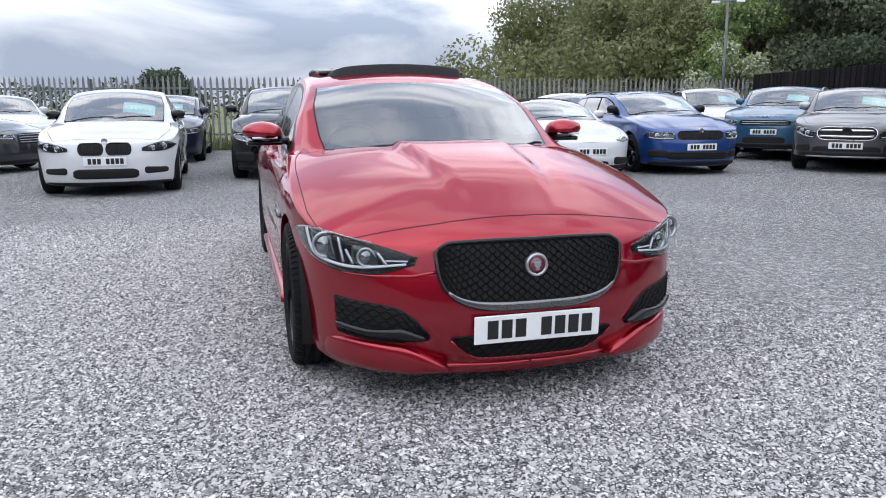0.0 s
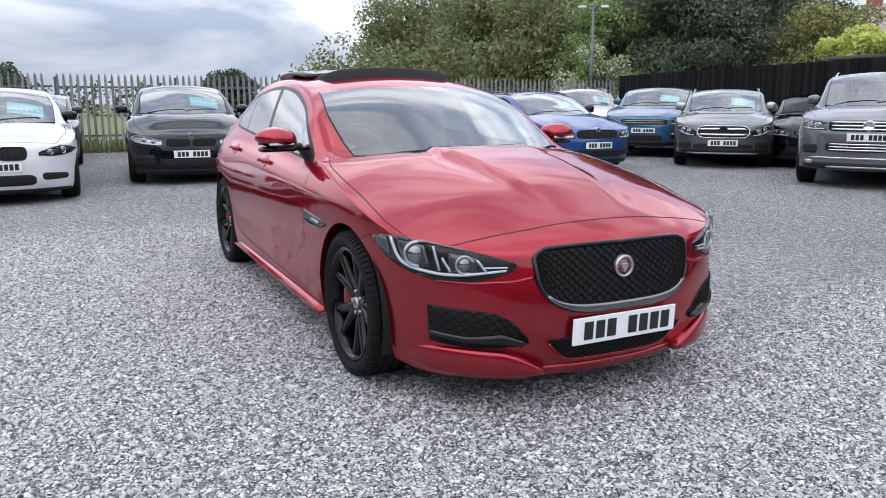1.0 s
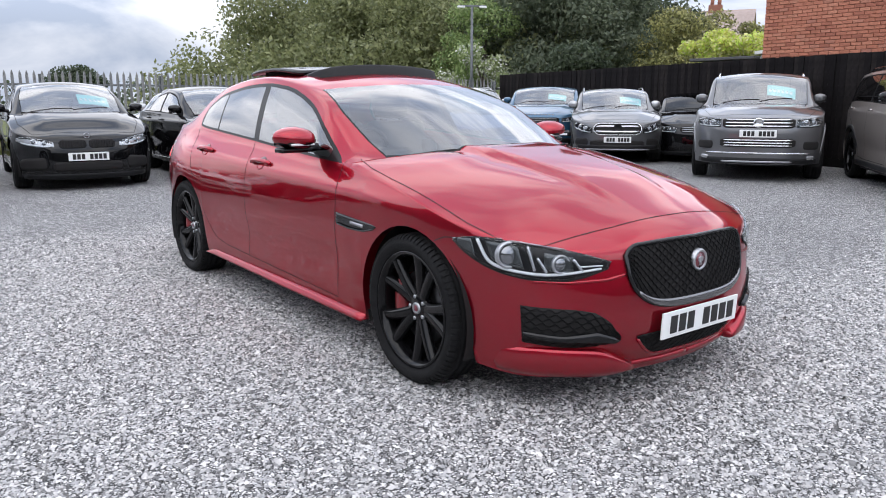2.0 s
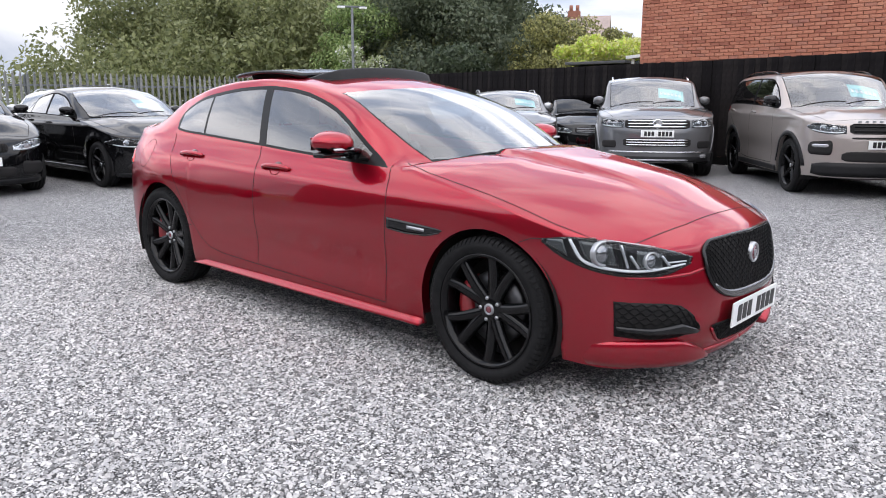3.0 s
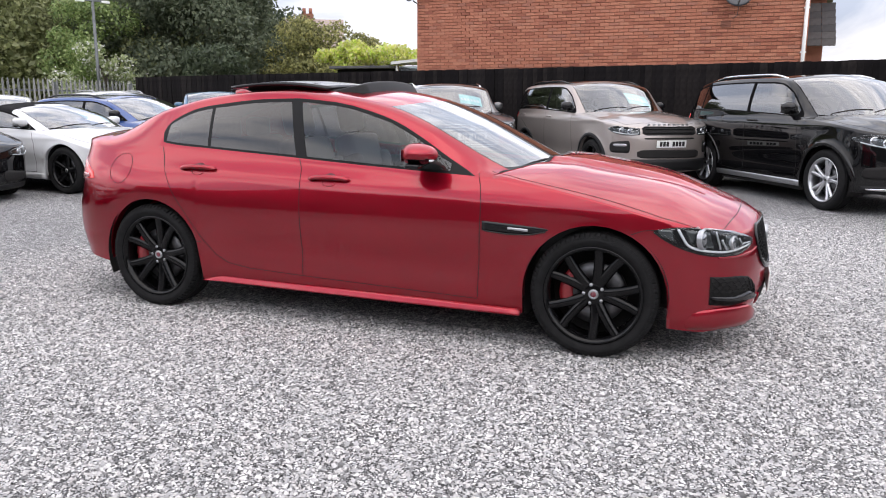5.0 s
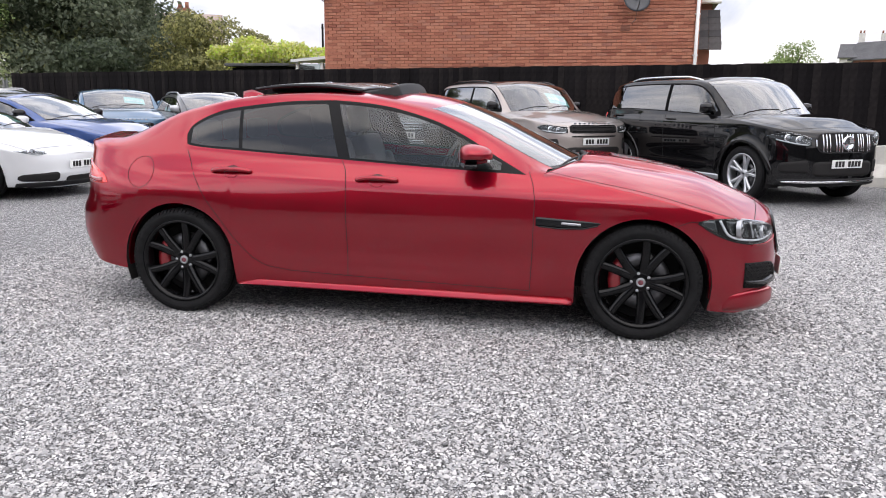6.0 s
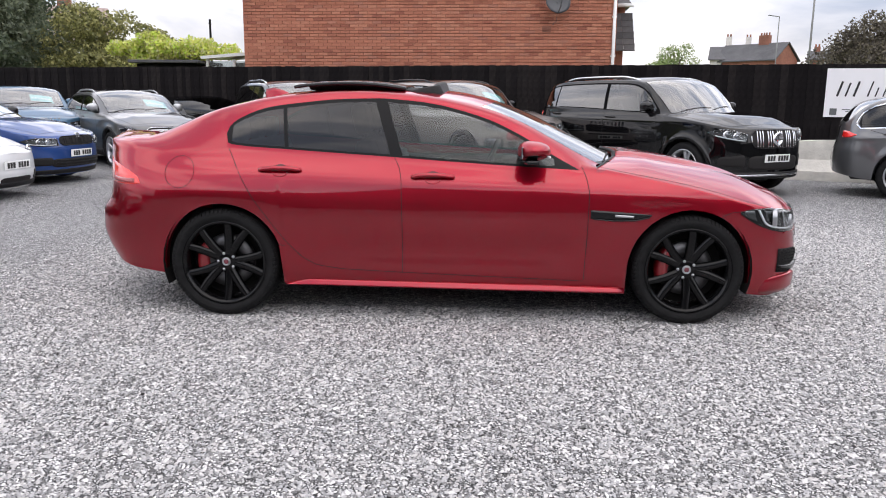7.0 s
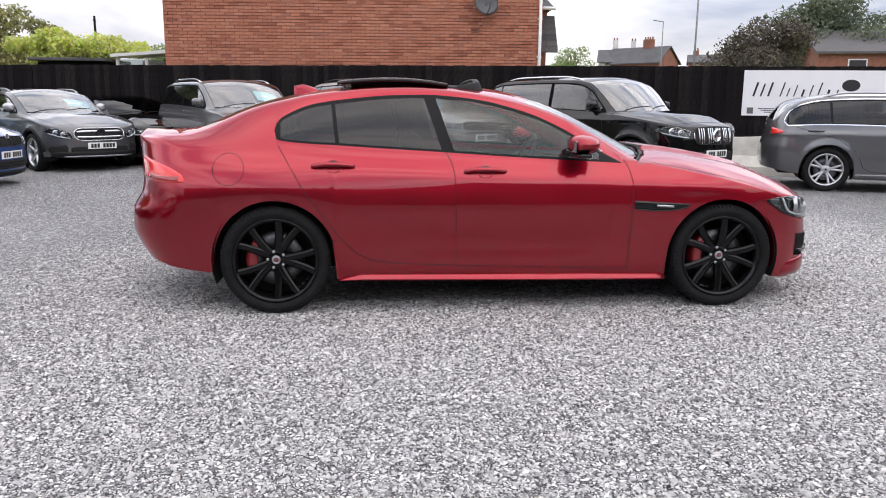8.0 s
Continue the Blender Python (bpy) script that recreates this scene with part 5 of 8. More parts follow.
def island_material(name, stops, rough=0.8, source="island", noise_scale=30.0, noise_amt=0.2, bump=0.0, thin=0.0):
    """One shade a piece from a ramp, by island or by object, with a fine grain over it."""
    m = bpy.data.materials.new(name)
    nt, b = nodes_of(m)
    N, L = nt.nodes, nt.links
    if source == "island":
        rnd = N.new("ShaderNodeNewGeometry").outputs["Random Per Island"]
    else:
        rnd = N.new("ShaderNodeObjectInfo").outputs["Random"]
    ramp = N.new("ShaderNodeValToRGB")
    e = ramp.color_ramp.elements
    e[0].position, e[0].color = stops[0][0], (*stops[0][1], 1)
    e[1].position, e[1].color = stops[-1][0], (*stops[-1][1], 1)
    for pos, c in stops[1:-1]:
        q = e.new(pos)
        q.color = (*c, 1)
    L.new(rnd, ramp.inputs[0])
    tc = N.new("ShaderNodeTexCoord")
    no = N.new("ShaderNodeTexNoise")
    no.inputs["Scale"].default_value = noise_scale
    no.inputs["Detail"].default_value = 5
    L.new(tc.outputs["Object"], no.inputs["Vector"])
    mr = N.new("ShaderNodeMapRange")
    mr.inputs[1].default_value, mr.inputs[2].default_value = 0.3, 0.7
    mr.inputs[3].default_value, mr.inputs[4].default_value = 1 - noise_amt, 1 + noise_amt
    L.new(no.outputs["Fac"], mr.inputs[0])
    mul = N.new("ShaderNodeMixRGB")
    mul.blend_type = 'MULTIPLY'
    mul.inputs[0].default_value = 1
    L.new(ramp.outputs[0], mul.inputs[1])
    L.new(mr.outputs[0], mul.inputs[2])
    L.new(mul.outputs[0], b.inputs["Base Color"])
    b.inputs["Roughness"].default_value = rough
    if bump:
        bp = N.new("ShaderNodeBump")
        bp.inputs["Strength"].default_value = bump
        bp.inputs["Distance"].default_value = 0.01
        L.new(no.outputs["Fac"], bp.inputs["Height"])
        L.new(bp.outputs[0], b.inputs["Normal"])
    if thin:
        tl = N.new("ShaderNodeBsdfTranslucent")
        mx = N.new("ShaderNodeMixShader")
        mx.inputs[0].default_value = thin
        L.new(mul.outputs[0], tl.inputs["Color"])
        L.new(b.outputs[0], mx.inputs[1])
        L.new(tl.outputs[0], mx.inputs[2])
        L.new(mx.outputs[0], N["Material Output"].inputs["Surface"])
    return m


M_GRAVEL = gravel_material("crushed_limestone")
M_STONE = island_material("limestone_chips", [(0.0, (0.09, 0.089, 0.09)), (0.2, (0.235, 0.232, 0.232)), (0.45, (0.415, 0.415, 0.42)), (0.7, (0.48, 0.465, 0.455)), (0.9, (0.62, 0.61, 0.605)), (1.0, (0.74, 0.73, 0.72))], 0.8, "island", 60, 0.12)
M_GRASS = mat("rough_grass", (0.13, 0.15, 0.045), rough=0.9, noise_scale=3.0, var=0.4, bump=0.5, bump_scale=20)
M_BLADE = island_material("grass_blades", [(0.0, (0.06, 0.09, 0.02)), (0.5, (0.16, 0.17, 0.05)), (1.0, (0.30, 0.27, 0.11))], 0.8, "island")
M_BOARD = island_material("black_stained_board", [(0.0, (0.007, 0.006, 0.0065)), (0.6, (0.011, 0.0095, 0.010)), (1.0, (0.020, 0.017, 0.0165))], 0.9, "object", 9, 0.35, 0.3)
M_BOARD.node_tree.nodes["Principled BSDF"].inputs["Specular IOR Level"].default_value = 0.12
M_RAIL_WOOD = mat("black_stained_rail", (0.008, 0.008, 0.008), rough=0.85, noise_scale=8, var=0.3, spec=0.12)
M_GALV = island_material("galvanised_steel", [(0.0, (0.16, 0.17, 0.17)), (0.5, (0.22, 0.225, 0.225)), (1.0, (0.28, 0.28, 0.27))], 0.5, "object", 14, 0.25)
M_GALV_D = mat("dull_steel_rail", (0.14, 0.15, 0.155), rough=0.55, metal=0.5, noise_scale=6, var=0.25)
BRICKS = [(0.0, (0.29, 0.10, 0.065)), (0.2, (0.39, 0.145, 0.09)), (0.6, (0.45, 0.175, 0.11)), (0.85, (0.48, 0.205, 0.13)), (1.0, (0.34, 0.14, 0.10))]
M_BRICK = island_material("red_facing_brick", BRICKS, 0.9, "object", 40, 0.18, 0.4)
M_BRICK_I = island_material("red_facing_brick_joined", BRICKS, 0.9, "island", 40, 0.18, 0.4)
M_MORTAR = mat("brick_mortar", (0.36, 0.17, 0.115), rough=0.95, noise_scale=15, var=0.2)
M_FARBRICK = mat("far_brick", (0.26, 0.11, 0.075), rough=0.9, noise_scale=4, var=0.25)
M_RENDER = mat("pale_render", (0.62, 0.60, 0.57), rough=0.9, noise_scale=3, var=0.12)
M_SLATE = mat("grey_slate", (0.075, 0.075, 0.08), rough=0.7, noise_scale=6, var=0.3)
M_TILE = island_material("dark_roof_tile", [(0.0, (0.045, 0.045, 0.05)), (1.0, (0.10, 0.095, 0.095))], 0.75, "object", 10, 0.2)
M_PALETILE = mat("faded_clay_tile", (0.34, 0.27, 0.245), rough=0.9, noise_scale=5, var=0.2)
M_UPVC = mat("white_plastic", (0.74, 0.75, 0.74), rough=0.35, noise_scale=5, var=0.05)
M_CONC = mat("painted_concrete", (0.62, 0.60, 0.55), rough=0.9, noise_scale=5, var=0.22, bump=0.5, bump_scale=25)
M_SIGN = mat("white_sign_board", (0.80, 0.80, 0.82), rough=0.45, noise_scale=3, var=0.03)
M_INK = mat("black_sign_ink", (0.015, 0.015, 0.017), rough=0.5)
M_DISH = mat("grey_dish", (0.06, 0.062, 0.068), rough=0.45, noise_scale=6, var=0.15)
M_GREYWALL = mat("dark_added_wall", (0.085, 0.085, 0.08), rough=0.9, noise_scale=0.7, var=0.5)

# one ground sheet: gravel yard, rough grass beyond the fences
edge = [(-300, 126), (-15, 21.2), (-2, 16.6), (15.0, 15.8), (7.9, -13.5), (9, -300)]
V = [(x, y, 0) for x, y in edge] + [(-300, -300, 0), (400, -300, 0), (400, 400, 0), (-300, 400, 0)]
g_me = bpy.data.meshes.new("ground")
g_me.from_pydata(V, [], [(0, 6, 5, 4, 1), (1, 4, 3, 2), (5, 7, 8, 3, 4), (3, 8, 9, 0, 1, 2)])
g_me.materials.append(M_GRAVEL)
g_me.materials.append(M_GRASS)
for p, k in zip(g_me.polygons, (0, 0, 1, 1)):
    p.material_index = k
ground = tagged(new("ground", g_me), "grey crushed limestone gravel yard with grass beyond", "ground", kind="structure")


def scatter_stones(n, seed):
    """Loose angular chips where the yard lies open beside the red car."""
    rng = np.random.default_rng(seed)
    x, y = rng.uniform(-5.0, 4.8, n * 3), rng.uniform(-4.6, 5.4, n * 3)
    share = np.clip((5.9 - np.hypot(x, y)) / 2.2, 0, 1) * np.clip((3.9 - y) / 1.6, 0, 1)
    keep = (rng.uniform(size=n * 3) < share) & (rng.uniform(size=n * 3) < np.clip(np.maximum((1.9 - x) / 1.3, (-1.2 - y) / 1.2), 0, 1)) & ~((np.abs(x) < 0.6) & (np.abs(y) < 1.9))
    x, y = x[keep][:n], y[keep][:n]
    n = len(x)
    base = np.array([(1, 0, -0.25), (-1, 0, -0.25), (0, 1, -0.25), (0, -1, -0.25), (0, 0, 0.8)], float)
    size = rng.gamma(12.0, 0.00060, n).clip(0.0035, 0.013)
    sc = np.stack([size * rng.uniform(1.1, 1.75, n), size * rng.uniform(0.65, 1.0, n), size * rng.uniform(0.55, 0.9, n)], 1)
    v = base[None] * sc[:, None, :]
    v = v + rng.normal(0, 0.20, (n, 5, 3)) * size[:, None, None]
    a = rng.uniform(0, 2 * math.pi, n)
    b = rng.normal(0, 0.35, n)
    ca, sa_, cb, sb = np.cos(a), np.sin(a), np.cos(b), np.sin(b)
    vx, vy, vz = v[..., 0], v[..., 1], v[..., 2]
    vx, vz = vx * cb[:, None] + vz * sb[:, None], -vx * sb[:, None] + vz * cb[:, None]
    X = vx * ca[:, None] - vy * sa_[:, None] + x[:, None]
    Y = vx * sa_[:, None] + vy * ca[:, None] + y[:, None]
    Z = vz + (size * rng.uniform(-0.05, 0.45, n))[:, None]
    co = np.stack([X, Y, Z], -1).reshape(-1, 3)
    tri = np.array([(0, 2, 4), (2, 1, 4), (1, 3, 4), (3, 0, 4)])
    idx = (tri[None] + (np.arange(n) * 5)[:, None, None]).reshape(-1)
    me = bpy.data.meshes.new("gravel")
    me.vertices.add(len(co))
    me.vertices.foreach_set("co", co.ravel())
    me.loops.add(len(idx))
    me.loops.foreach_set("vertex_index", idx.astype(np.int32))
    me.polygons.add(len(idx) // 3)
    me.polygons.foreach_set("loop_start", (np.arange(len(idx) // 3) * 3).astype(np.int32))
    me.polygons.foreach_set("use_smooth", np.ones(len(idx) // 3, bool))
    me.materials.append(M_STONE)
    me.update(calc_edges=True)
    me.validate()
    return me


tagged(new("gravel", scatter_stones(262000, 3)), "loose angular pale grey limestone chips on the yard", "gravel", kind="stuff")


# ---- black boarded fence on the house side ----
def frame_between(a, b):
    a, b = Vector(a), Vector(b)
    return Matrix.Translation((a.x, a.y, 0)) @ pose(0, 0, 0, 0, 0, math.degrees(math.atan2(b.y - a.y, b.x - a.x))), (b - a).length


FE_A, FE_B = (14.75, 15.7), (7.55, -14.5)
fe_m, fe_l = frame_between(FE_A, FE_B)


def build_board_fence():
    rail = box_mesh("fence_east", fe_l, 0.05, 0.09, M_RAIL_WOOD, 0.004, cx=fe_l / 2, cy=0.045, cz=1.75)
    f = tagged(new("fence_east", rail), "tall black stained closeboard timber fence", "fence", kind="structure")
    f.matrix_basis = fe_m
    for z in (0.35, 1.05):
        part("rail", box_mesh("rail", fe_l, 0.05, 0.09, M_RAIL_WOOD, 0.004, cx=fe_l / 2, cy=0.045, cz=z), f)
    part("gravel_board", box_mesh("gravel_board", fe_l, 0.03, 0.16, M_RAIL_WOOD, 0.004, cx=fe_l / 2, cy=0.0, cz=0.08), f)
    bw = 0.118
    boards = [box_mesh("board", bw + 0.012, 0.016 + 0.004 * k, 1.90, M_BOARD, 0.003, 1, cz=0.16 + 0.95) for k in range(3)]
    rng = random.Random(5)
    n = int(fe_l / bw)
    for i in range(n):
        part("board", boards[i % 3], f, "", pose((i + 0.5) * bw, (0.006 if i % 2 else -0.006) + rng.uniform(-0.002, 0.002), rng.uniform(-0.008, 0.006), rng.uniform(-0.15, 0.15), rng.uniform(-0.12, 0.12), rng.uniform(-1.2, 1.2)))
    post = box_mesh("post", 0.09, 0.09, 2.05, M_RAIL_WOOD, 0.006, cz=1.02)
    for i in range(int(fe_l / 2.4) + 1):
        part("post", post, f, "", pose(min(i * 2.4 + 0.05, fe_l - 0.05), 0.10, 0))


build_board_fence()


# ---- steel palisade fence ----
def pale_mesh():
    """A W-section steel pale with a split pointed head."""
    prof = [(-0.033, 0.010), (-0.020, -0.006), (0.0, 0.006), (0.020, -0.006), (0.033, 0.010)]
    V, F = [], []
    for z, k, cut in ((0.06, 1, 0), (1.80, 1, 0), (1.86, 0.75, 0), (1.92, 0.18, 0)):
        for t in (0.0, 0.003):
            for x, y in prof:
                V.append((x * k, y * (k if k < 1 else 1) + t, z))
    for r in range(3):
        o = r * 10
        for s in (0, 5):
            F += [(o + s + i, o + s + i + 1, o + 10 + s + i + 1, o + 10 + s + i) for i in range(4)]
        F += [(o, o + 10, o + 15, o + 5), (o + 4, o + 9, o + 19, o + 14)]
    return mesh_of("pale", V, F, M_GALV, False)


def build_palisade(name, a, b, lift):
    m, ln = frame_between(a, b)
    f = tagged(new(name, box_mesh(name, ln, 0.045, 0.05, M_GALV_D, 0.003, cx=ln / 2, cy=0.035, cz=1.60 + lift)), "galvanised steel palisade fence with pointed pales", "fence", kind="structure")
    f.matrix_basis = m
    part("rail", box_mesh("rail", ln, 0.045, 0.05, M_GALV_D, 0.003, cx=ln / 2, cy=0.035, cz=0.42 + lift), f)
    post = box_mesh("post", 0.055, 0.10, 1.85, M_GALV_D, 0.004, cz=0.92)
    for i in range(int(ln / 2.75) + 1):
        part("post", post, f, "", pose(i * 2.75 + 0.03, 0.09, lift))
    pale = pale_mesh()
    rng = random.Random(9)
    for i in range(int(ln / 0.152)):
        part("pale", pale, f, "", pose(0.08 + i * 0.152, -0.006, lift + rng.uniform(-0.006, 0.006), 0, rng.uniform(-0.35, 0.35), rng.uniform(-4, 4)))


build_palisade("fence_north_1", (-2.0, 16.2), (14.7, 15.65), 0.0)
build_palisade("fence_north_2", (-15.0, 20.6), (-2.05, 16.25), 0.02)


def grass_strip(n, seed):
    rng = np.random.default_rng(seed)
    V, F = [], []
    for i in range(n):
        t = rng.uniform(0, 1)
        if rng.uniform() < 0.62:
            x, y = -2 + 16.7 * t, 16.2 - 0.55 * t
        else:
            x, y = -15 + 13 * t, 20.6 - 4.35 * t
        y += rng.gamma(1.3, 0.35) - 0.12
        h, a, w = rng.uniform(0.10, 0.42), rng.uniform(0, 6.28), rng.uniform(0.006, 0.014)
        dx, dy = math.cos(a), math.sin(a)
        o = len(V)
        lean = rng.uniform(0.05, 0.25) * h
        V += [(x - dx * w, y - dy * w, 0), (x + dx * w, y + dy * w, 0), (x - dy * lean + dx * w * 0.5, y + dx * lean + dy * w * 0.5, h * 0.7), (x - dy * lean * 2, y + dx * lean * 2, h)]
        F += [(o, o + 1, o + 2), (o, o + 2, o + 3)]
    return mesh_of("grass", V, F, M_BLADE, False)


tagged(new("grass", grass_strip(9000, 4)), "long dry grass along the foot of the steel fence", "grass", kind="stuff")

# ---- brick house behind the fence ----
HO_A, HO_B = (13.92, 5.72), (13.34, -3.38)


def build_house():
    m, ln = frame_between(HO_A, HO_B)
    h = thing("brick_house", "red brick house with a blank side wall behind the fence", "house", m)
    depth = 7.0
    bm = bmesh.new()
    bm_box(bm, ln / 2, depth / 2 + 0.01, 2.25, ln, depth, 4.5)
    part("wall", from_bm("wall", bm, M_MORTAR, False), h)
    V = [(-0.25, -0.3, 4.45), (ln + 0.25, -0.3, 4.45), (ln + 0.25, depth + 0.3, 4.45), (-0.25, depth + 0.3, 4.45), (1.9, depth / 2, 6.2), (ln - 1.9, depth / 2, 6.2)]
    part("roof", mesh_of("roof", V, [(0, 1, 5, 4), (1, 2, 5), (2, 3, 4, 5), (3, 0, 4), (3, 2, 1, 0)], M_SLATE, False), h)
    bl, bh, j = 0.215, 0.065, 0.010
    brick = box_mesh("brick", bl, 0.03, bh, M_BRICK, 0.004, 1)
    rng = random.Random(11)
    rest_v, rest_f, count = [], [], 0
    rows = int(4.42 / (bh + j))
    for r in range(rows):
        z = (r + 0.5) * (bh + j)
        off = 0 if r % 2 else -(bl + j) / 2
        n = int(ln / (bl + j)) + 2
        for i in range(n):
            x0 = i * (bl + j) + off
            x1 = x0 + bl
            a, b = max(x0, 0.0), min(x1, ln)
            if b - a < 0.04:
                continue
            d = rng.uniform(-0.002, 0.002)
            full = abs(b - a - bl) < 1e-6
            if full and 2.05 < z < 3.2 and 3.2 < a < 7.75 and count < 300:
                part("brick", brick, h, "", pose((a + b) / 2, -0.004 + d, z))
                count += 1
                continue
            o = len(rest_v)
            for yy, g in ((0.012, 0.0), (-0.015, 0.0), (-0.019, 0.004)):
                rest_v += [(a + g, yy + d, z - bh / 2 + g), (b - g, yy + d, z - bh / 2 + g), (b - g, yy + d, z + bh / 2 - g), (a + g, yy + d, z + bh / 2 - g)]
            for q in range(2):
                for k in range(4):
                    rest_f.append((o + q * 4 + k, o + q * 4 + (k + 1) % 4, o + q * 4 + 4 + (k + 1) % 4, o + q * 4 + 4 + k))
            rest_f.append((o + 8, o + 9, o + 10, o + 11))
    tagged(part("brickwork", mesh_of("brickwork", rest_v, rest_f, M_BRICK_I, False), h), kind="stuff")
    # drainpipe, air brick, dish and cable
    part("drainpipe", mesh_of("drainpipe", *tube([(ln - 0.06, -0.07, 0), (ln - 0.06, -0.07, 4.42)], 0.038, 10), M_UPVC), h, "white plastic drainpipe")
    for z in (2.4, 3.3, 4.2):
        part("pipe_clip", box_mesh("pipe_clip", 0.12, 0.05, 0.03, M_UPVC, 0.004, cx=ln - 0.06, cy=-0.045, cz=z), h)
    bm = bmesh.new()
    bm_box(bm, 7.48, -0.018, 3.03, 0.215, 0.02, 0.14, 0.004)
    for k in range(5):
        bm_box(bm, 7.48, -0.032, 2.975 + k * 0.027, 0.19, 0.012, 0.010)
    part("air_brick", from_bm("air_brick", bm, M_FARBRICK, False), h)
    v, f = lathe([(0.0, 0.075), (0.12, 0.062), (0.22, 0.030), (0.29, 0.0), (0.295, -0.006), (0.22, 0.020), (0.0, 0.066)], 28)
    d = part("satellite_dish", mesh_of("satellite_dish", v, f, M_DISH), h, "dark grey satellite dish", pose(7.72, -0.34, 3.62, -18, 0, 12))
    part("dish_arm", mesh_of("dish_arm", *tube([(0, 0.05, -0.25), (0, -0.20, -0.22), (0, -0.34, -0.06)], 0.012, 6), M_DISH), d)
    part("dish_receiver", box_mesh("dish_receiver", 0.06, 0.10, 0.06, M_DISH, 0.012, cy=-0.36, cz=-0.02), d)
    part("dish_bracket", mesh_of("dish_bracket", *tube([(0, 0.05, 0), (0, 0.20, -0.06), (0, 0.34, -0.10)], 0.018, 8), M_DISH), d)
    part("wall_cable", mesh_of("wall_cable", *tube([(7.72, -0.02, 3.40), (7.70, -0.022, 3.2), (7.60, -0.022, 3.12)], 0.005, 5), M_DISH), h)
    v, f = lathe([(0.0, 0.03), (0.1, 0.02), (0.17, 0.0), (0.17, -0.01)], 18)
    part("alarm_dish", mesh_of("alarm_dish", v, f, M_DISH), h, "", pose(-0.06, -0.26, 3.98, -20, 0, -20))
    part("alarm_arm", mesh_of("alarm_arm", *tube([(0.0, -0.01, 3.80), (-0.03, -0.16, 3.84), (-0.06, -0.25, 3.95)], 0.014, 6), M_DISH), h)
    # tile-hung side wing beyond the drainpipe
    w = part("side_wing", box_mesh("side_wing", 0.34, 3.6, 3.75, M_FARBRICK, cx=ln + 0.17, cy=3.2, cz=1.875), h)
    R = [(ln - 0.02, 1.2, 3.72), (ln + 0.50, 1.2, 3.72), (ln + 0.50, 5.2, 3.72), (ln - 0.02, 5.2, 3.72), (ln - 0.02, 3.2, 4.5), (ln + 0.3, 3.2, 4.5)]
    part("wing_roof", mesh_of("wing_roof", R, [(0, 1, 5, 4), (1, 2, 5), (2, 3, 4, 5), (3, 0, 4), (3, 2, 1, 0)], M_SLATE, False), h)
    tile = box_mesh("tile", 0.28, 0.03, 0.20, M_TILE, 0.004, 1)
    for r in range(6):
        for c in range(2):
            part("tile", tile, w, "", pose(ln + 0.08 + c * 0.285 + 0.012 * (6 - r), 1.30 - 0.05 * (6 - r), 2.68 + r * 0.15, -20, 0, 0))
    part("gutter", mesh_of("gutter", *tube([(ln + 0.02, 1.17, 3.70), (ln + 0.52, 1.17, 3.70)], 0.045, 8), M_UPVC), h)
    return h


build_house()


# ---- leaning lean-to and white conservatory by the house ----
def build_conservatory():
    c = thing("conservatory", "small white plastic conservatory with a sloping roof", "conservatory", pose(17.95, 8.15, 0, 0, 0, -94))
    L_, D_, H_ = 2.6, 2.2, 2.50
    part("base_wall", box_mesh("base_wall", L_, D_, 0.9, M_FARBRICK, 0.01, cx=L_ / 2, cy=D_ / 2, cz=0.45), c)
    for i in range(4):
        part("window_post", box_mesh("window_post", 0.09, 0.09, H_ - 0.9, M_UPVC, 0.008, cx=i * (L_ - 0.09) / 3 + 0.045, cy=0.045, cz=0.9 + (H_ - 0.9) / 2), c)
    for i in range(3):
        part("pane", box_mesh("pane", (L_ - 0.09) / 3 - 0.09, 0.02, H_ - 1.0, M_GLASS_MID, cx=(i + 0.5) * (L_ - 0.09) / 3 + 0.045, cy=0.05, cz=0.9 + (H_ - 0.9) / 2), c)
    part("back_wall", box_mesh("back_wall", L_, 0.1, H_, M_RENDER, cx=L_ / 2, cy=D_, cz=H_ / 2), c)
    V = [(-0.1, -0.15, H_), (L_ + 0.1, -0.15, H_ + 0.22), (L_ + 0.1, D_ + 0.1, H_ + 0.30), (-0.1, D_ + 0.1, H_ + 0.08)]
    V += [(x, y, z + 0.09) for x, y, z in V]
    part("roof", mesh_of("roof", V, [(3, 2, 1, 0), (4, 5, 6, 7), (0, 1, 5, 4), (1, 2, 6, 5), (2, 3, 7, 6), (3, 0, 4, 7)], M_UPVC, False), c)
    s = thing("garden_shed", "low dark timber shed with a flat overhanging roof", "shed", pose(18.3, 10.65, 0, 0, 0, -90))
    part("shed_wall", box_mesh("shed_wall", 1.9, 2.0, 2.38, M_RAIL_WOOD, 0.01, cx=1.05, cy=1.2, cz=1.19), s)
    part("shed_roof", box_mesh("shed_roof", 2.2, 2.4, 0.09, M_SLATE, 0.02, cx=1.05, cy=1.1, cz=2.45), s)


build_conservatory()


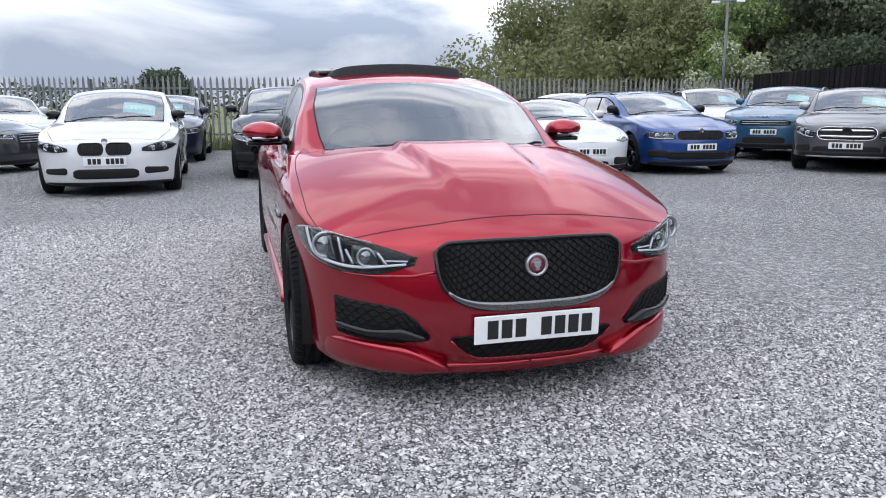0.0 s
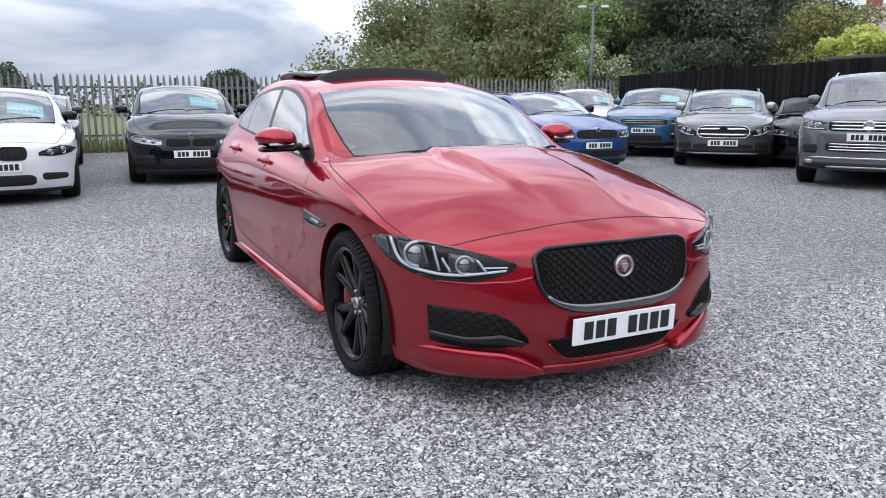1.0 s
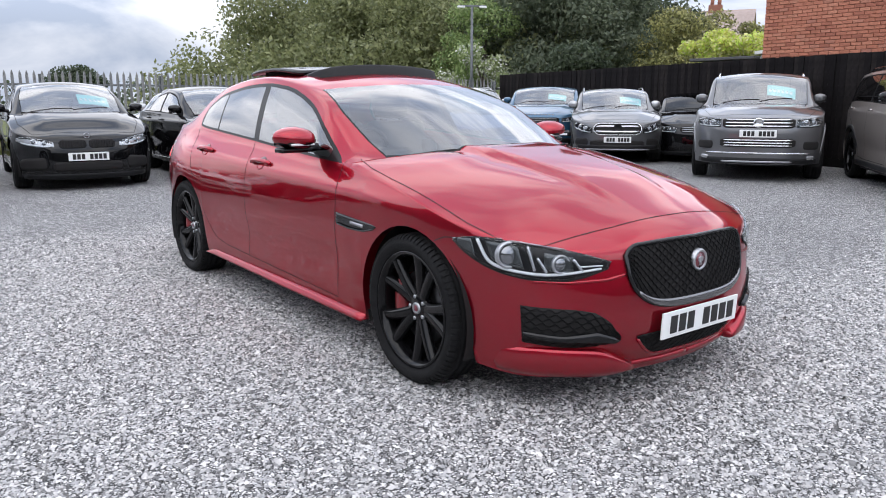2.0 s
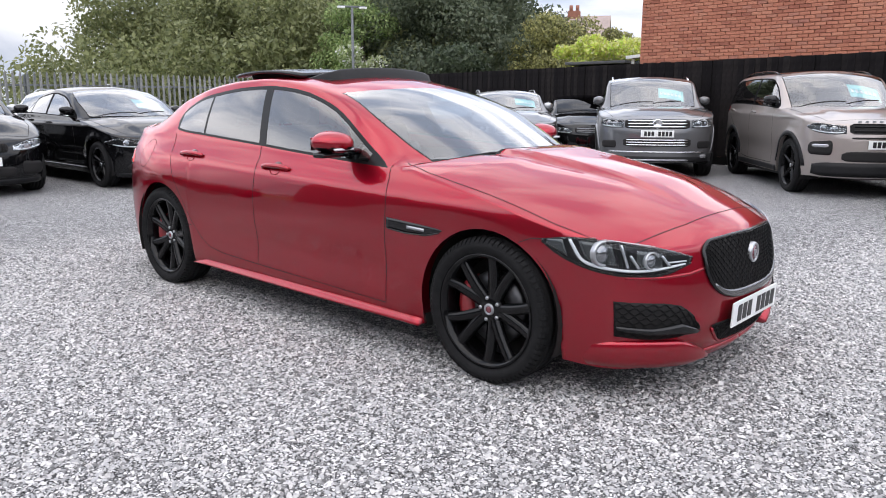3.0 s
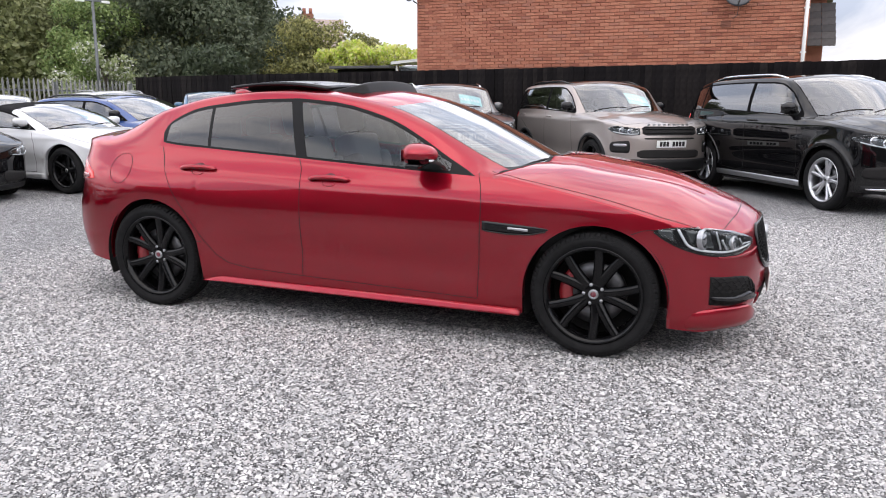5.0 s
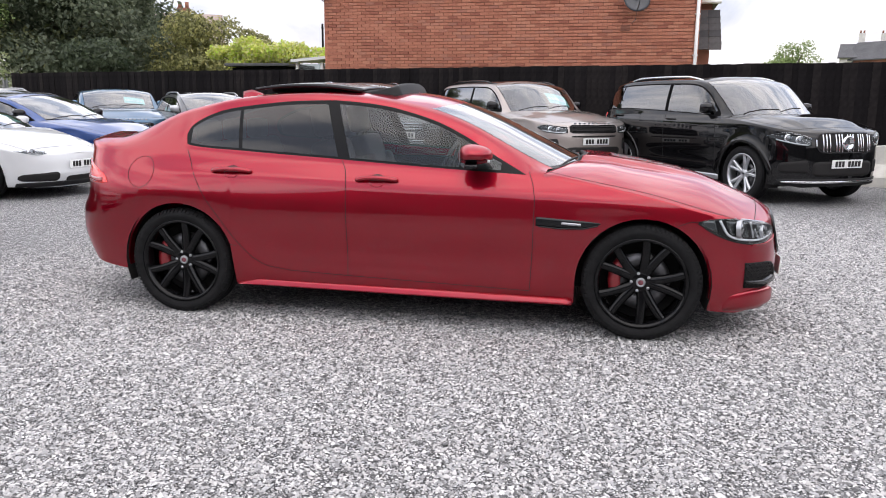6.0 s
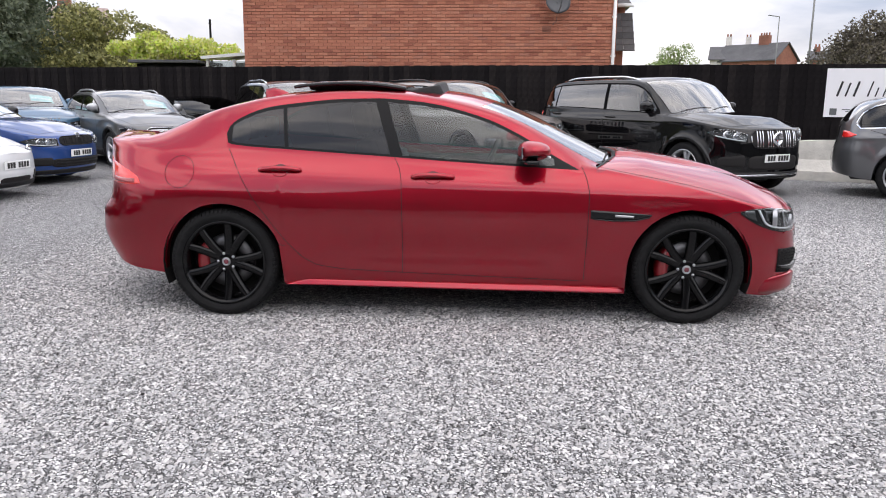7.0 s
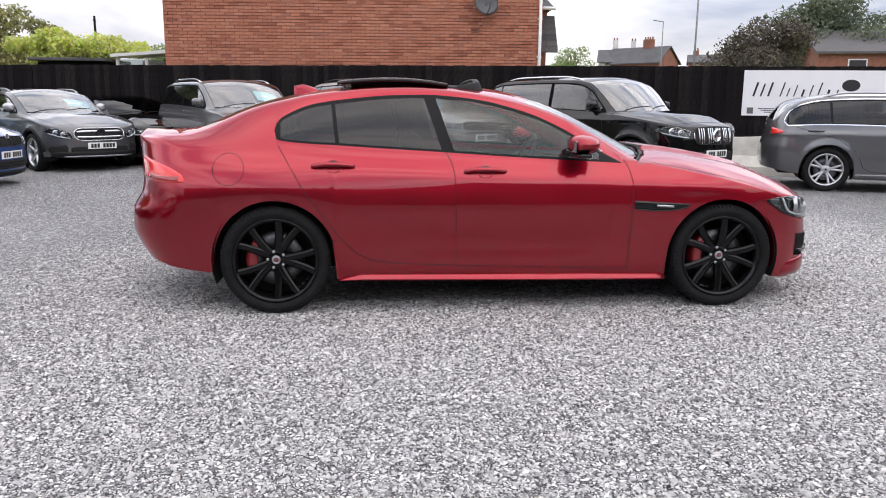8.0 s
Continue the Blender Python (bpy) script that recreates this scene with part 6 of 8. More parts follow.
# ---- houses further off ----
def far_house(place, w, d, eave, ridge, wall, chims, label, windows=2, tiles=None):
    h = thing("far_house", label, "house", place)
    V = [(0, 0, 0), (w, 0, 0), (w, d, 0), (0, d, 0), (0, 0, eave), (w, 0, eave), (w, d, eave), (0, d, eave), (0, d / 2, ridge), (w, d / 2, ridge)]
    part("wall", mesh_of("wall", V, [(0, 1, 5, 4), (2, 3, 7, 6), (1, 2, 6, 9, 5), (3, 0, 4, 8, 7)], wall, False), h)
    R = [(-0.25, -0.35, eave - 0.15), (w + 0.25, -0.35, eave - 0.15), (w + 0.25, d / 2, ridge + 0.05), (-0.25, d / 2, ridge + 0.05), (w + 0.25, d + 0.35, eave - 0.15), (-0.25, d + 0.35, eave - 0.15)]
    R += [(x, y, z + 0.14) for x, y, z in R]
    rf = part("roof", mesh_of("roof", R, [(6, 7, 8, 9), (9, 8, 10, 11), (0, 1, 7, 6), (5, 4, 10, 11), (1, 2, 8, 7), (2, 4, 10, 8), (0, 3, 9, 6), (3, 5, 11, 9), (1, 0, 3, 2), (2, 3, 5, 4)], tiles or M_SLATE, False), h)
    for cx, ma, top in chims:
        part("chimney", box_mesh("chimney", 0.75, 0.6, top - eave, ma, 0.02, cx=cx, cy=d / 2, cz=(top + eave) / 2), rf)
    for k in range(windows):
        x = w * (k + 0.6) / (windows + 0.2)
        win = part("window", box_mesh("window", 1.1, 0.08, 1.1, M_UPVC, 0.01, cx=x, cy=-0.02, cz=eave - 1.0), h)
        part("pane", box_mesh("pane", 0.95, 0.03, 0.95, M_GLASS_DARK, cx=x, cy=-0.06, cz=eave - 1.0), win)
    for cx, ma, top in chims:
        for dx in (-0.2, 0.2):
            part("chimney_pot", mesh_of("chimney_pot", *tube([(cx + dx, d / 2, top), (cx + dx, d / 2, top + 0.35)], 0.11, 8), M_FARBRICK), h)
    return h


far_house(pose(103.2, -31.9, 0, 0, 0, -109), 7.0, 7, 7.2, 8.9, M_RENDER, [(2.2, M_RENDER, 10.4), (4.75, M_RENDER, 10.3)], "pale rendered house with white chimneys, far off")
far_house(pose(99.7, -42.3, 0, 0, 0, 38), 9, 5.2, 6.9, 9.0, M_FARBRICK, [(2.9, M_FARBRICK, 10.2), (3.64, M_FARBRICK, 10.2)], "brick house with a slate roof and gable, far off", windows=1)
far_house(pose(97.5, -42.9, 0, 0, 0, -112), 5.4, 6, 7.0, 8.0, M_FARBRICK, [(0.9, M_FARBRICK, 8.7)], "low brick house with a slate roof, far off")
far_house(pose(40.5, -27.0, 0, 0, 0, -108), 12.0, 8, 4.6, 6.0, M_FARBRICK, [], "brick house with a dark slate roof, far off", windows=3, tiles=M_TILE)
far_house(pose(34.5, 23.8, 0, 0, 0, -62), 4.2, 7, 4.2, 6.25, M_RENDER, [(2.2, M_FARBRICK, 6.75)], "pale house with a brick chimney behind the trees", tiles=M_PALETILE)


def pole_thing(name, label, category, x, y, h, r0, r1, material, arms=()):
    p = thing(name, label, category, pose(x, y, 0))
    part("pole", mesh_of("pole", *tube([(0, 0, 0), (0, 0, h * 0.5), (0, 0, h)], [r0, (r0 + r1) / 2, r1], 10), material), p)
    for nm, a, b, r in arms:
        part(nm, mesh_of(nm, *tube([a, b], r, 8), material), p)
    return p


fl = pole_thing("floodlight_pole", "tall grey steel pole with a lamp crossbar behind the fence", "lamp post", 14.67, 17.13, 4.40, 0.055, 0.045, M_GALV_D)
part("crossbar", box_mesh("crossbar", 0.98, 0.07, 0.06, M_GALV_D, 0.008, cz=4.43), fl, "", pose(0, 0, 0, 0, 0, -30))
for sx in (-0.38, 0.38):
    lamp = part("lamp_head", box_mesh("lamp_head", 0.26, 0.14, 0.07, M_UPVC, 0.015, cx=sx, cz=4.40), fl, "white lamp head", pose(0, 0, 0, 0, 0, -30))
pole_thing("telegraph_pole", "slim wooden telegraph pole, far off", "pole", 70.2, 26.1, 8.9, 0.13, 0.10, M_RAIL_WOOD, [("step", (-0.35, 0, 8.5), (0.35, 0, 8.5), 0.05)])
pole_thing("flag_pole", "tall slim pale steel pole, far off", "pole", 51.85, -23.9, 11.0, 0.085, 0.06, M_GALV)
pole_thing("street_lamp", "grey street lamp with a short arm, far off", "street lamp", 75.2, -30.3, 9.9, 0.07, 0.045, M_GALV, [("lamp_arm", (0, 0, 9.9), (-0.3, 1.2, 10.0), 0.05)])

# ---- sign and concrete blocks by the boarded fence ----
def build_sign():
    a = Vector(FE_A)
    u = (Vector(FE_B) - a).normalized()
    s0 = (Vector((9.33, -6.62)) - a).dot(u)
    sg = thing("sign_board", "long white sign board with dark marks on the black fence", "sign", fe_m @ pose(s0, -0.035, 0))
    L_, z0, z1 = 3.6, 1.09, 1.98
    part("board_face", box_mesh("board_face", L_, 0.012, z1 - z0, M_SIGN, 0.003, cx=L_ / 2, cz=(z0 + z1) / 2), sg)
    # the name as plain slanting bars, one a letter
    for x, w, hgt in ((0.20, 0.05, 0.22), (0.31, 0.04, 0.20), (0.42, 0.05, 0.22), (0.60, 0.035, 0.22), (0.70, 0.03, 0.13), (0.80, 0.03, 0.18), (0.92, 0.05, 0.11), (1.03, 0.03, 0.18), (1.15, 0.035, 0.22), (1.29, 0.06, 0.11), (1.42, 0.035, 0.11)):
        part("word_bar", box_mesh("word_bar", w * 0.75, 0.004, hgt * 1.3, M_INK, 0.001, cz=hgt * 0.65), sg, "", pose(0.2 + 1.28 * (x - 0.2), -0.009, 1.47, 0, 16, 0))
    v, f = lathe([(0.0, 0.003), (0.9, 0.003), (1.0, 0.0)], 24)
    part("emblem", mesh_of("emblem", [(p[0] * 0.17, -0.007 - p[1], p[2] * 0.115) for p in v], f, M_INK, False), sg, "plain dark emblem shape", pose(2.03, 0, 1.69))
    for k in range(3):
        part("small_print_bar", box_mesh("small_print_bar", 0.62 - 0.12 * k, 0.004, 0.018, M_GALV_D, 0.0, cx=0.62, cy=-0.009, cz=1.23 - 0.035 * k), sg)
    part("small_mark", box_mesh("small_mark", 0.12, 0.004, 0.12, M_GALV_D, 0.0, cx=0.16, cy=-0.009, cz=1.19), sg)


build_sign()


def concrete_block(label, m, ln):
    bm = bmesh.new()
    prof = [(-0.30, 0.0), (-0.30, 0.16), (-0.14, 0.36), (-0.10, 0.72), (0.10, 0.72), (0.14, 0.36), (0.30, 0.16), (0.30, 0.0)]
    rng = random.Random(int(ln * 100))
    rings = []
    for i in range(13):
        u = i / 12
        k = 0.93 if i in (0, 12) else 1
        rings.append([bm.verts.new((u * ln, y * k + rng.uniform(-0.006, 0.006), z * (0.985 if i in (0, 12) else 1) + rng.uniform(-0.006, 0.006) * (z > 0) - 0.10 * (1 - u) ** 4 * (z > 0.5))) for y, z in prof])
    for a, b in zip(rings, rings[1:]):
        for k in range(8):
            bm.faces.new((a[k], a[(k + 1) % 8], b[(k + 1) % 8], b[k]))
    bm.faces.new(rings[0][::-1])
    bm.faces.new(rings[-1])
    ob = thing("concrete_block", label, "barrier", m, "concrete barrier", from_bm("concrete_block", bm, M_CONC, False))
    return ob


u_f = math.degrees(math.atan2(FE_B[1] - FE_A[1], FE_B[0] - FE_A[0]))
concrete_block("cream painted concrete barrier block, chipped and stained", pose(8.75, -5.55, 0, 0, 0, u_f - 8), 2.2)
concrete_block("cream painted concrete barrier block beside the fence", pose(8.05, -7.85, 0, 0, 0, u_f - 2), 2.4)

# ---- unseen plain walls added behind the camera: close the yard, darken the car's reflections ----
def closing_wall(name, a, b, h):
    m, ln = frame_between(a, b)
    ob = tagged(new(name, box_mesh(name, ln, 0.25, h, M_GREYWALL, 0.01, cx=ln / 2, cz=h / 2)), "plain dark wall that closes the yard", "wall", kind="structure")
    ob.matrix_basis = m


closing_wall("added_wall_south", (7.5, -14.6), (-18, -15.5), 2.7)
closing_wall("added_wall_west", (-18, -15.4), (-17, 21.0), 5.2)

# ---- trees and bushes ----
M_BARK = mat("grey_brown_bark", (0.09, 0.075, 0.06), rough=0.95, noise_scale=9, var=0.35, bump=0.6, bump_scale=12)
LEAF = {
    "dark": island_material("dark_leaves", [(0.0, (0.040, 0.059, 0.036)), (0.5, (0.067, 0.090, 0.052)), (1.0, (0.101, 0.129, 0.075))], 0.6, "island", 3, 0.2, thin=0.42),
    "mid": island_material("grey_green_leaves", [(0.0, (0.077, 0.099, 0.064)), (0.5, (0.122, 0.152, 0.094)), (1.0, (0.179, 0.206, 0.129))], 0.6, "island", 3, 0.2, thin=0.42),
    "olive": island_material("olive_leaves", [(0.0, (0.127, 0.149, 0.066)), (0.5, (0.190, 0.211, 0.091)), (1.0, (0.275, 0.288, 0.134))], 0.6, "island", 3, 0.2, thin=0.42),
    "light": island_material("light_green_leaves", [(0.0, (0.13, 0.20, 0.07)), (0.5, (0.21, 0.30, 0.10)), (1.0, (0.34, 0.40, 0.17))], 0.6, "island", 3, 0.2, thin=0.35),
    "lime": island_material("lime_leaves", [(0.0, (0.450, 0.650, 0.084)), (0.5, (0.650, 0.650, 0.169)), (1.0, (0.650, 0.650, 0.393))], 0.55, "island", 3, 0.2, thin=0.35),
    "pale": island_material("pale_blossom_leaves", [(0.0, (0.197, 0.252, 0.112)), (0.6, (0.393, 0.450, 0.224)), (0.85, (0.650, 0.650, 0.618)), (1.0, (0.650, 0.650, 0.650))], 0.6, "island", 3, 0.2, thin=0.35),
    "brown": island_material("olive_brown_leaves", [(0.0, (0.099, 0.101, 0.046)), (0.5, (0.239, 0.247, 0.089)), (1.0, (0.450, 0.421, 0.169))], 0.6, "island", 3, 0.2, thin=0.35),
    "purple": island_material("dull_purple_leaves", [(0.0, (0.045, 0.038, 0.032)), (0.5, (0.095, 0.082, 0.062)), (1.0, (0.175, 0.155, 0.105))], 0.6, "island", 3, 0.2, thin=0.35),
}


def leaf_cloud(rng, centres, radii, n_each, size, flat=0.75):
    V, F = [], []
    for c, r in zip(centres, radii):
        n = int(n_each * (r / np.mean(radii)) ** 2)
        d = rng.normal(size=(n, 3))
        d /= np.linalg.norm(d, axis=1, keepdims=True)
        rad = r * rng.uniform(0.35, 1.0, n) ** 0.45 * rng.uniform(0.85, 1.2, n)
        p = c + d * rad[:, None] * np.array([1, 1, flat])
        t = rng.normal(size=(n, 3))
        t /= np.linalg.norm(t, axis=1, keepdims=True)
        b = np.cross(t, d + 0.5 * rng.normal(size=(n, 3)))
        b /= np.linalg.norm(b, axis=1, keepdims=True) + 1e-9
        s = size * rng.uniform(0.55, 1.35, n)[:, None]
        o = len(V)
        quad = np.stack([p - t * s * 0.5, p + b * s * 0.28, p + t * s * 0.5, p - b * s * 0.28], 1).reshape(-1, 3)
        V += [tuple(q) for q in quad]
        F += [(o + 4 * i, o + 4 * i + 1, o + 4 * i + 2, o + 4 * i + 3) for i in range(n)]
    return V, F


def tree(label, x, y, h, r, leaf, seed, clumps=26, leaves=230, size=0.26, low=0.18, stretch=(1, 1), category="tree", name="tree"):
    rng = np.random.default_rng(seed)
    t = thing(name, label, category, pose(x, y, 0))
    mid, half = h * (0.5 + low / 2), h * (0.5 - low / 2)
    cs, rs = [], []
    for i in range(clumps):
        d = rng.normal(size=3)
        d /= np.linalg.norm(d)
        k = rng.uniform(0.45, 0.92)
        wid = 1 - 0.35 * max(0, d[2])
        c = np.array([d[0] * r * k * wid * stretch[0], d[1] * r * k * wid * stretch[1], mid + d[2] * half * k])
        cs.append(c)
        rs.append(r * rng.uniform(0.22, 0.42))
    tr = 0.035 * h
    pts = [(0, 0, 0), (rng.normal(0, 0.05) * r * 0.3, rng.normal(0, 0.05) * r * 0.3, h * 0.25), (rng.normal(0, 0.1) * r * 0.3, rng.normal(0, 0.1) * r * 0.3, h * 0.55), (rng.normal(0, 0.15) * r * 0.3, 0, h * 0.86)]
    trunk = part("trunk", mesh_of("trunk", *tube(pts, [tr, tr * 0.75, tr * 0.45, tr * 0.12], 9), M_BARK), t)
    for i in range(0, clumps, max(1, clumps // 9)):
        z0 = min(max(cs[i][2] * 0.55, h * 0.15), h * 0.7)
        a = Vector((0, 0, z0))
        b = Vector(cs[i])
        m_ = a.lerp(b, 0.5) + Vector((0, 0, 0.06 * h))
        part("limb", mesh_of("limb", *tube([a, m_, b], [tr * 0.35, tr * 0.22, tr * 0.06], 6), M_BARK), trunk)
    part("crown", mesh_of("crown", *leaf_cloud(rng, cs, rs, leaves, size), LEAF[leaf], False), t)
    return t


TREES = [
    ("tall airy tree with small olive leaves", 17.6, 38.0, 13.5, 4.4, "olive", 1, 34, 260, 0.30),
    ("tall dense olive green tree", 22.5, 37.0, 15, 5.4, "olive", 2, 34, 260, 0.34),
    ("broad olive tree behind the steel fence", 18.2, 30.0, 12, 4.4, "olive", 3, 34, 280, 0.28),
    ("tall dark tree in the row behind the fence", 23.5, 29.0, 15, 5.2, "dark", 4, 34, 260, 0.30),
    ("olive green tree with hanging branches", 18.6, 23.5, 10.5, 3.7, "olive", 5, 32, 300, 0.24),
    ("tall dark green tree, dense", 23.0, 22.5, 14, 4.6, "dark", 6, 34, 300, 0.26),
    ("dark green tree close behind the black fence", 20.0, 18.2, 11, 3.4, "mid", 7, 34, 330, 0.22),
    ("dark dense tree, tall", 25.6, 20.6, 13, 4.0, "mid", 8, 34, 300, 0.26),
    ("dark green tree at the end of the row", 21.0, 16.8, 9.0, 2.1, "mid", 9, 30, 330, 0.20),
    ("olive brown spreading tree by the shed", 22.4, 13.7, 5.3, 2.2, "brown", 10, 26, 330, 0.17),
    ("olive brown low tree by the shed", 25.8, 12.9, 4.5, 1.5, "brown", 11, 20, 300, 0.17),
    ("light green young tree behind the fence corner", 17.3, 19.6, 5.0, 2.0, "light", 12, 22, 330, 0.16),
    ("dull purple leaved tree beyond the fence", 28.0, -17.2, 5.5, 2.5, "purple", 13, 26, 330, 0.18),
    ("green tree behind the far houses", 46.0, -31.5, 9.0, 5.0, "mid", 14, 44, 520, 0.34),
    ("round green bush tree beyond the fence", 52.8, -14.6, 5.7, 2.4, "light", 15, 20, 280, 0.22),
    ("round green tree, far off", 43.5, 13.2, 4.9, 1.6, "light", 16, 18, 260, 0.22),
    ("round dark tree far across the field", -5.8, 65.0, 4.1, 3.4, "dark", 17, 20, 240, 0.36),
    ("round dark tree far across the field", 12.5, 66.0, 3.9, 3.0, "dark", 18, 20, 240, 0.36),
    ("dark tree deep in the row", 29.0, 24.0, 14, 5.0, "dark", 19, 26, 240, 0.34),
    ("dark tree deep in the row", 28.5, 33.0, 15, 5.5, "dark", 20, 26, 240, 0.36),
]
for lab, x, y, h, r, leaf, seed, cl, lv, sz in TREES:
    tree(lab, x, y, h if h < 10 else 4.2 + 0.27 * h, r, leaf, seed, int(cl * 1.35), int(lv * (1.0 if y > 30 and x > 25 or x > 40 else 2.1)), sz * 0.76, low=0.04)
tree("bright lime green climbing shrub over the shed", 19.4, 9.7, 3.25, 0.95, "lime", 31, 40, 330, 0.12, 0.74, (0.9, 2.3), "shrub", "shrub")
tree("pale blossoming shrub at the foot of the lamp pole", 16.0, 18.0, 3.3, 1.7, "pale", 32, 22, 330, 0.13, 0.05, (1.2, 1.0), "shrub", "shrub")
tree("dark low shrub behind the black fence", 18.0, 15.2, 3.4, 1.7, "dark", 33, 20, 300, 0.16, 0.02, (1.0, 1.3), "shrub", "shrub")


def far_hedge(n, seed):
    """The far line of hedges across the field."""
    rng = np.random.default_rng(seed)
    cs, rs = [], []
    for i in range(n):
        u = i / (n - 1)
        cs.append(np.array([-75 + 110 * u, 72 + rng.uniform(-3, 3) - 16 * abs(u - 0.4), rng.uniform(0.7, 1.7)]))
        rs.append(rng.uniform(1.2, 2.3))
    return leaf_cloud(rng, cs, rs, 150, 0.42, 0.9)


def undergrowth(seed):
    """Scrub that fills the space under the trees behind the fences."""
    rng = np.random.default_rng(seed)
    cs, rs = [], []
    for i in range(90):
        u = rng.uniform()
        cs.append(np.array([8.5 + 11.5 * u + rng.uniform(-1, 1), 31 - 9.5 * u + rng.uniform(-1.5, 3.5) - 4.5 * u * u, rng.uniform(0.4, 3.6)]))
        rs.append(rng.uniform(0.8, 1.6))
    return leaf_cloud(rng, cs, rs, 190, 0.24, 0.9)


tagged(new("undergrowth", mesh_of("undergrowth", *undergrowth(41), LEAF["olive"], False)), "dense green scrub under the trees behind the fence", "scrub", kind="stuff")
tagged(new("far_hedge", mesh_of("far_hedge", *far_hedge(64, 40), LEAF["dark"], False)), "dark hedges and scrub far across the field", "hedge", kind="stuff")

# ---- the other cars in the yard ----
def glasshouse(S, H, zcowl, bf, br, xw, xrf, xrr, xbr, deck, mid, rearq, end, tall):
    """Curves of roof, rails, side windows and screens of a car from its main sizes."""
    xs, xh, xm, zb = xw - 0.22, xrf - 0.06, (xrf + xrr) / 2, pchip(S["zb"])
    rail_z = [(S["xr"], deck - 0.012), (xbr, br + 0.035), (xrr, H - 0.115), (xrr + 0.35, H - 0.072), (xm, H - 0.055), (xh - 0.30, H - 0.068), (xh, H - 0.115), ((xs + xh) / 2, (bf + 0.04 + H - 0.115) / 2 + 0.025), (xs, bf + 0.040), (xs + 0.04, bf + 0.015)]
    if not tall:
        rail_z.insert(2, ((xbr + xrr) / 2, (br + 0.035 + H - 0.115) / 2 + 0.035))
    rail = pchip(rail_z)
    rw = S["W"] * (0.76 if tall else 0.70)
    tip = xs - 0.03
    xq = [end - 0.03 + (tip - end + 0.03) * i / 14 for i in range(15)]
    low = [(x, zb(x) + 0.014) for x in xq]
    up = [(x, max(z + 0.001, rail(x) - 0.052)) for x, z in low]
    low[0] = up[0] = (xq[0], low[0][1] + 0.4 * (up[0][1] - low[0][1]))
    e0 = end + (0.02 if tall else 0.05)
    low.insert(1, (e0, zb(e0) + 0.016))
    up.insert(1, (e0, zb(e0) + 0.016 + (0.93 if tall else 0.80) * (rail(e0) - 0.052 - zb(e0) - 0.016)))
    low, up = [q for i, q in enumerate(low) if i < 2 or q[0] > e0 + 0.03], [q for i, q in enumerate(up) if i < 2 or q[0] > e0 + 0.03]
    G = dict(
        x0=xq[0] - 0.0005, x1=tip + 0.0005, bonnet_rear=xs + 0.015, front=xs + 0.03, ws=(xh, xs + 0.03), bl=(xbr + 0.03, xrr - 0.03), tail=(xbr + 0.02, 0.10 if tall else 0.25), low=low, up=up, rail_z=rail_z,
        rail_y=[(S["xr"], rw * 0.90), (xbr, rw * (0.98 if tall else 0.95)), (xrr, rw * 0.99), (xm, rw), (xh, rw + 0.03), ((xs + xh) / 2, (rw + S["W"] * 0.885) / 2 + 0.01), (xs + 0.03, S["W"] * 0.885)],
        mid_z=[(S["xr"], deck), (xbr - 0.06, max(deck, br) + 0.03), (xrr - 0.03, H - 0.07), (xrr + 0.30, H - 0.022), (xm, H), (xh - 0.10, H - 0.014), (xrf + 0.04, H - 0.058), ((xrf + xw) / 2 + 0.03, (H - 0.05 + zcowl) / 2 + 0.012), (xw, zcowl - 0.025), (xw + 0.06, zcowl - 0.055)],
        bend=[(S["xr"], 0.0), (xbr, -0.06), (xrr, -0.03), (xm, 0.0), (xh - 0.3, 0.03), (xh, 0.10), (xs, 0.22), (xs + 0.4, 0.14), (S["xf"] - 0.4, 0.03), (S["xf"] - 0.2, 0.0)],
        lean=[(end, 0.0), (mid, 0.16), (xs - 0.3, 0.0), (xs + 0.1, 0.0)], full=[(xs, 4.5), (xs + 0.4, 3.0), (S["xf"] - 0.4, 2.3), (S["xf"], 2.3)],
        panes=((tip - 0.12, "trim"), (mid + 0.04, "gF"), (mid - 0.04, "trim"), (rearq, "gR"), (rearq - 0.035, "trim"), (e0, "gQ"), (-9, "trim")))
    keys = [xs + 0.03, xs + 0.015, xs, tip, tip - 0.12, xh, mid + 0.04, mid - 0.04, rearq, rearq - 0.035, e0, xq[0], xbr, xbr + 0.03, xrr, xrr - 0.03]
    more = [xbr + (xs - xbr) * i / 40 for i in range(1, 40)] + [xbr + (xrr - xbr) * i / 7 for i in range(1, 7)]
    return G, tuple(keys + [x for x in more if min(abs(x - k) for k in keys) > 0.02])


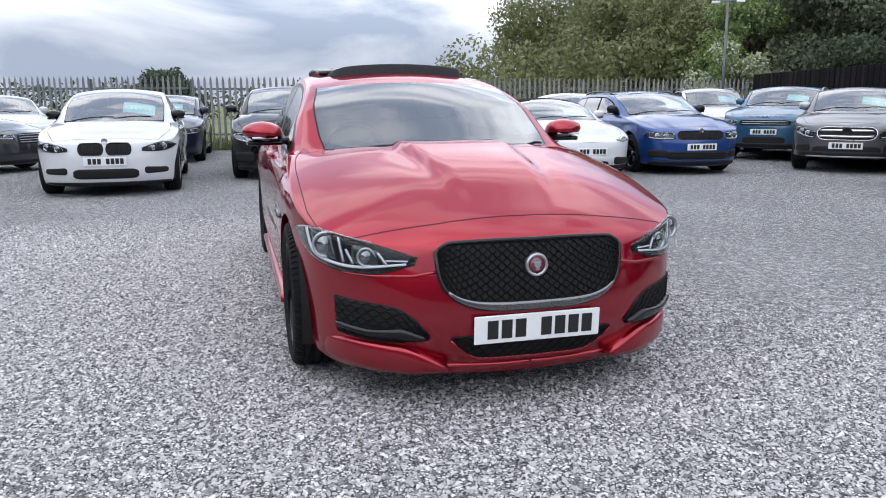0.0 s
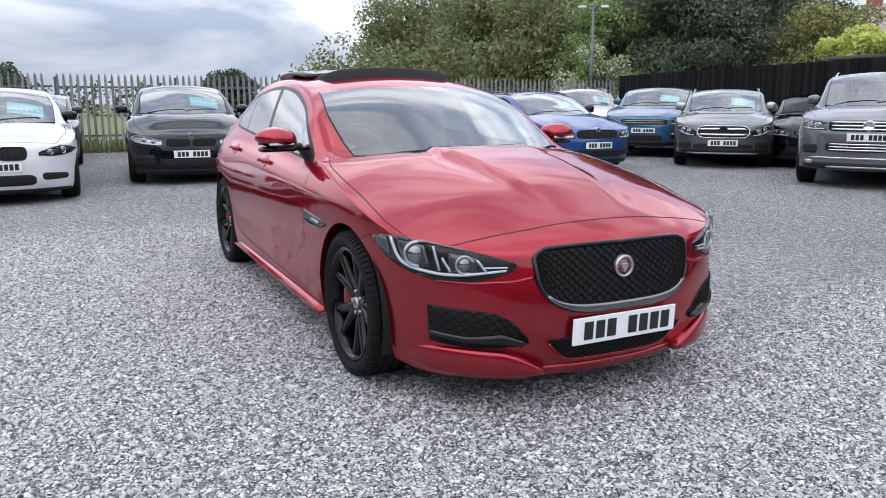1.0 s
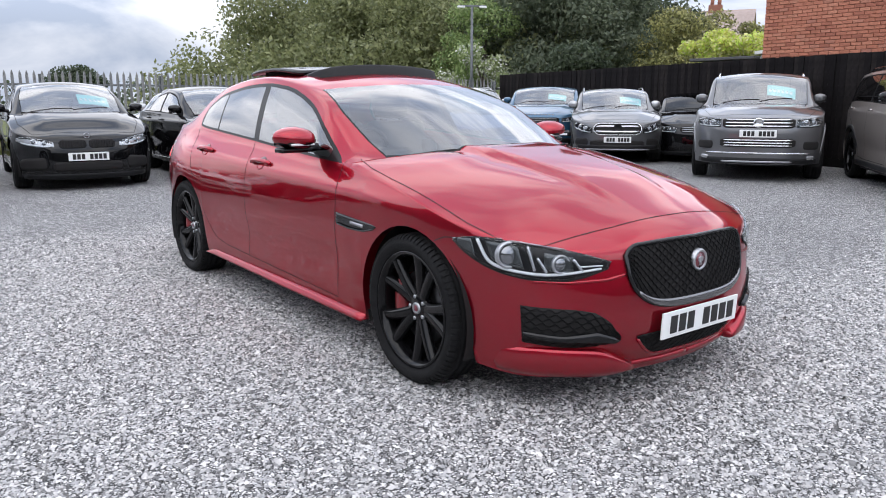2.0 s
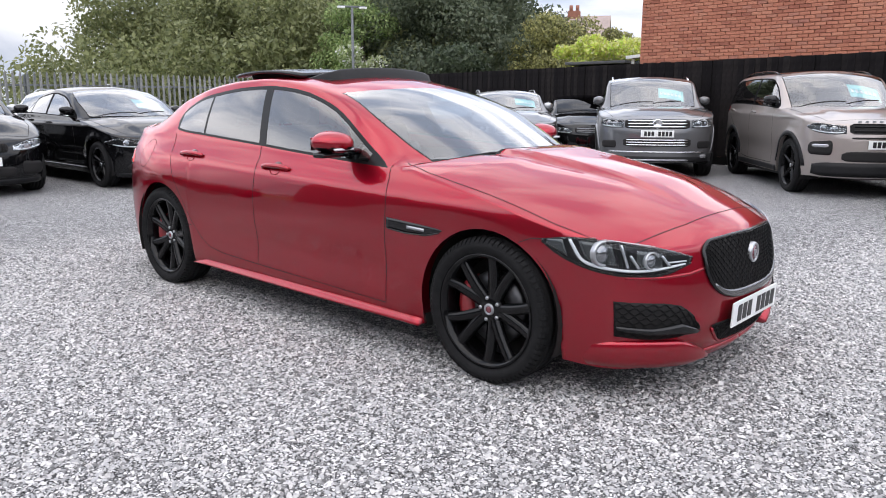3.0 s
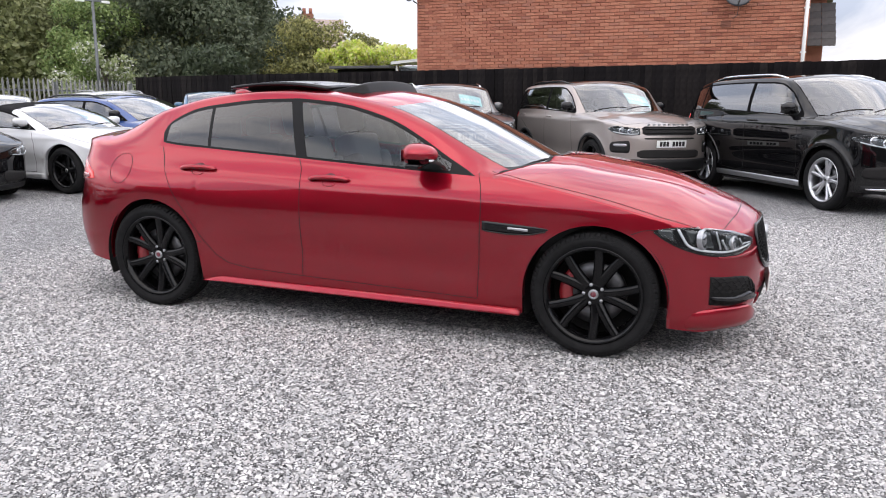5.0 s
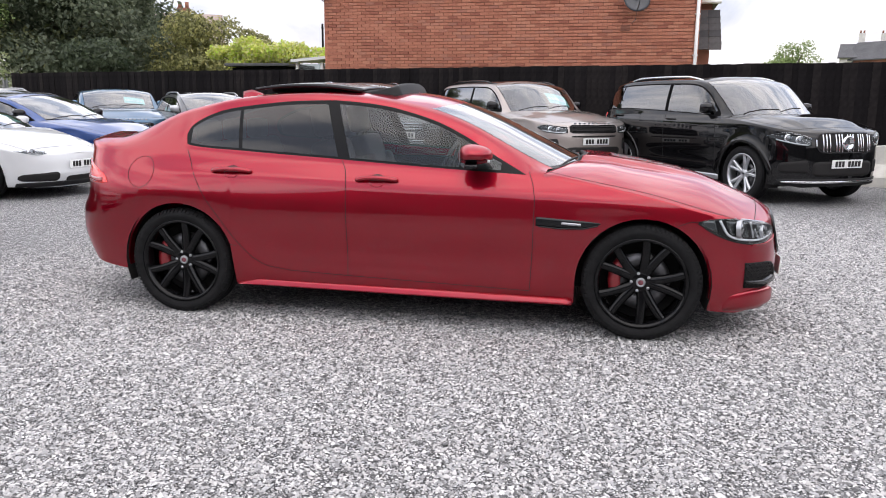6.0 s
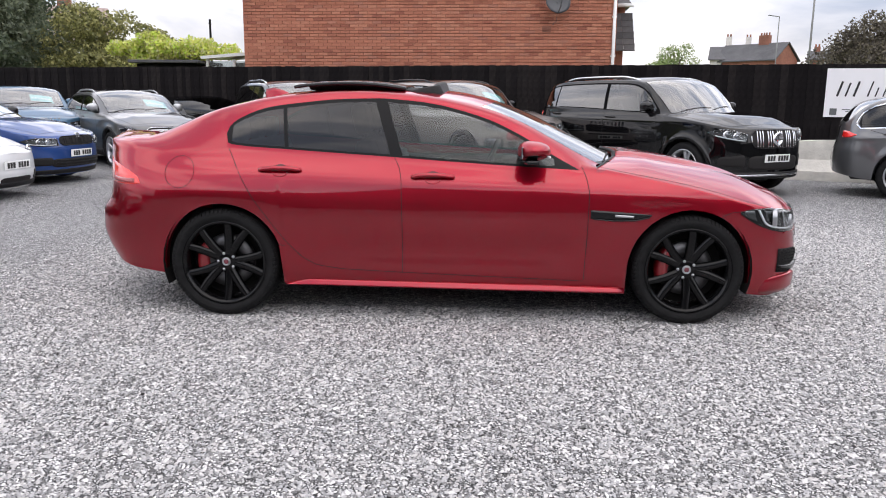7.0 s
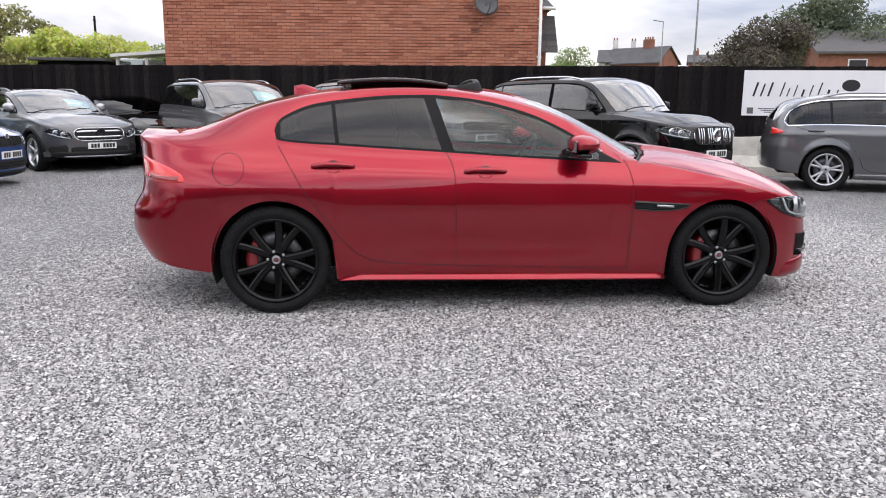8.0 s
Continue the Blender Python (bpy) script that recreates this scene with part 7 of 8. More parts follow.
def make_spec(L, W, H, wb, fo, R, zn, zcowl, bf, br, xw, xrf, xrr, xbr, deck, kind="saloon", **kw):
    """Profile curves of a car from its main sizes; kind: saloon, estate or suv."""
    xf = wb / 2 + fo
    xr = xf - L
    tall = kind != "saloon"
    S = dict(
        xf=xf, xr=xr, xm=0.0, W=W, nf=kw.pop("nf", (9.0, 2.2)), nr=kw.pop("nr", (11.0, 3.0) if tall else (9.0, 2.5)), ax=(wb / 2, -wb / 2), R=R, Ra=R + 0.045, track=W - 0.125, flare=0.016,
        wz=[(0.15, W * 0.93), (0.25, W * 0.965), (0.40, W * 0.985), (0.62, W), (bf - 0.12, W * 0.99), (bf, W * 0.955), (br + 0.1, W * 0.92)],
        noz=[(0.12, 0.09), (0.22, 0.035), (0.34, 0.0), (zn - 0.22, 0.008), (zn - 0.08, 0.03), (zn, 0.06), (zn + 0.08, 0.11)],
        rez=[(0.22, 0.12), (0.38, 0.02), (0.52, 0.0), (0.66, 0.015), (0.8, 0.06), (1.1, 0.10)],
        zb=[(xr, deck - 0.07), (xr + 0.3, max(deck - 0.05, br - 0.03)), (-wb / 2, br), (0, (bf + br) / 2), (xw - 0.25, bf), (xf - 0.9, (bf + zn) / 2 + 0.035), (xf - 0.38, zn + 0.045), (xf - 0.12, zn + 0.004), (xf, zn - 0.01)],
        zc=[(xr, deck - 0.02), (xr + 0.2, deck), (xbr, deck + 0.02), (xw - 0.3, zcowl), (xw, zcowl), ((xw + xf) / 2, zcowl * 0.62 + zn * 0.38 + 0.035), (xf - 0.30, zn + 0.085), (xf - 0.10, zn + 0.025), (xf, zn - 0.01)],
        sill=[(xr, 0.34), (xr + 0.4, 0.28), (-wb / 2 + 0.4, 0.25 if kind == "suv" else 0.20), (wb / 2 - 0.4, 0.25 if kind == "suv" else 0.19), (xf - 0.35, 0.28 if kind == "suv" else 0.17), (xf, 0.27 if kind == "suv" else 0.15)],
        belt=[(xbr, br + 0.02), (-wb / 2 * 0.7, br), (xw - 0.35, bf), (xw, zcowl - 0.015)], belt_in=bf - 0.02,
        cabin=dict(bf=xw, br=xbr, bm=(xw + xbr) / 2 - 0.05, bw=W * 0.925, rf=xrf, rr=xrr, rm=(xrf + xrr) / 2, rw=W * (0.76 if tall else 0.71), nf=4.4, nr=6.0 if tall else 3.8,
                   ws=0.90, bl=0.86),
        mirror=(xw - 0.54, W - 0.03, bf + 0.13), mirror_size=(0.13, 0.20, 0.16 if tall else 0.13), hip=H - 1.15, seat_x=xw - 1.25, rear_x=xw - 2.1, spin=kw.pop("spin", 10))
    mid, end = kw.pop("mid", xw - 1.42), kw.pop("end", xbr + 0.30)
    rearq = kw.pop("rearq", end + 0.36)
    S["cabin"]["side"] = [(xw - 0.42, "gF"), (mid + 0.05, "trim"), (mid - 0.05, "gR"), (rearq, "trim"), (rearq - 0.04, "gQ"), (end, "paint")]
    S["side_x"] = (xw - 0.30, mid, end)
    S["wheel"] = dict(R=R, w=kw.pop("tyre_w", 0.235), rim=R - kw.pop("wall", 0.095), spokes=kw.pop("spokes", 5), double=kw.pop("double", 0.0), sw=kw.pop("sw", 0.055), tw=kw.pop("tw", 0.05), mat=kw.pop("rim", M_RIM_BLACK), dish=0.03)
    S["kind"] = kind

    def lid(x, y):
        """Two creases that run down the bonnet."""
        if x < xw - 0.05:
            return 0.0
        f = min(1, (x - xw + 0.05) / 0.2) * min(1, max(0, (xf - 0.10 - x) / 0.35))
        edge = W * (0.66 - 0.20 * (x - xw))
        return f * (0.012 * math.exp(-((abs(y) - edge) / 0.03) ** 2) + 0.012 / (1 + math.exp((abs(y) - edge) / 0.025)))

    def sculpt(x, z):
        """Shoulder crease and hollow door bottoms."""
        d = 0.010 * math.exp(-((z - (bf + br) / 2 + 0.11) / 0.035) ** 2) * (1 if x < wb / 2 else max(0, 1 - (x - wb / 2) / 0.4))
        if abs(x) < wb / 2 - 0.3:
            d -= 0.022 * math.exp(-((z - bf * 0.48) / 0.11) ** 2)
        return d
    S["lid"], S["sculpt"], S["nt"] = lid, sculpt, 30
    S["house"], S["stations"] = glasshouse(S, H, zcowl, bf, br, xw, xrf, xrr, xbr, deck, mid, rearq, end, tall)
    S["house"].update(kw.pop("house", {}))
    for k in ("g_f", "g_r", "g_ws", "mirror_mat", "trim", "track", "Ra", "noz", "zb", "zc", "nt", "mirror"):
        if k in kw:
            S[k] = kw.pop(k)
    S["cabin"].update(kw.pop("cabin", {}))
    return S


def placed(px, py, fx, fy, ahead):
    """The pose of a car whose front plate stands at (px, py) and that faces (fx, fy)."""
    f = Vector((fx, fy)).normalized()
    return pose(px - f.x * ahead, py - f.y * ahead, 0, 0, 0, math.degrees(math.atan2(f.y, f.x)))


def nose_point(S, sh, y, z):
    p = min(abs(y) / sh.wz(z), 0.97)
    X = S["xm"] + (S["xf"] - S["xm"]) * length_at(p, S["nf"])
    x, _, _ = sh.point(X, p, z)
    return (x, y, z)


def fit_front(car, T, S, K):
    """Lamps, grilles, intakes, plate and seams from a short list K."""
    sh = Shell(S)

    def P(y, z):
        return nose_point(S, sh, y, z)

    def panel(name, y0, y1, z0, z1, material, parent, off=0.004, taper=0.0, nv=4, both=False, label="", rnd=0.25):
        n = 20
        lo, hi = [], []
        for i in range(n + 1):
            u = i / n
            e = (abs(2 * u - 1)) ** (2 + 4 / max(rnd, 0.05))
            y = y0 + (y1 - y0) * u
            zt, zb_ = z1 - taper * u, z0 + taper * 0.3 * u
            c = (zt + zb_) / 2
            lo.append(P(y, zb_ + (c - zb_) * e * (0.25 + rnd)))
            hi.append(P(y, zt - (zt - c) * e * (0.25 + rnd)))
        vf = patch(T, lo, hi, "n", off, n, nv, 0.012)
        a = part(name, mesh_of(name, *vf, material), parent, label)
        b = part(name, mesh_of(name, *mirrored(vf), material), parent, label) if both else None
        return a, b, lo, hi

    for g in K.get("grilles", ()):
        y0, y1, z0, z1 = g["box"]
        a, b, lo, hi = panel("grille", y0, y1, z0, z1, M_GAP, car, 0.004, 0.0, 5, g.get("both", False), "black radiator grille", g.get("rnd", 0.25))
        for ob, s in ((a, 1), (b, -1)):
            if ob is None:
                continue
            n = g.get("bars", 0)
            for k in range(n):
                if g.get("upright"):
                    u = (k + 0.5) / n
                    i = int(u * 20)
                    pts = [Vector(lo[i]).lerp(Vector(hi[i]), 0.06), Vector(lo[i]).lerp(Vector(hi[i]), 0.94)]
                else:
                    w = (k + 0.6) / (n + 0.2)
                    pts = [Vector(p).lerp(Vector(q), w) for p, q in zip(lo[1:-1], hi[1:-1])]
                vf = bar_on(T, pts, "n", g.get("rad", 0.008), 0.008, 14, 6)
                part("grille_bar", mesh_of("grille_bar", *(vf if s > 0 else mirrored(vf)), g.get("bar_mat", M_CHROME)), ob)
            if "rim" in g:
                vf = tube([project(T, p, "n")[0] + project(T, p, "n")[1] * 0.006 for p in list(lo) + list(reversed(hi))], g.get("rim_r", 0.008), 6, True)
                part("grille_rim", mesh_of("grille_rim", *(vf if s > 0 else mirrored(vf)), g["rim"]), ob)
    for y0, y1, z0, z1, taper in K.get("intakes", ()):
        both = y0 >= 0
        panel("air_intake", y0, y1, z0, z1, M_GAP, car, 0.004, taper, 4, both, "", 0.35)
    for y0, y1, z0, z1, ma in K.get("strips", ()):
        panel("bumper_strip", y0, y1, z0, z1, ma, car, 0.012, 0.0, 3, y0 >= 0, "", 0.2)
    z0, z1 = K.get("chin", (0.285, 0.37) if S["kind"] == "suv" else (0.17, 0.235))
    yw = S["W"] * 0.86
    panel("bumper_chin", -yw, yw, z0, z1, M_PLASTIC, car, 0.010, 0.0, 3, False, "", 0.05)
    if "lamp" in K:
        (yi, zi0, zi1), (ym, zm0, zm1), (yo, zo0, zo1) = K["lamp"]
        back = K.get("lamp_back", 0.40)
        lo = smooth_pts([P(yi, zi0), P(ym, zm0), P(yo, zo0), (S["xf"] - back, S["W"] * 0.99, (zo0 + zo1) / 2 + 0.005)], 1)
        hi = smooth_pts([P(yi, zi1), P(ym, zm1), P(yo, zo1), (S["xf"] - back, S["W"] * 0.99, (zo0 + zo1) / 2 + 0.015)], 1)
        L30, H30 = resample(lo, 30), resample(hi, 30)
        base = patch(T, lo, hi, "n", 0.004, 24, 5)
        cover = patch(T, lo, hi, "n", 0.016, 24, 5, 0.010, 0.006)
        for s in (1, -1):
            def put(name, vf, ma, parent, label=""):
                return part(name, mesh_of(name, *(vf if s > 0 else mirrored(vf)), ma), parent, label)
            hl = put("headlight", base, K.get("lamp_mat", M_LAMP_MID), car)
            put("lamp_brow", patch(T, [p.lerp(q, 0.74) for p, q in zip(L30[1:27], H30[1:27])], [p.lerp(q, 0.97) for p, q in zip(L30[1:27], H30[1:27])], "n", 0.007, 16, 2, 0.004), M_LAMP_DARK, hl)
            for i in K.get("lenses", (8, 15)):
                c, nr = project(T, L30[i].lerp(H30[i], 0.5), "n")
                r = min(0.055, 0.36 * (L30[i] - H30[i]).length)
                q = Vector((1, 0.25, 0)).normalized().to_track_quat("Y", "Z").to_matrix().to_4x4()
                M = Matrix.Translation(c) @ q
                v, f = lathe([(0.0, 0.018), (r * 0.5, 0.014), (r * 0.76, 0.004)], 20)
                put("lamp_lens", ([M @ Vector(p) for p in v], f), M_LENS, hl)
                v, f = lathe([(r * 0.76, 0.002), (r * 0.84, 0.011), (r, 0.011), (r * 1.05, -0.01)], 20)
                put("lamp_ring", ([M @ Vector(p) for p in v], f), M_CHROME, hl)
            if K.get("drl", True):
                pts = [p.lerp(q, K.get("drl_at", 0.14)) for p, q in zip(L30[2:24], H30[2:24])]
                put("light_strip", bar_on(T, pts, "n", 0.008, 0.010, 20, 6), M_LAMP_WHITE, hl)
            put("lamp_cover", cover, M_GLASS_CLEAR, hl)
    if "fog" in K:
        y0, y1, z0, z1 = K["fog"]
        panel("fog_lamp", y0, y1, z0, z1, M_LAMP, car, 0.010, 0.0, 3, True, "", 0.5)
    if "badge" in K:
        z, r, ma = K["badge"]
        x = P(0.0, z)[0]
        loc, nr = project(T, (x, 0, z), "n")
        disc_x(loc.x + K.get("badge_out", 0.0), 0, z, [(0.0, 0.010), (r * 0.75, 0.010), (r * 0.8, 0.016), (r, 0.014), (r, -0.02)], 28, ma, "badge", car)
    if "letters" in K:
        z, y, n = K["letters"]
        for k in range(n):
            yy = y - 2 * y * k / (n - 1)
            loc, nr = project(T, P(yy, z), "n")
            part("letter_bar", box_mesh("letter_bar", 0.008, 0.045, 0.030, M_SATIN, 0.002), car, "", Matrix.Translation(loc + nr * 0.004))
    pz = K.get("plate")
    if pz:
        loc, nr = project(T, P(0, pz), "n")
        l2 = project(T, P(0.26, pz), "n")[0]
        add_plate(car, max(loc.x, l2.x) + 0.012, pz, K.get("plate_tilt", 2))
    # seams and handles
    xa, xb, xc = S["side_x"]
    bz, sl = sh.belt, 0.30 if S["kind"] != "suv" else 0.36
    wa = -S["ax"][0] + S["Ra"]
    seams = [([(xa, 0, bz(xa) - 0.02), (xa + 0.06, 0, 0.7), (xa + 0.04, 0, sl)], "s"), ([(xb, 0, bz(xb)), (xb + 0.02, 0, 0.7), (xb + 0.02, 0, sl)], "s")]
    if not K.get("two_door"):
        seams.append(([(xc + 0.02, 0, bz(xc) - 0.02), (max(wa - 0.25, xc - 0.02), 0, 0.80), (wa + 0.03, 0, 0.60), (wa + 0.14, 0, sl + 0.02), (xb, 0, sl), (xa + 0.04, 0, sl)], "s"))
    else:
        seams.append(([(xb + 0.02, 0, sl), (xa + 0.04, 0, sl)], "s"))
    for pts, how in seams:
        on_both("door_seam", ribbon(T, pts, how, 0.007, 0.0012, 20), M_GAP, car)
    f = S["xf"]
    yb = [0.0, 0.25, 0.48, S["W"] * 0.72]
    zt = K.get("bonnet_front", 0.20)
    pts = [(f - zt - 0.05 * (y / 0.6) ** 2, y, 0) for y in yb]
    pts = [project(T, (x, y, 1.0), "t")[0] for x, y, _ in pts]
    cow = project(T, (S["cabin"]["bf"] - 0.10, S["W"] * 0.86, 1.0), "t")[0]
    mid_ = project(T, ((f - zt + S["cabin"]["bf"]) / 2, S["W"] * 0.87, 1.0), "t")[0]
    on_both("bonnet_seam", ribbon(T, pts + [mid_, cow], "n", 0.007, 0.0012, 40), M_GAP, car)
    for x, z in ((xb + 0.18, bz(xb) - 0.10), (xc + 0.42, bz(xc) - 0.11)):
        if K.get("two_door") and x < xb:
            continue
        P_ = [project(T, (x - 0.11 + 0.22 * k / 8, 0, z), "s") for k in range(9)]
        line = [l + q * (0.006 + 0.018 * math.sin(math.pi * k / 8) ** 0.5) for k, (l, q) in enumerate(P_)]
        on_both("door_handle", tube(line, 0.012, 8), K.get("handle_mat", S["paint"]), car)
    # sills, arch cladding, rails
    if S["kind"] == "suv" or K.get("clad"):
        for x0 in S["ax"]:
            R0 = S["Ra"]
            lo = [(x0 + (R0 + 0.004) * math.cos(math.pi * (0.02 + 0.96 * i / 24)), 0, S["R"] + (R0 + 0.004) * math.sin(math.pi * (0.02 + 0.96 * i / 24))) for i in range(25)]
            hi = [(x0 + (R0 + 0.06) * math.cos(math.pi * (0.02 + 0.96 * i / 24)), 0, S["R"] + (R0 + 0.06) * math.sin(math.pi * (0.02 + 0.96 * i / 24))) for i in range(25)]
            on_both("arch_trim", patch(T, lo, hi, "s", 0.008, 24, 2), K.get("clad_mat", M_PLASTIC), car)
    xs0, xs1 = -S["ax"][0] + S["Ra"] + 0.02, S["ax"][0] - S["Ra"] - 0.02
    zs = sh.sill(0)
    on_both("sill", patch(T, [(xs0, 0, zs + 0.012), (xs1, 0, zs + 0.012)], [(xs0, 0, zs + 0.085), (xs1, 0, zs + 0.085)], "s", 0.014, 16, 3, 0.03), K.get("sill_mat", M_PLASTIC if S["kind"] == "suv" else S["paint"]), car)
    if "rails" in K:
        C = S["cabin"]
        for s in (1, -1):
            pts = []
            for i in range(15):
                u = i / 14
                x = C["rf"] - 0.22 + (C["rr"] + 0.22 - C["rf"] + 0.22) * u
                loc, nr = project(T, (x, C["rw"] * 0.93, 3), "t")
                pts.append((x, s * C["rw"] * 0.93, loc.z + 0.045 * min(1, 6 * u, 6 * (1 - u)) - 0.004))
            part("roof_rail", mesh_of("roof_rail", *tube(pts, 0.016, 8), K["rails"]), car)
    if K.get("card", True):
        C = S["cabin"]
        sy = K.get("card_y", 0.33)
        pane = next(o.data for o in car.children if o.name.startswith("windscreen"))
        G = BVHTree.FromPolygons([v.co.copy() for v in pane.vertices], [tuple(p.vertices) for p in pane.polygons])
        top, base = C["rf"], C["bf"]
        xs = [base + (top - base) * 0.27, base + (top - base) * 0.58]
        n = 8
        lo = [(xs[0], sy - 0.22 + 0.44 * i / n, 2) for i in range(n + 1)]
        hi = [(xs[1], sy - 0.22 + 0.44 * i / n, 2) for i in range(n + 1)]
        cd = part("price_card", mesh_of("price_card", *patch(G, lo, hi, "t", -0.012, n, 6, 0.004), M_STICKER), car, "teal price card in the windscreen")
        xa_, xb_ = xs[0] + (xs[1] - xs[0]) * 0.35, xs[0] + (xs[1] - xs[0]) * 0.60
        for k in range(6):
            yy = sy - 0.19 + 0.064 * k
            lo = [(xa_, yy, 2), (xa_, yy + 0.042, 2)]
            hi = [(xb_, yy, 2), (xb_, yy + 0.042, 2)]
            part("price_bar", mesh_of("price_bar", *patch(G, lo, hi, "t", -0.009, 2, 2, 0.002), M_STICKER_INK), cd)
    for a, b in (((S["cabin"]["bf"] - 0.14, -0.58), (S["cabin"]["bf"] - 0.09, 0.0)), ((S["cabin"]["bf"] - 0.05, 0.0), (S["cabin"]["bf"] - 0.20, 0.50))):
        part("wiper", mesh_of("wiper", *bar_on(T, [(a[0], a[1], 2), (b[0], b[1], 2)], "t", 0.009, 0.012, 8, 5), M_PLASTIC), car)
    if "window_line" in K:
        G = S["house"]
        ring = [(x, 0, z - 0.008) for x, z in G["low"]] + [(x, 0, z + 0.010) for x, z in reversed(G["up"])]
        on_both("window_line", ribbon(T, ring, "s", 0.016, 0.004, 70), K["window_line"], car, "thin chrome line round the windows")
    tl = K.get("tail", (0.80, 0.98))
    tf = K.get("tail_fwd", 0.30)
    lo = [(S["xr"] + tf, S["W"] * 0.97, tl[0] + 0.05), (S["xr"] + 0.12, S["W"] * 0.9, tl[0]), (S["xr"] + 0.05, S["W"] * 0.65, tl[0])]
    hi = [(S["xr"] + tf, S["W"] * 0.97, tl[1] - 0.03), (S["xr"] + 0.12, S["W"] * 0.9, tl[1]), (S["xr"] + 0.05, S["W"] * 0.65, tl[1])]
    on_both("tail_light", patch(T, lo, hi, "n", 0.008, 12, 4), M_LAMP_RED, car)


def yard_car(name, label, S, paint_mat, place, K, category="car", leather=None):
    S["paint"] = paint_mat
    S.setdefault("g_ws", M_GLASS_YARD)
    car, T = car_body(S, name, label, place, paint_mat, leather, category)
    fit_front(car, T, S, K)
    if K.get("roof_mat"):
        C = S["cabin"]
        lo = [(C["rr"] + 0.02, y, 3) for y in np.linspace(-C["rw"] * 0.96, C["rw"] * 0.96, 13)]
        hi = [(C["rf"] + 0.0, y, 3) for y in np.linspace(-C["rw"] * 0.93, C["rw"] * 0.93, 13)]
        part("roof_panel", mesh_of("roof_panel", *patch(T, lo, hi, "t", 0.003, 12, 10, 0.004), K["roof_mat"]), car)
    return car, T


DARK_WS = dict(g_f=M_GLASS_MID, g_r=M_GLASS_DARK)

# white coupe with twin grilles
S = make_spec(4.615, 0.902, 1.45, 2.76, 0.79, 0.335, 0.70, 0.97, 0.93, 0.98, 0.96, 0.08, -1.10, -1.78, 1.07, end=-1.30, mid=-0.55, rearq=-0.75, double=0.2, rim=M_RIM_SILVER, mirror_mat=M_TRIM, **DARK_WS)
yard_car("white_coupe_car", "white sports coupe with twin black grilles and black mirrors", S, M_WHITE, placed(-2.68, 5.83, 0.015, -1, 2.17), dict(
    grilles=[dict(box=(0.02, 0.32, 0.555, 0.705), both=True, bars=8, upright=True, bar_mat=M_PLASTIC, rad=0.005, rim=M_TRIM, rnd=0.5), dict(box=(-0.40, 0.40, 0.245, 0.375), rnd=0.25)],
    intakes=[(0.47, 0.76, 0.30, 0.395, 0.02)], lamp=((0.45, 0.60, 0.64), (0.60, 0.585, 0.695), (0.76, 0.60, 0.72)), lamp_mat=M_LAMP_DARK, lamp_back=0.48, lenses=(7, 15), drl=False, chin=(0.15, 0.20),
    badge=(0.735, 0.038, M_SATIN), plate=0.475, two_door=True, tail=(0.80, 0.95), plate_tilt=1))

# black saloon beside it
S = make_spec(4.82, 0.915, 1.535, 2.92, 0.80, 0.34, 0.74, 1.06, 1.02, 1.08, 1.02, 0.10, -1.25, -2.0, 1.14, double=0.22, mirror=(0.50, 0.98, 1.13), **DARK_WS)
yard_car("black_saloon_car", "black sports saloon with pale headlights and a dark grille", S, M_BLACK, placed(-0.22, 7.35, -0.09, -0.996, 2.26), dict(
    grilles=[dict(box=(0.015, 0.36, 0.585, 0.70), both=True, bars=9, upright=True, bar_mat=M_PLASTIC, rad=0.006, rnd=0.4), dict(box=(-0.44, 0.44, 0.27, 0.40), rnd=0.2)],
    intakes=[(0.52, 0.82, 0.28, 0.47, 0.03)], lamp=((0.42, 0.605, 0.665), (0.58, 0.60, 0.715), (0.76, 0.635, 0.755)), lamp_mat=M_LAMP, lenses=(6, 13), badge=(0.755, 0.038, M_SATIN), plate=0.47, tail=(0.80, 0.95)))

# black saloon with slim lamps, further along the row
S = make_spec(4.64, 0.93, 1.48, 2.82, 0.79, 0.335, 0.73, 1.0, 0.97, 1.03, 0.92, 0.02, -1.10, -1.85, 1.08, double=0.0, spokes=5, sw=0.07, tw=0.07, **DARK_WS)
yard_car("black_saloon_car", "glossy black saloon with slim headlights and dark wheels", S, M_BLACK, pose(2.34, 9.05, 0, 0, 0, -91), dict(
    grilles=[dict(box=(-0.13, 0.13, 0.40, 0.70), bars=7, bar_mat=M_PLASTIC, rad=0.006, rim=M_TRIM, rnd=0.6)], intakes=[(0.24, 0.72, 0.26, 0.42, 0.05)],
    lamp=((0.38, 0.605, 0.665), (0.60, 0.585, 0.705), (0.76, 0.59, 0.725)), lamp_back=0.52, lamp_mat=M_LAMP_DARK, plate=None, tail=(0.80, 0.95)))

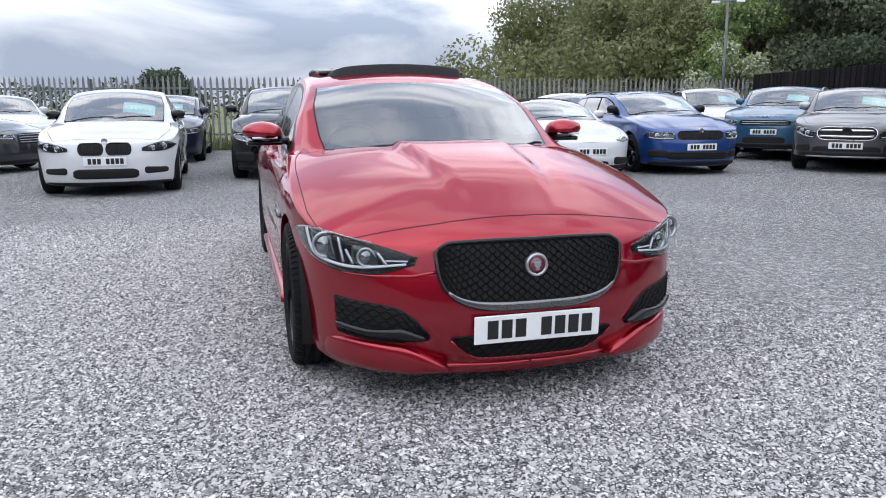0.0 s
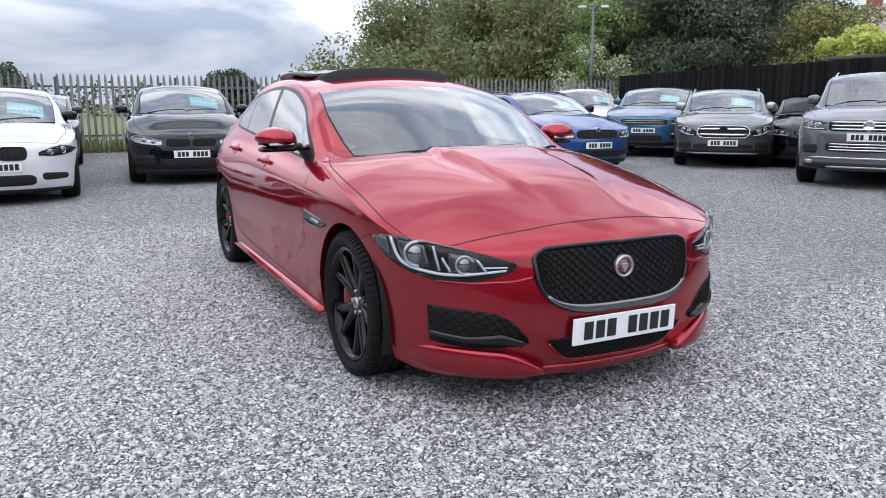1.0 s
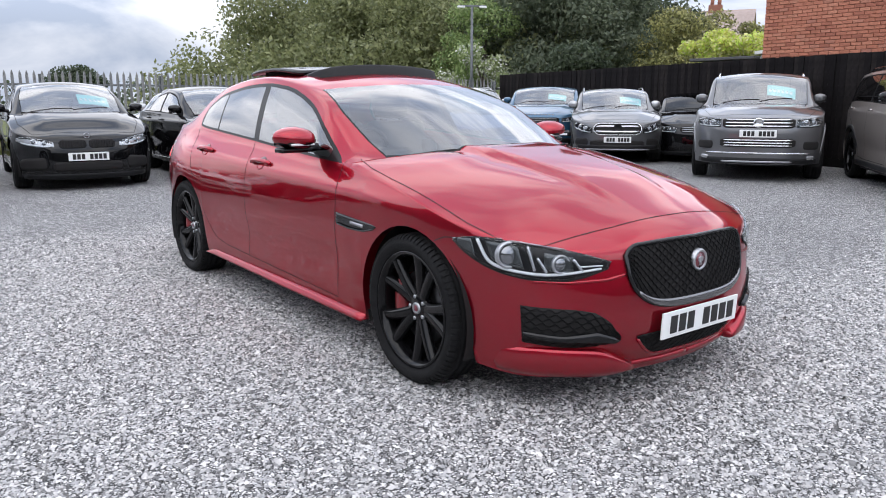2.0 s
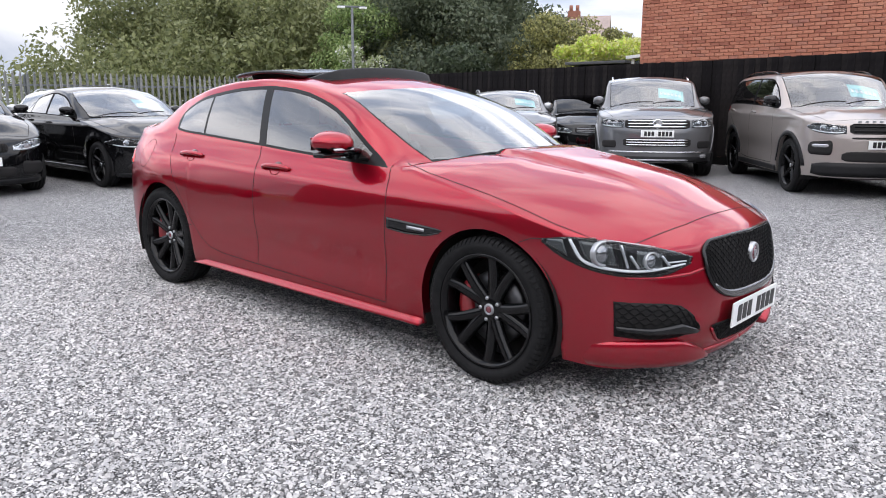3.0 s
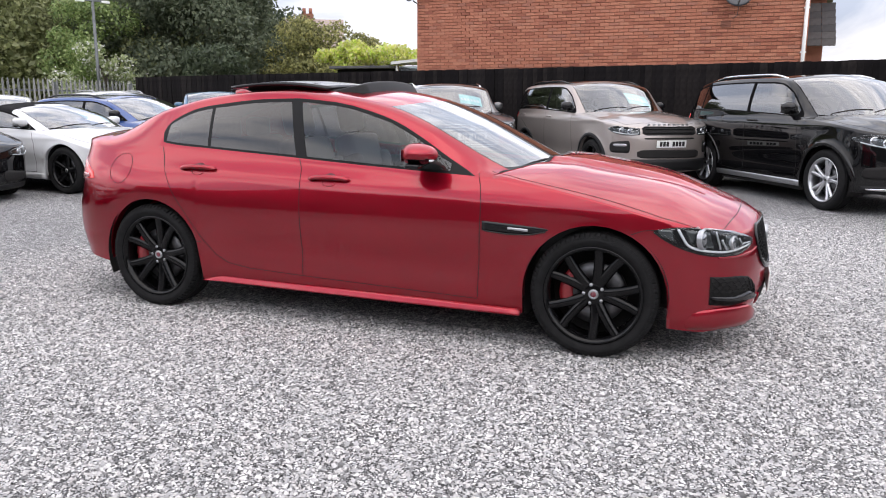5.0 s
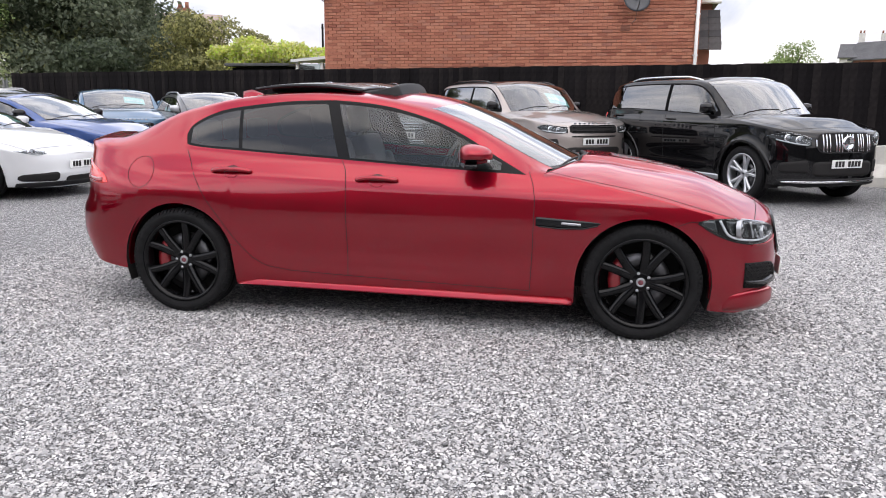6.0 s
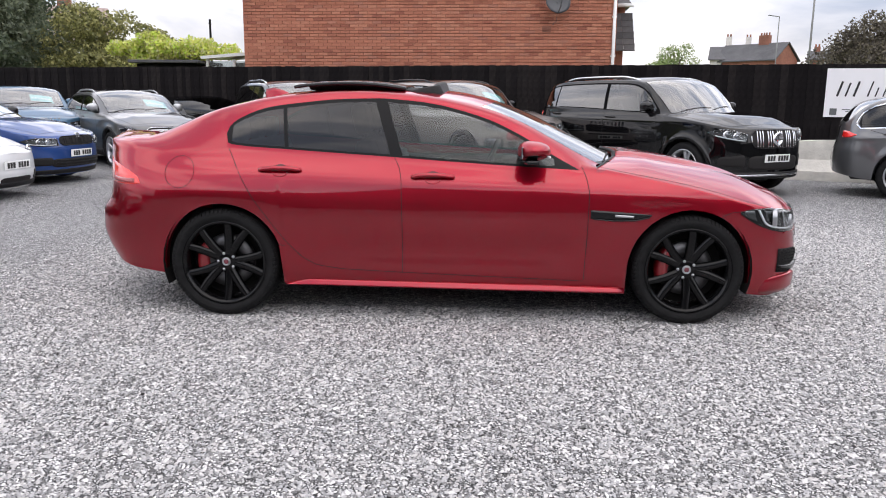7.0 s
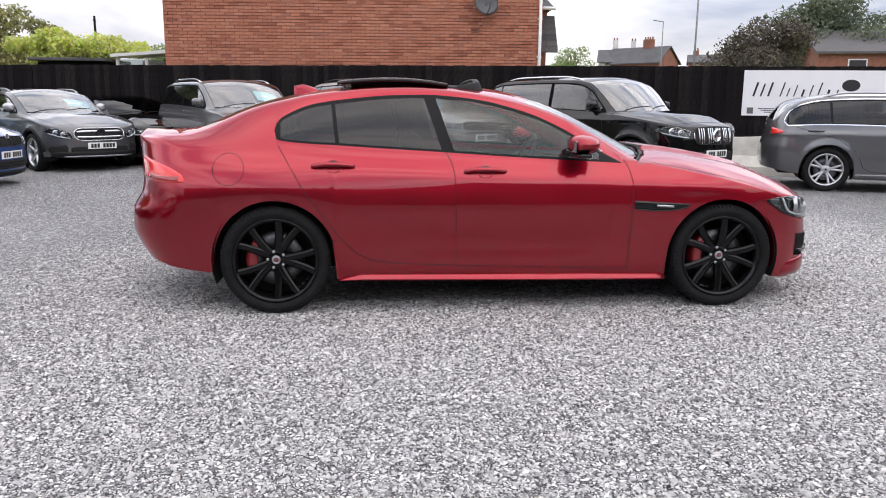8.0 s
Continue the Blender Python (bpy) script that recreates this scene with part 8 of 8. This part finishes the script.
# white low sports car
S = make_spec(4.49, 0.905, 1.30, 2.45, 0.93, 0.335, 0.60, 0.92, 0.88, 0.93, 0.92, 0.10, -0.75, -1.80, 0.98, mid=-0.42, end=-1.15, rearq=-0.62, double=0.0, spokes=5, sw=0.07, tw=0.085, nf=(7.0, 2.2), **DARK_WS)
S["soft_top"] = True
yard_car("white_sports_car", "white low sports car with a black fabric roof and black wheels", S, M_WHITE, placed(4.35, 5.90, -0.05, -1, 2.16), dict(
    grilles=[dict(box=(-0.30, 0.30, 0.20, 0.30), rnd=0.2)], intakes=[(0.40, 0.78, 0.24, 0.37, 0.03)],
    lamp=((0.50, 0.62, 0.68), (0.60, 0.585, 0.755), (0.72, 0.62, 0.735)), lamp_back=0.36, lenses=(12,), drl=False, plate=0.455, two_door=True, tail=(0.70, 0.80), bonnet_front=0.28, clad_mat=M_WHITE))

# bright blue estate
S = make_spec(4.69, 0.907, 1.435, 2.68, 0.91, 0.335, 0.745, 1.00, 0.96, 1.0, 0.92, 0.02, -1.95, -2.28, 1.01, "estate", end=-2.0, mid=-0.48, rearq=-1.35, double=0.18, mirror_mat=M_TRIM, **DARK_WS)
yard_car("blue_estate_car", "bright blue estate car with a black grille and roof rails", S, M_BLUE, placed(6.50, 6.18, -0.12, -0.993, 2.25), dict(
    grilles=[dict(box=(-0.40, 0.40, 0.60, 0.735), bars=13, upright=True, bar_mat=M_PLASTIC, rad=0.006, rim=M_TRIM, rnd=0.3), dict(box=(-0.56, 0.56, 0.27, 0.40), bars=3, bar_mat=M_PLASTIC, rnd=0.15)],
    intakes=[(0.54, 0.80, 0.30, 0.42, 0.0)], lamp=((0.44, 0.60, 0.70), (0.60, 0.59, 0.715), (0.75, 0.60, 0.72)), badge=(0.745, 0.042, M_SATIN), plate=0.475, rails=M_TRIM, roof_mat=M_TRIM, tail=(0.85, 1.0)))

# teal compact SUV
S = make_spec(4.36, 0.975, 1.58, 2.66, 0.87, 0.365, 0.90, 1.13, 1.10, 1.18, 0.88, 0.15, -1.70, -2.10, 1.18, "suv", end=-1.80, mid=-0.52, **DARK_WS)
yard_car("teal_suv_car", "teal blue compact off-road car with a dark grille", S, M_TEAL, placed(9.62, 8.62, -0.77, -0.64, 2.20), dict(
    grilles=[dict(box=(-0.50, 0.50, 0.735, 0.835), bars=2, bar_mat=M_SATIN, rad=0.008, rim=M_TRIM, rnd=0.2), dict(box=(-0.42, 0.42, 0.36, 0.50), rnd=0.25)],
    intakes=[(0.58, 0.82, 0.42, 0.56, 0.02)], fog=(0.60, 0.78, 0.50, 0.545), lamp=((0.56, 0.74, 0.82), (0.70, 0.735, 0.845), (0.82, 0.75, 0.86)), lamp_back=0.42, letters=(0.905, 0.36, 10), plate=0.60, roof_mat=None, tail=(1.0, 1.15)))

# white crossover behind the blue estate
S = make_spec(4.38, 0.90, 1.60, 2.63, 0.90, 0.35, 0.86, 1.10, 1.06, 1.12, 0.90, 0.05, -1.75, -2.10, 1.12, "suv", end=-1.80, **DARK_WS)
yard_car("white_crossover_car", "white crossover with a dark windscreen behind the blue cars", S, M_WHITE, placed(10.6, 11.2, -0.40, -0.91, 2.2), dict(
    grilles=[dict(box=(-0.35, 0.35, 0.66, 0.78), bars=3, bar_mat=M_SATIN, rnd=0.3)], lamp=((0.45, 0.72, 0.80), (0.62, 0.71, 0.83), (0.78, 0.72, 0.85)), plate=0.52, rails=M_SATIN, tail=(0.95, 1.1)))

# grey crossover with chrome-barred grille
S = make_spec(4.42, 0.902, 1.50, 2.70, 0.87, 0.345, 0.80, 1.05, 1.01, 1.07, 0.90, 0.10, -1.65, -2.12, 1.08, "suv", end=-1.85, mid=-0.50, rim=M_RIM_SILVER, double=0.0, mirror_mat=M_SILVER, **DARK_WS)
yard_car("grey_crossover_car", "dark grey crossover with a two-bar silver grille and roof rails", S, M_GREY, placed(8.95, 5.68, -0.73, -0.684, 2.23), dict(
    grilles=[dict(box=(-0.45, 0.45, 0.57, 0.785), bars=2, bar_mat=M_CHROME, rad=0.020, rim=M_CHROME, rnd=0.4), dict(box=(-0.52, 0.52, 0.335, 0.46), rnd=0.2)],
    intakes=[(0.56, 0.80, 0.34, 0.50, 0.02)], strips=[(-0.62, 0.62, 0.275, 0.30, M_SATIN)], lamp=((0.48, 0.60, 0.69), (0.62, 0.60, 0.755), (0.76, 0.66, 0.80)), lamp_mat=M_LAMP_DARK, badge=(0.70, 0.082, M_PLASTIC), badge_out=0.012, plate=0.475, rails=M_SATIN, tail=(0.9, 1.05)))

# black hatchback between two off-road cars
S = make_spec(4.50, 0.90, 1.40, 2.65, 0.90, 0.33, 0.76, 1.00, 0.96, 1.00, 0.92, 0.02, -1.6, -2.1, 1.02, "estate", end=-1.8, mirror_mat=M_SILVER, g_ws=M_GLASS_BLACK, g_f=M_GLASS_BLACK, g_r=M_GLASS_BLACK)
yard_car("black_hatchback_car", "black hatchback with silver mirrors close to the fence", S, M_BLACK, placed(10.3, 4.76, -0.80, -0.60, 2.22), dict(
    grilles=[dict(box=(-0.38, 0.38, 0.60, 0.72), bars=3, bar_mat=M_SATIN, rnd=0.3)], lamp=((0.44, 0.60, 0.68), (0.60, 0.60, 0.71), (0.75, 0.61, 0.72)), plate=None, tail=(0.85, 1.0), card=False))

# grey large off-road car with chrome bars
S = make_spec(4.80, 0.970, 1.71, 2.89, 0.92, 0.385, 0.955, 1.17, 1.13, 1.20, 1.02, 0.26, -1.90, -2.36, 1.20, "suv", end=-2.05, mid=-0.45, rim=M_RIM_SILVER, mirror_mat=M_GREY, **DARK_WS)
yard_car("grey_suv_car", "grey large off-road car with chrome grille bars and roof rails", S, M_MIDGREY, placed(8.05, 2.24, -0.857, -0.515, 2.36), dict(
    grilles=[dict(box=(-0.51, 0.51, 0.815, 0.965), bars=3, bar_mat=M_CHROME, rad=0.013, rnd=0.12), dict(box=(-0.53, 0.53, 0.53, 0.66), bars=3, bar_mat=M_CHROME, rad=0.011, rnd=0.15)],
    intakes=[(0.64, 0.86, 0.50, 0.62, 0.0)], strips=[(-0.74, 0.74, 0.43, 0.45, M_CHROME), (-0.5, 0.5, 0.30, 0.325, M_SATIN)], fog=(0.70, 0.80, 0.345, 0.40),
    lamp=((0.53, 0.83, 0.945), (0.68, 0.825, 0.955), (0.82, 0.835, 0.965)), lamp_back=0.38, badge=(0.895, 0.075, M_CHROME), badge_out=0.01, plate=0.735, rails=M_CHROME, clad_mat=M_MIDGREY, sill_mat=M_PLASTIC, tail=(1.0, 1.2)))

# warm grey off-road car with a black roof
S = make_spec(4.60, 0.948, 1.725, 2.74, 0.90, 0.375, 0.965, 1.19, 1.14, 1.20, 0.92, 0.22, -1.95, -2.24, 1.20, "suv", end=-2.0, mid=-0.50, rim=M_RIM_BLACK, mirror_mat=M_TRIM, **DARK_WS)
yard_car("bronze_suv_car", "warm grey off-road car with a black roof and black wheels", S, M_BRONZE, placed(7.63, -1.16, -0.80, -0.60, 2.25), dict(
    grilles=[dict(box=(-0.46, 0.46, 0.845, 0.965), bars=2, bar_mat=M_PLASTIC, rad=0.012, rim=M_TRIM, rnd=0.12), dict(box=(-0.54, 0.54, 0.485, 0.615), rnd=0.25), dict(box=(-0.44, 0.44, 0.775, 0.80), rnd=0.1)], chin=(0.29, 0.47),
    intakes=[(0.64, 0.86, 0.56, 0.76, 0.03)], fog=(0.68, 0.83, 0.665, 0.705), lamp=((0.50, 0.845, 0.94), (0.66, 0.83, 0.955), (0.81, 0.86, 0.985)), letters=(1.015, 0.34, 9), plate=0.705, rails=M_TRIM, roof_mat=M_TRIM, tail=(1.0, 1.2)))

# black large off-road car with upright grille bars
S = make_spec(4.82, 0.968, 1.75, 2.915, 0.87, 0.385, 0.97, 1.19, 1.14, 1.22, 1.15, 0.42, -1.95, -2.38, 1.22, "suv", end=-2.05, mid=-0.35, rim=M_RIM_SILVER, spokes=5, double=0.20, sw=0.04, tw=0.045, mirror_mat=M_BLACK, wall=0.11, **DARK_WS)
yard_car("black_suv_car", "black large off-road car with upright silver grille bars", S, M_BLACK, placed(5.67, -4.40, -0.855, -0.519, 2.31), dict(card=False, 
    grilles=[dict(box=(-0.47, 0.47, 0.71, 0.96), bars=15, upright=True, bar_mat=M_CHROME, rad=0.0095, rim=M_TRIM, rnd=0.35), dict(box=(-0.50, 0.50, 0.40, 0.60), rnd=0.2)],
    intakes=[(0.55, 0.84, 0.44, 0.62, 0.04)], strips=[(-0.80, 0.80, 0.315, 0.34, M_CHROME)], lamp=((0.53, 0.79, 0.90), (0.68, 0.80, 0.955), (0.82, 0.84, 0.975)), lamp_back=0.46, badge=(0.835, 0.095, M_CHROME), badge_out=0.015, plate=0.565, rails=M_CHROME, sill_mat=M_SATIN, clad_mat=M_BLACK, tail=(1.0, 1.2)))

# grey estate parked the other way, by the sign
S = make_spec(4.62, 0.916, 1.50, 2.79, 0.90, 0.335, 0.74, 1.00, 0.96, 1.01, 0.95, 0.05, -1.72, -2.26, 1.02, "estate", end=-2.0, mid=-0.45, rearq=-1.35, rim=M_RIM_SILVER, double=0.20, sw=0.035, tw=0.035, trim=M_WINTRIM, **DARK_WS)
yard_car("grey_estate_car", "grey estate car with chrome window trim parked by the sign", S, M_MIDGREY, pose(5.76, -7.75, 0, 0, 0, -114), dict(
    grilles=[dict(box=(-0.45, 0.45, 0.60, 0.72), bars=4, bar_mat=M_CHROME, rnd=0.2)], lamp=((0.48, 0.60, 0.70), (0.62, 0.60, 0.71), (0.76, 0.61, 0.72)), plate=None, rails=M_SATIN, tail=(0.87, 0.97), tail_fwd=0.26, card=False, window_line=M_CHROME))

# cars of the back row
S = make_spec(4.60, 0.905, 1.42, 2.78, 0.82, 0.33, 0.70, 0.97, 0.94, 0.99, 0.94, 0.05, -1.1, -1.82, 1.07, **DARK_WS)
yard_car("grey_saloon_car", "dark grey saloon at the end of the row", S, M_DKGREY, placed(-4.55, 10.6, 0.92, -0.39, 2.2), dict(
    grilles=[dict(box=(-0.36, 0.36, 0.52, 0.70), bars=4, bar_mat=M_SATIN, rnd=0.3)], lamp=((0.42, 0.60, 0.68), (0.60, 0.60, 0.70), (0.75, 0.61, 0.71)), plate=None, card=False))
S = make_spec(4.30, 0.89, 1.45, 2.62, 0.85, 0.32, 0.74, 1.00, 0.96, 1.02, 0.90, 0.05, -1.5, -1.98, 1.03, "estate", end=-1.65, **DARK_WS)
yard_car("white_hatchback_car", "white hatchback near the steel fence", S, M_WHITE, placed(-5.35, 13.6, 0.45, -0.9, 2.1), dict(
    grilles=[dict(box=(-0.36, 0.36, 0.58, 0.68), bars=2, bar_mat=M_SATIN, rnd=0.3)], lamp=((0.42, 0.60, 0.68), (0.60, 0.60, 0.71), (0.74, 0.61, 0.72)), plate=0.45, card=False))
S = make_spec(4.40, 0.90, 1.43, 2.64, 0.88, 0.325, 0.72, 0.98, 0.95, 1.01, 0.92, 0.04, -1.45, -1.98, 1.03, "estate", end=-1.65, **DARK_WS)
yard_car("navy_hatchback_car", "dark navy hatchback in the back row", S, M_NAVY, placed(-2.52, 11.6, -0.03, -1, 2.15), dict(
    grilles=[dict(box=(-0.34, 0.34, 0.46, 0.70), bars=5, bar_mat=M_PLASTIC, rim=M_SATIN, rnd=0.3)], lamp=((0.42, 0.61, 0.69), (0.60, 0.60, 0.71), (0.75, 0.61, 0.72)), plate=None, card_y=0.2))
S = make_spec(4.70, 0.91, 1.48, 2.78, 0.90, 0.33, 0.74, 1.00, 0.96, 1.01, 0.95, 0.05, -1.95, -2.30, 1.02, "estate", end=-2.05, mid=-0.45, rearq=-1.35, **DARK_WS)
yard_car("silver_estate_car", "silver grey estate in the back row", S, M_SILVER, placed(1.75, 11.2, -0.62, -0.78, 2.25), dict(
    grilles=[dict(box=(-0.4, 0.4, 0.58, 0.71), bars=4, bar_mat=M_SATIN, rnd=0.3)], lamp=((0.46, 0.60, 0.69), (0.62, 0.60, 0.71), (0.76, 0.61, 0.72)), plate=0.45, rails=M_SATIN, card=False))
S = make_spec(4.30, 0.89, 1.45, 2.62, 0.85, 0.32, 0.74, 1.00, 0.96, 1.02, 0.90, 0.05, -1.5, -1.98, 1.03, "estate", end=-1.65, **DARK_WS)
yard_car("white_hatchback_car", "white hatchback in the back row behind the black saloon", S, M_WHITE, placed(5.2, 10.6, -0.70, -0.71, 2.1), dict(
    grilles=[dict(box=(-0.36, 0.36, 0.58, 0.68), bars=2, bar_mat=M_SATIN, rnd=0.3)], lamp=((0.42, 0.60, 0.68), (0.60, 0.60, 0.71), (0.74, 0.61, 0.72)), plate=0.45, card=False))
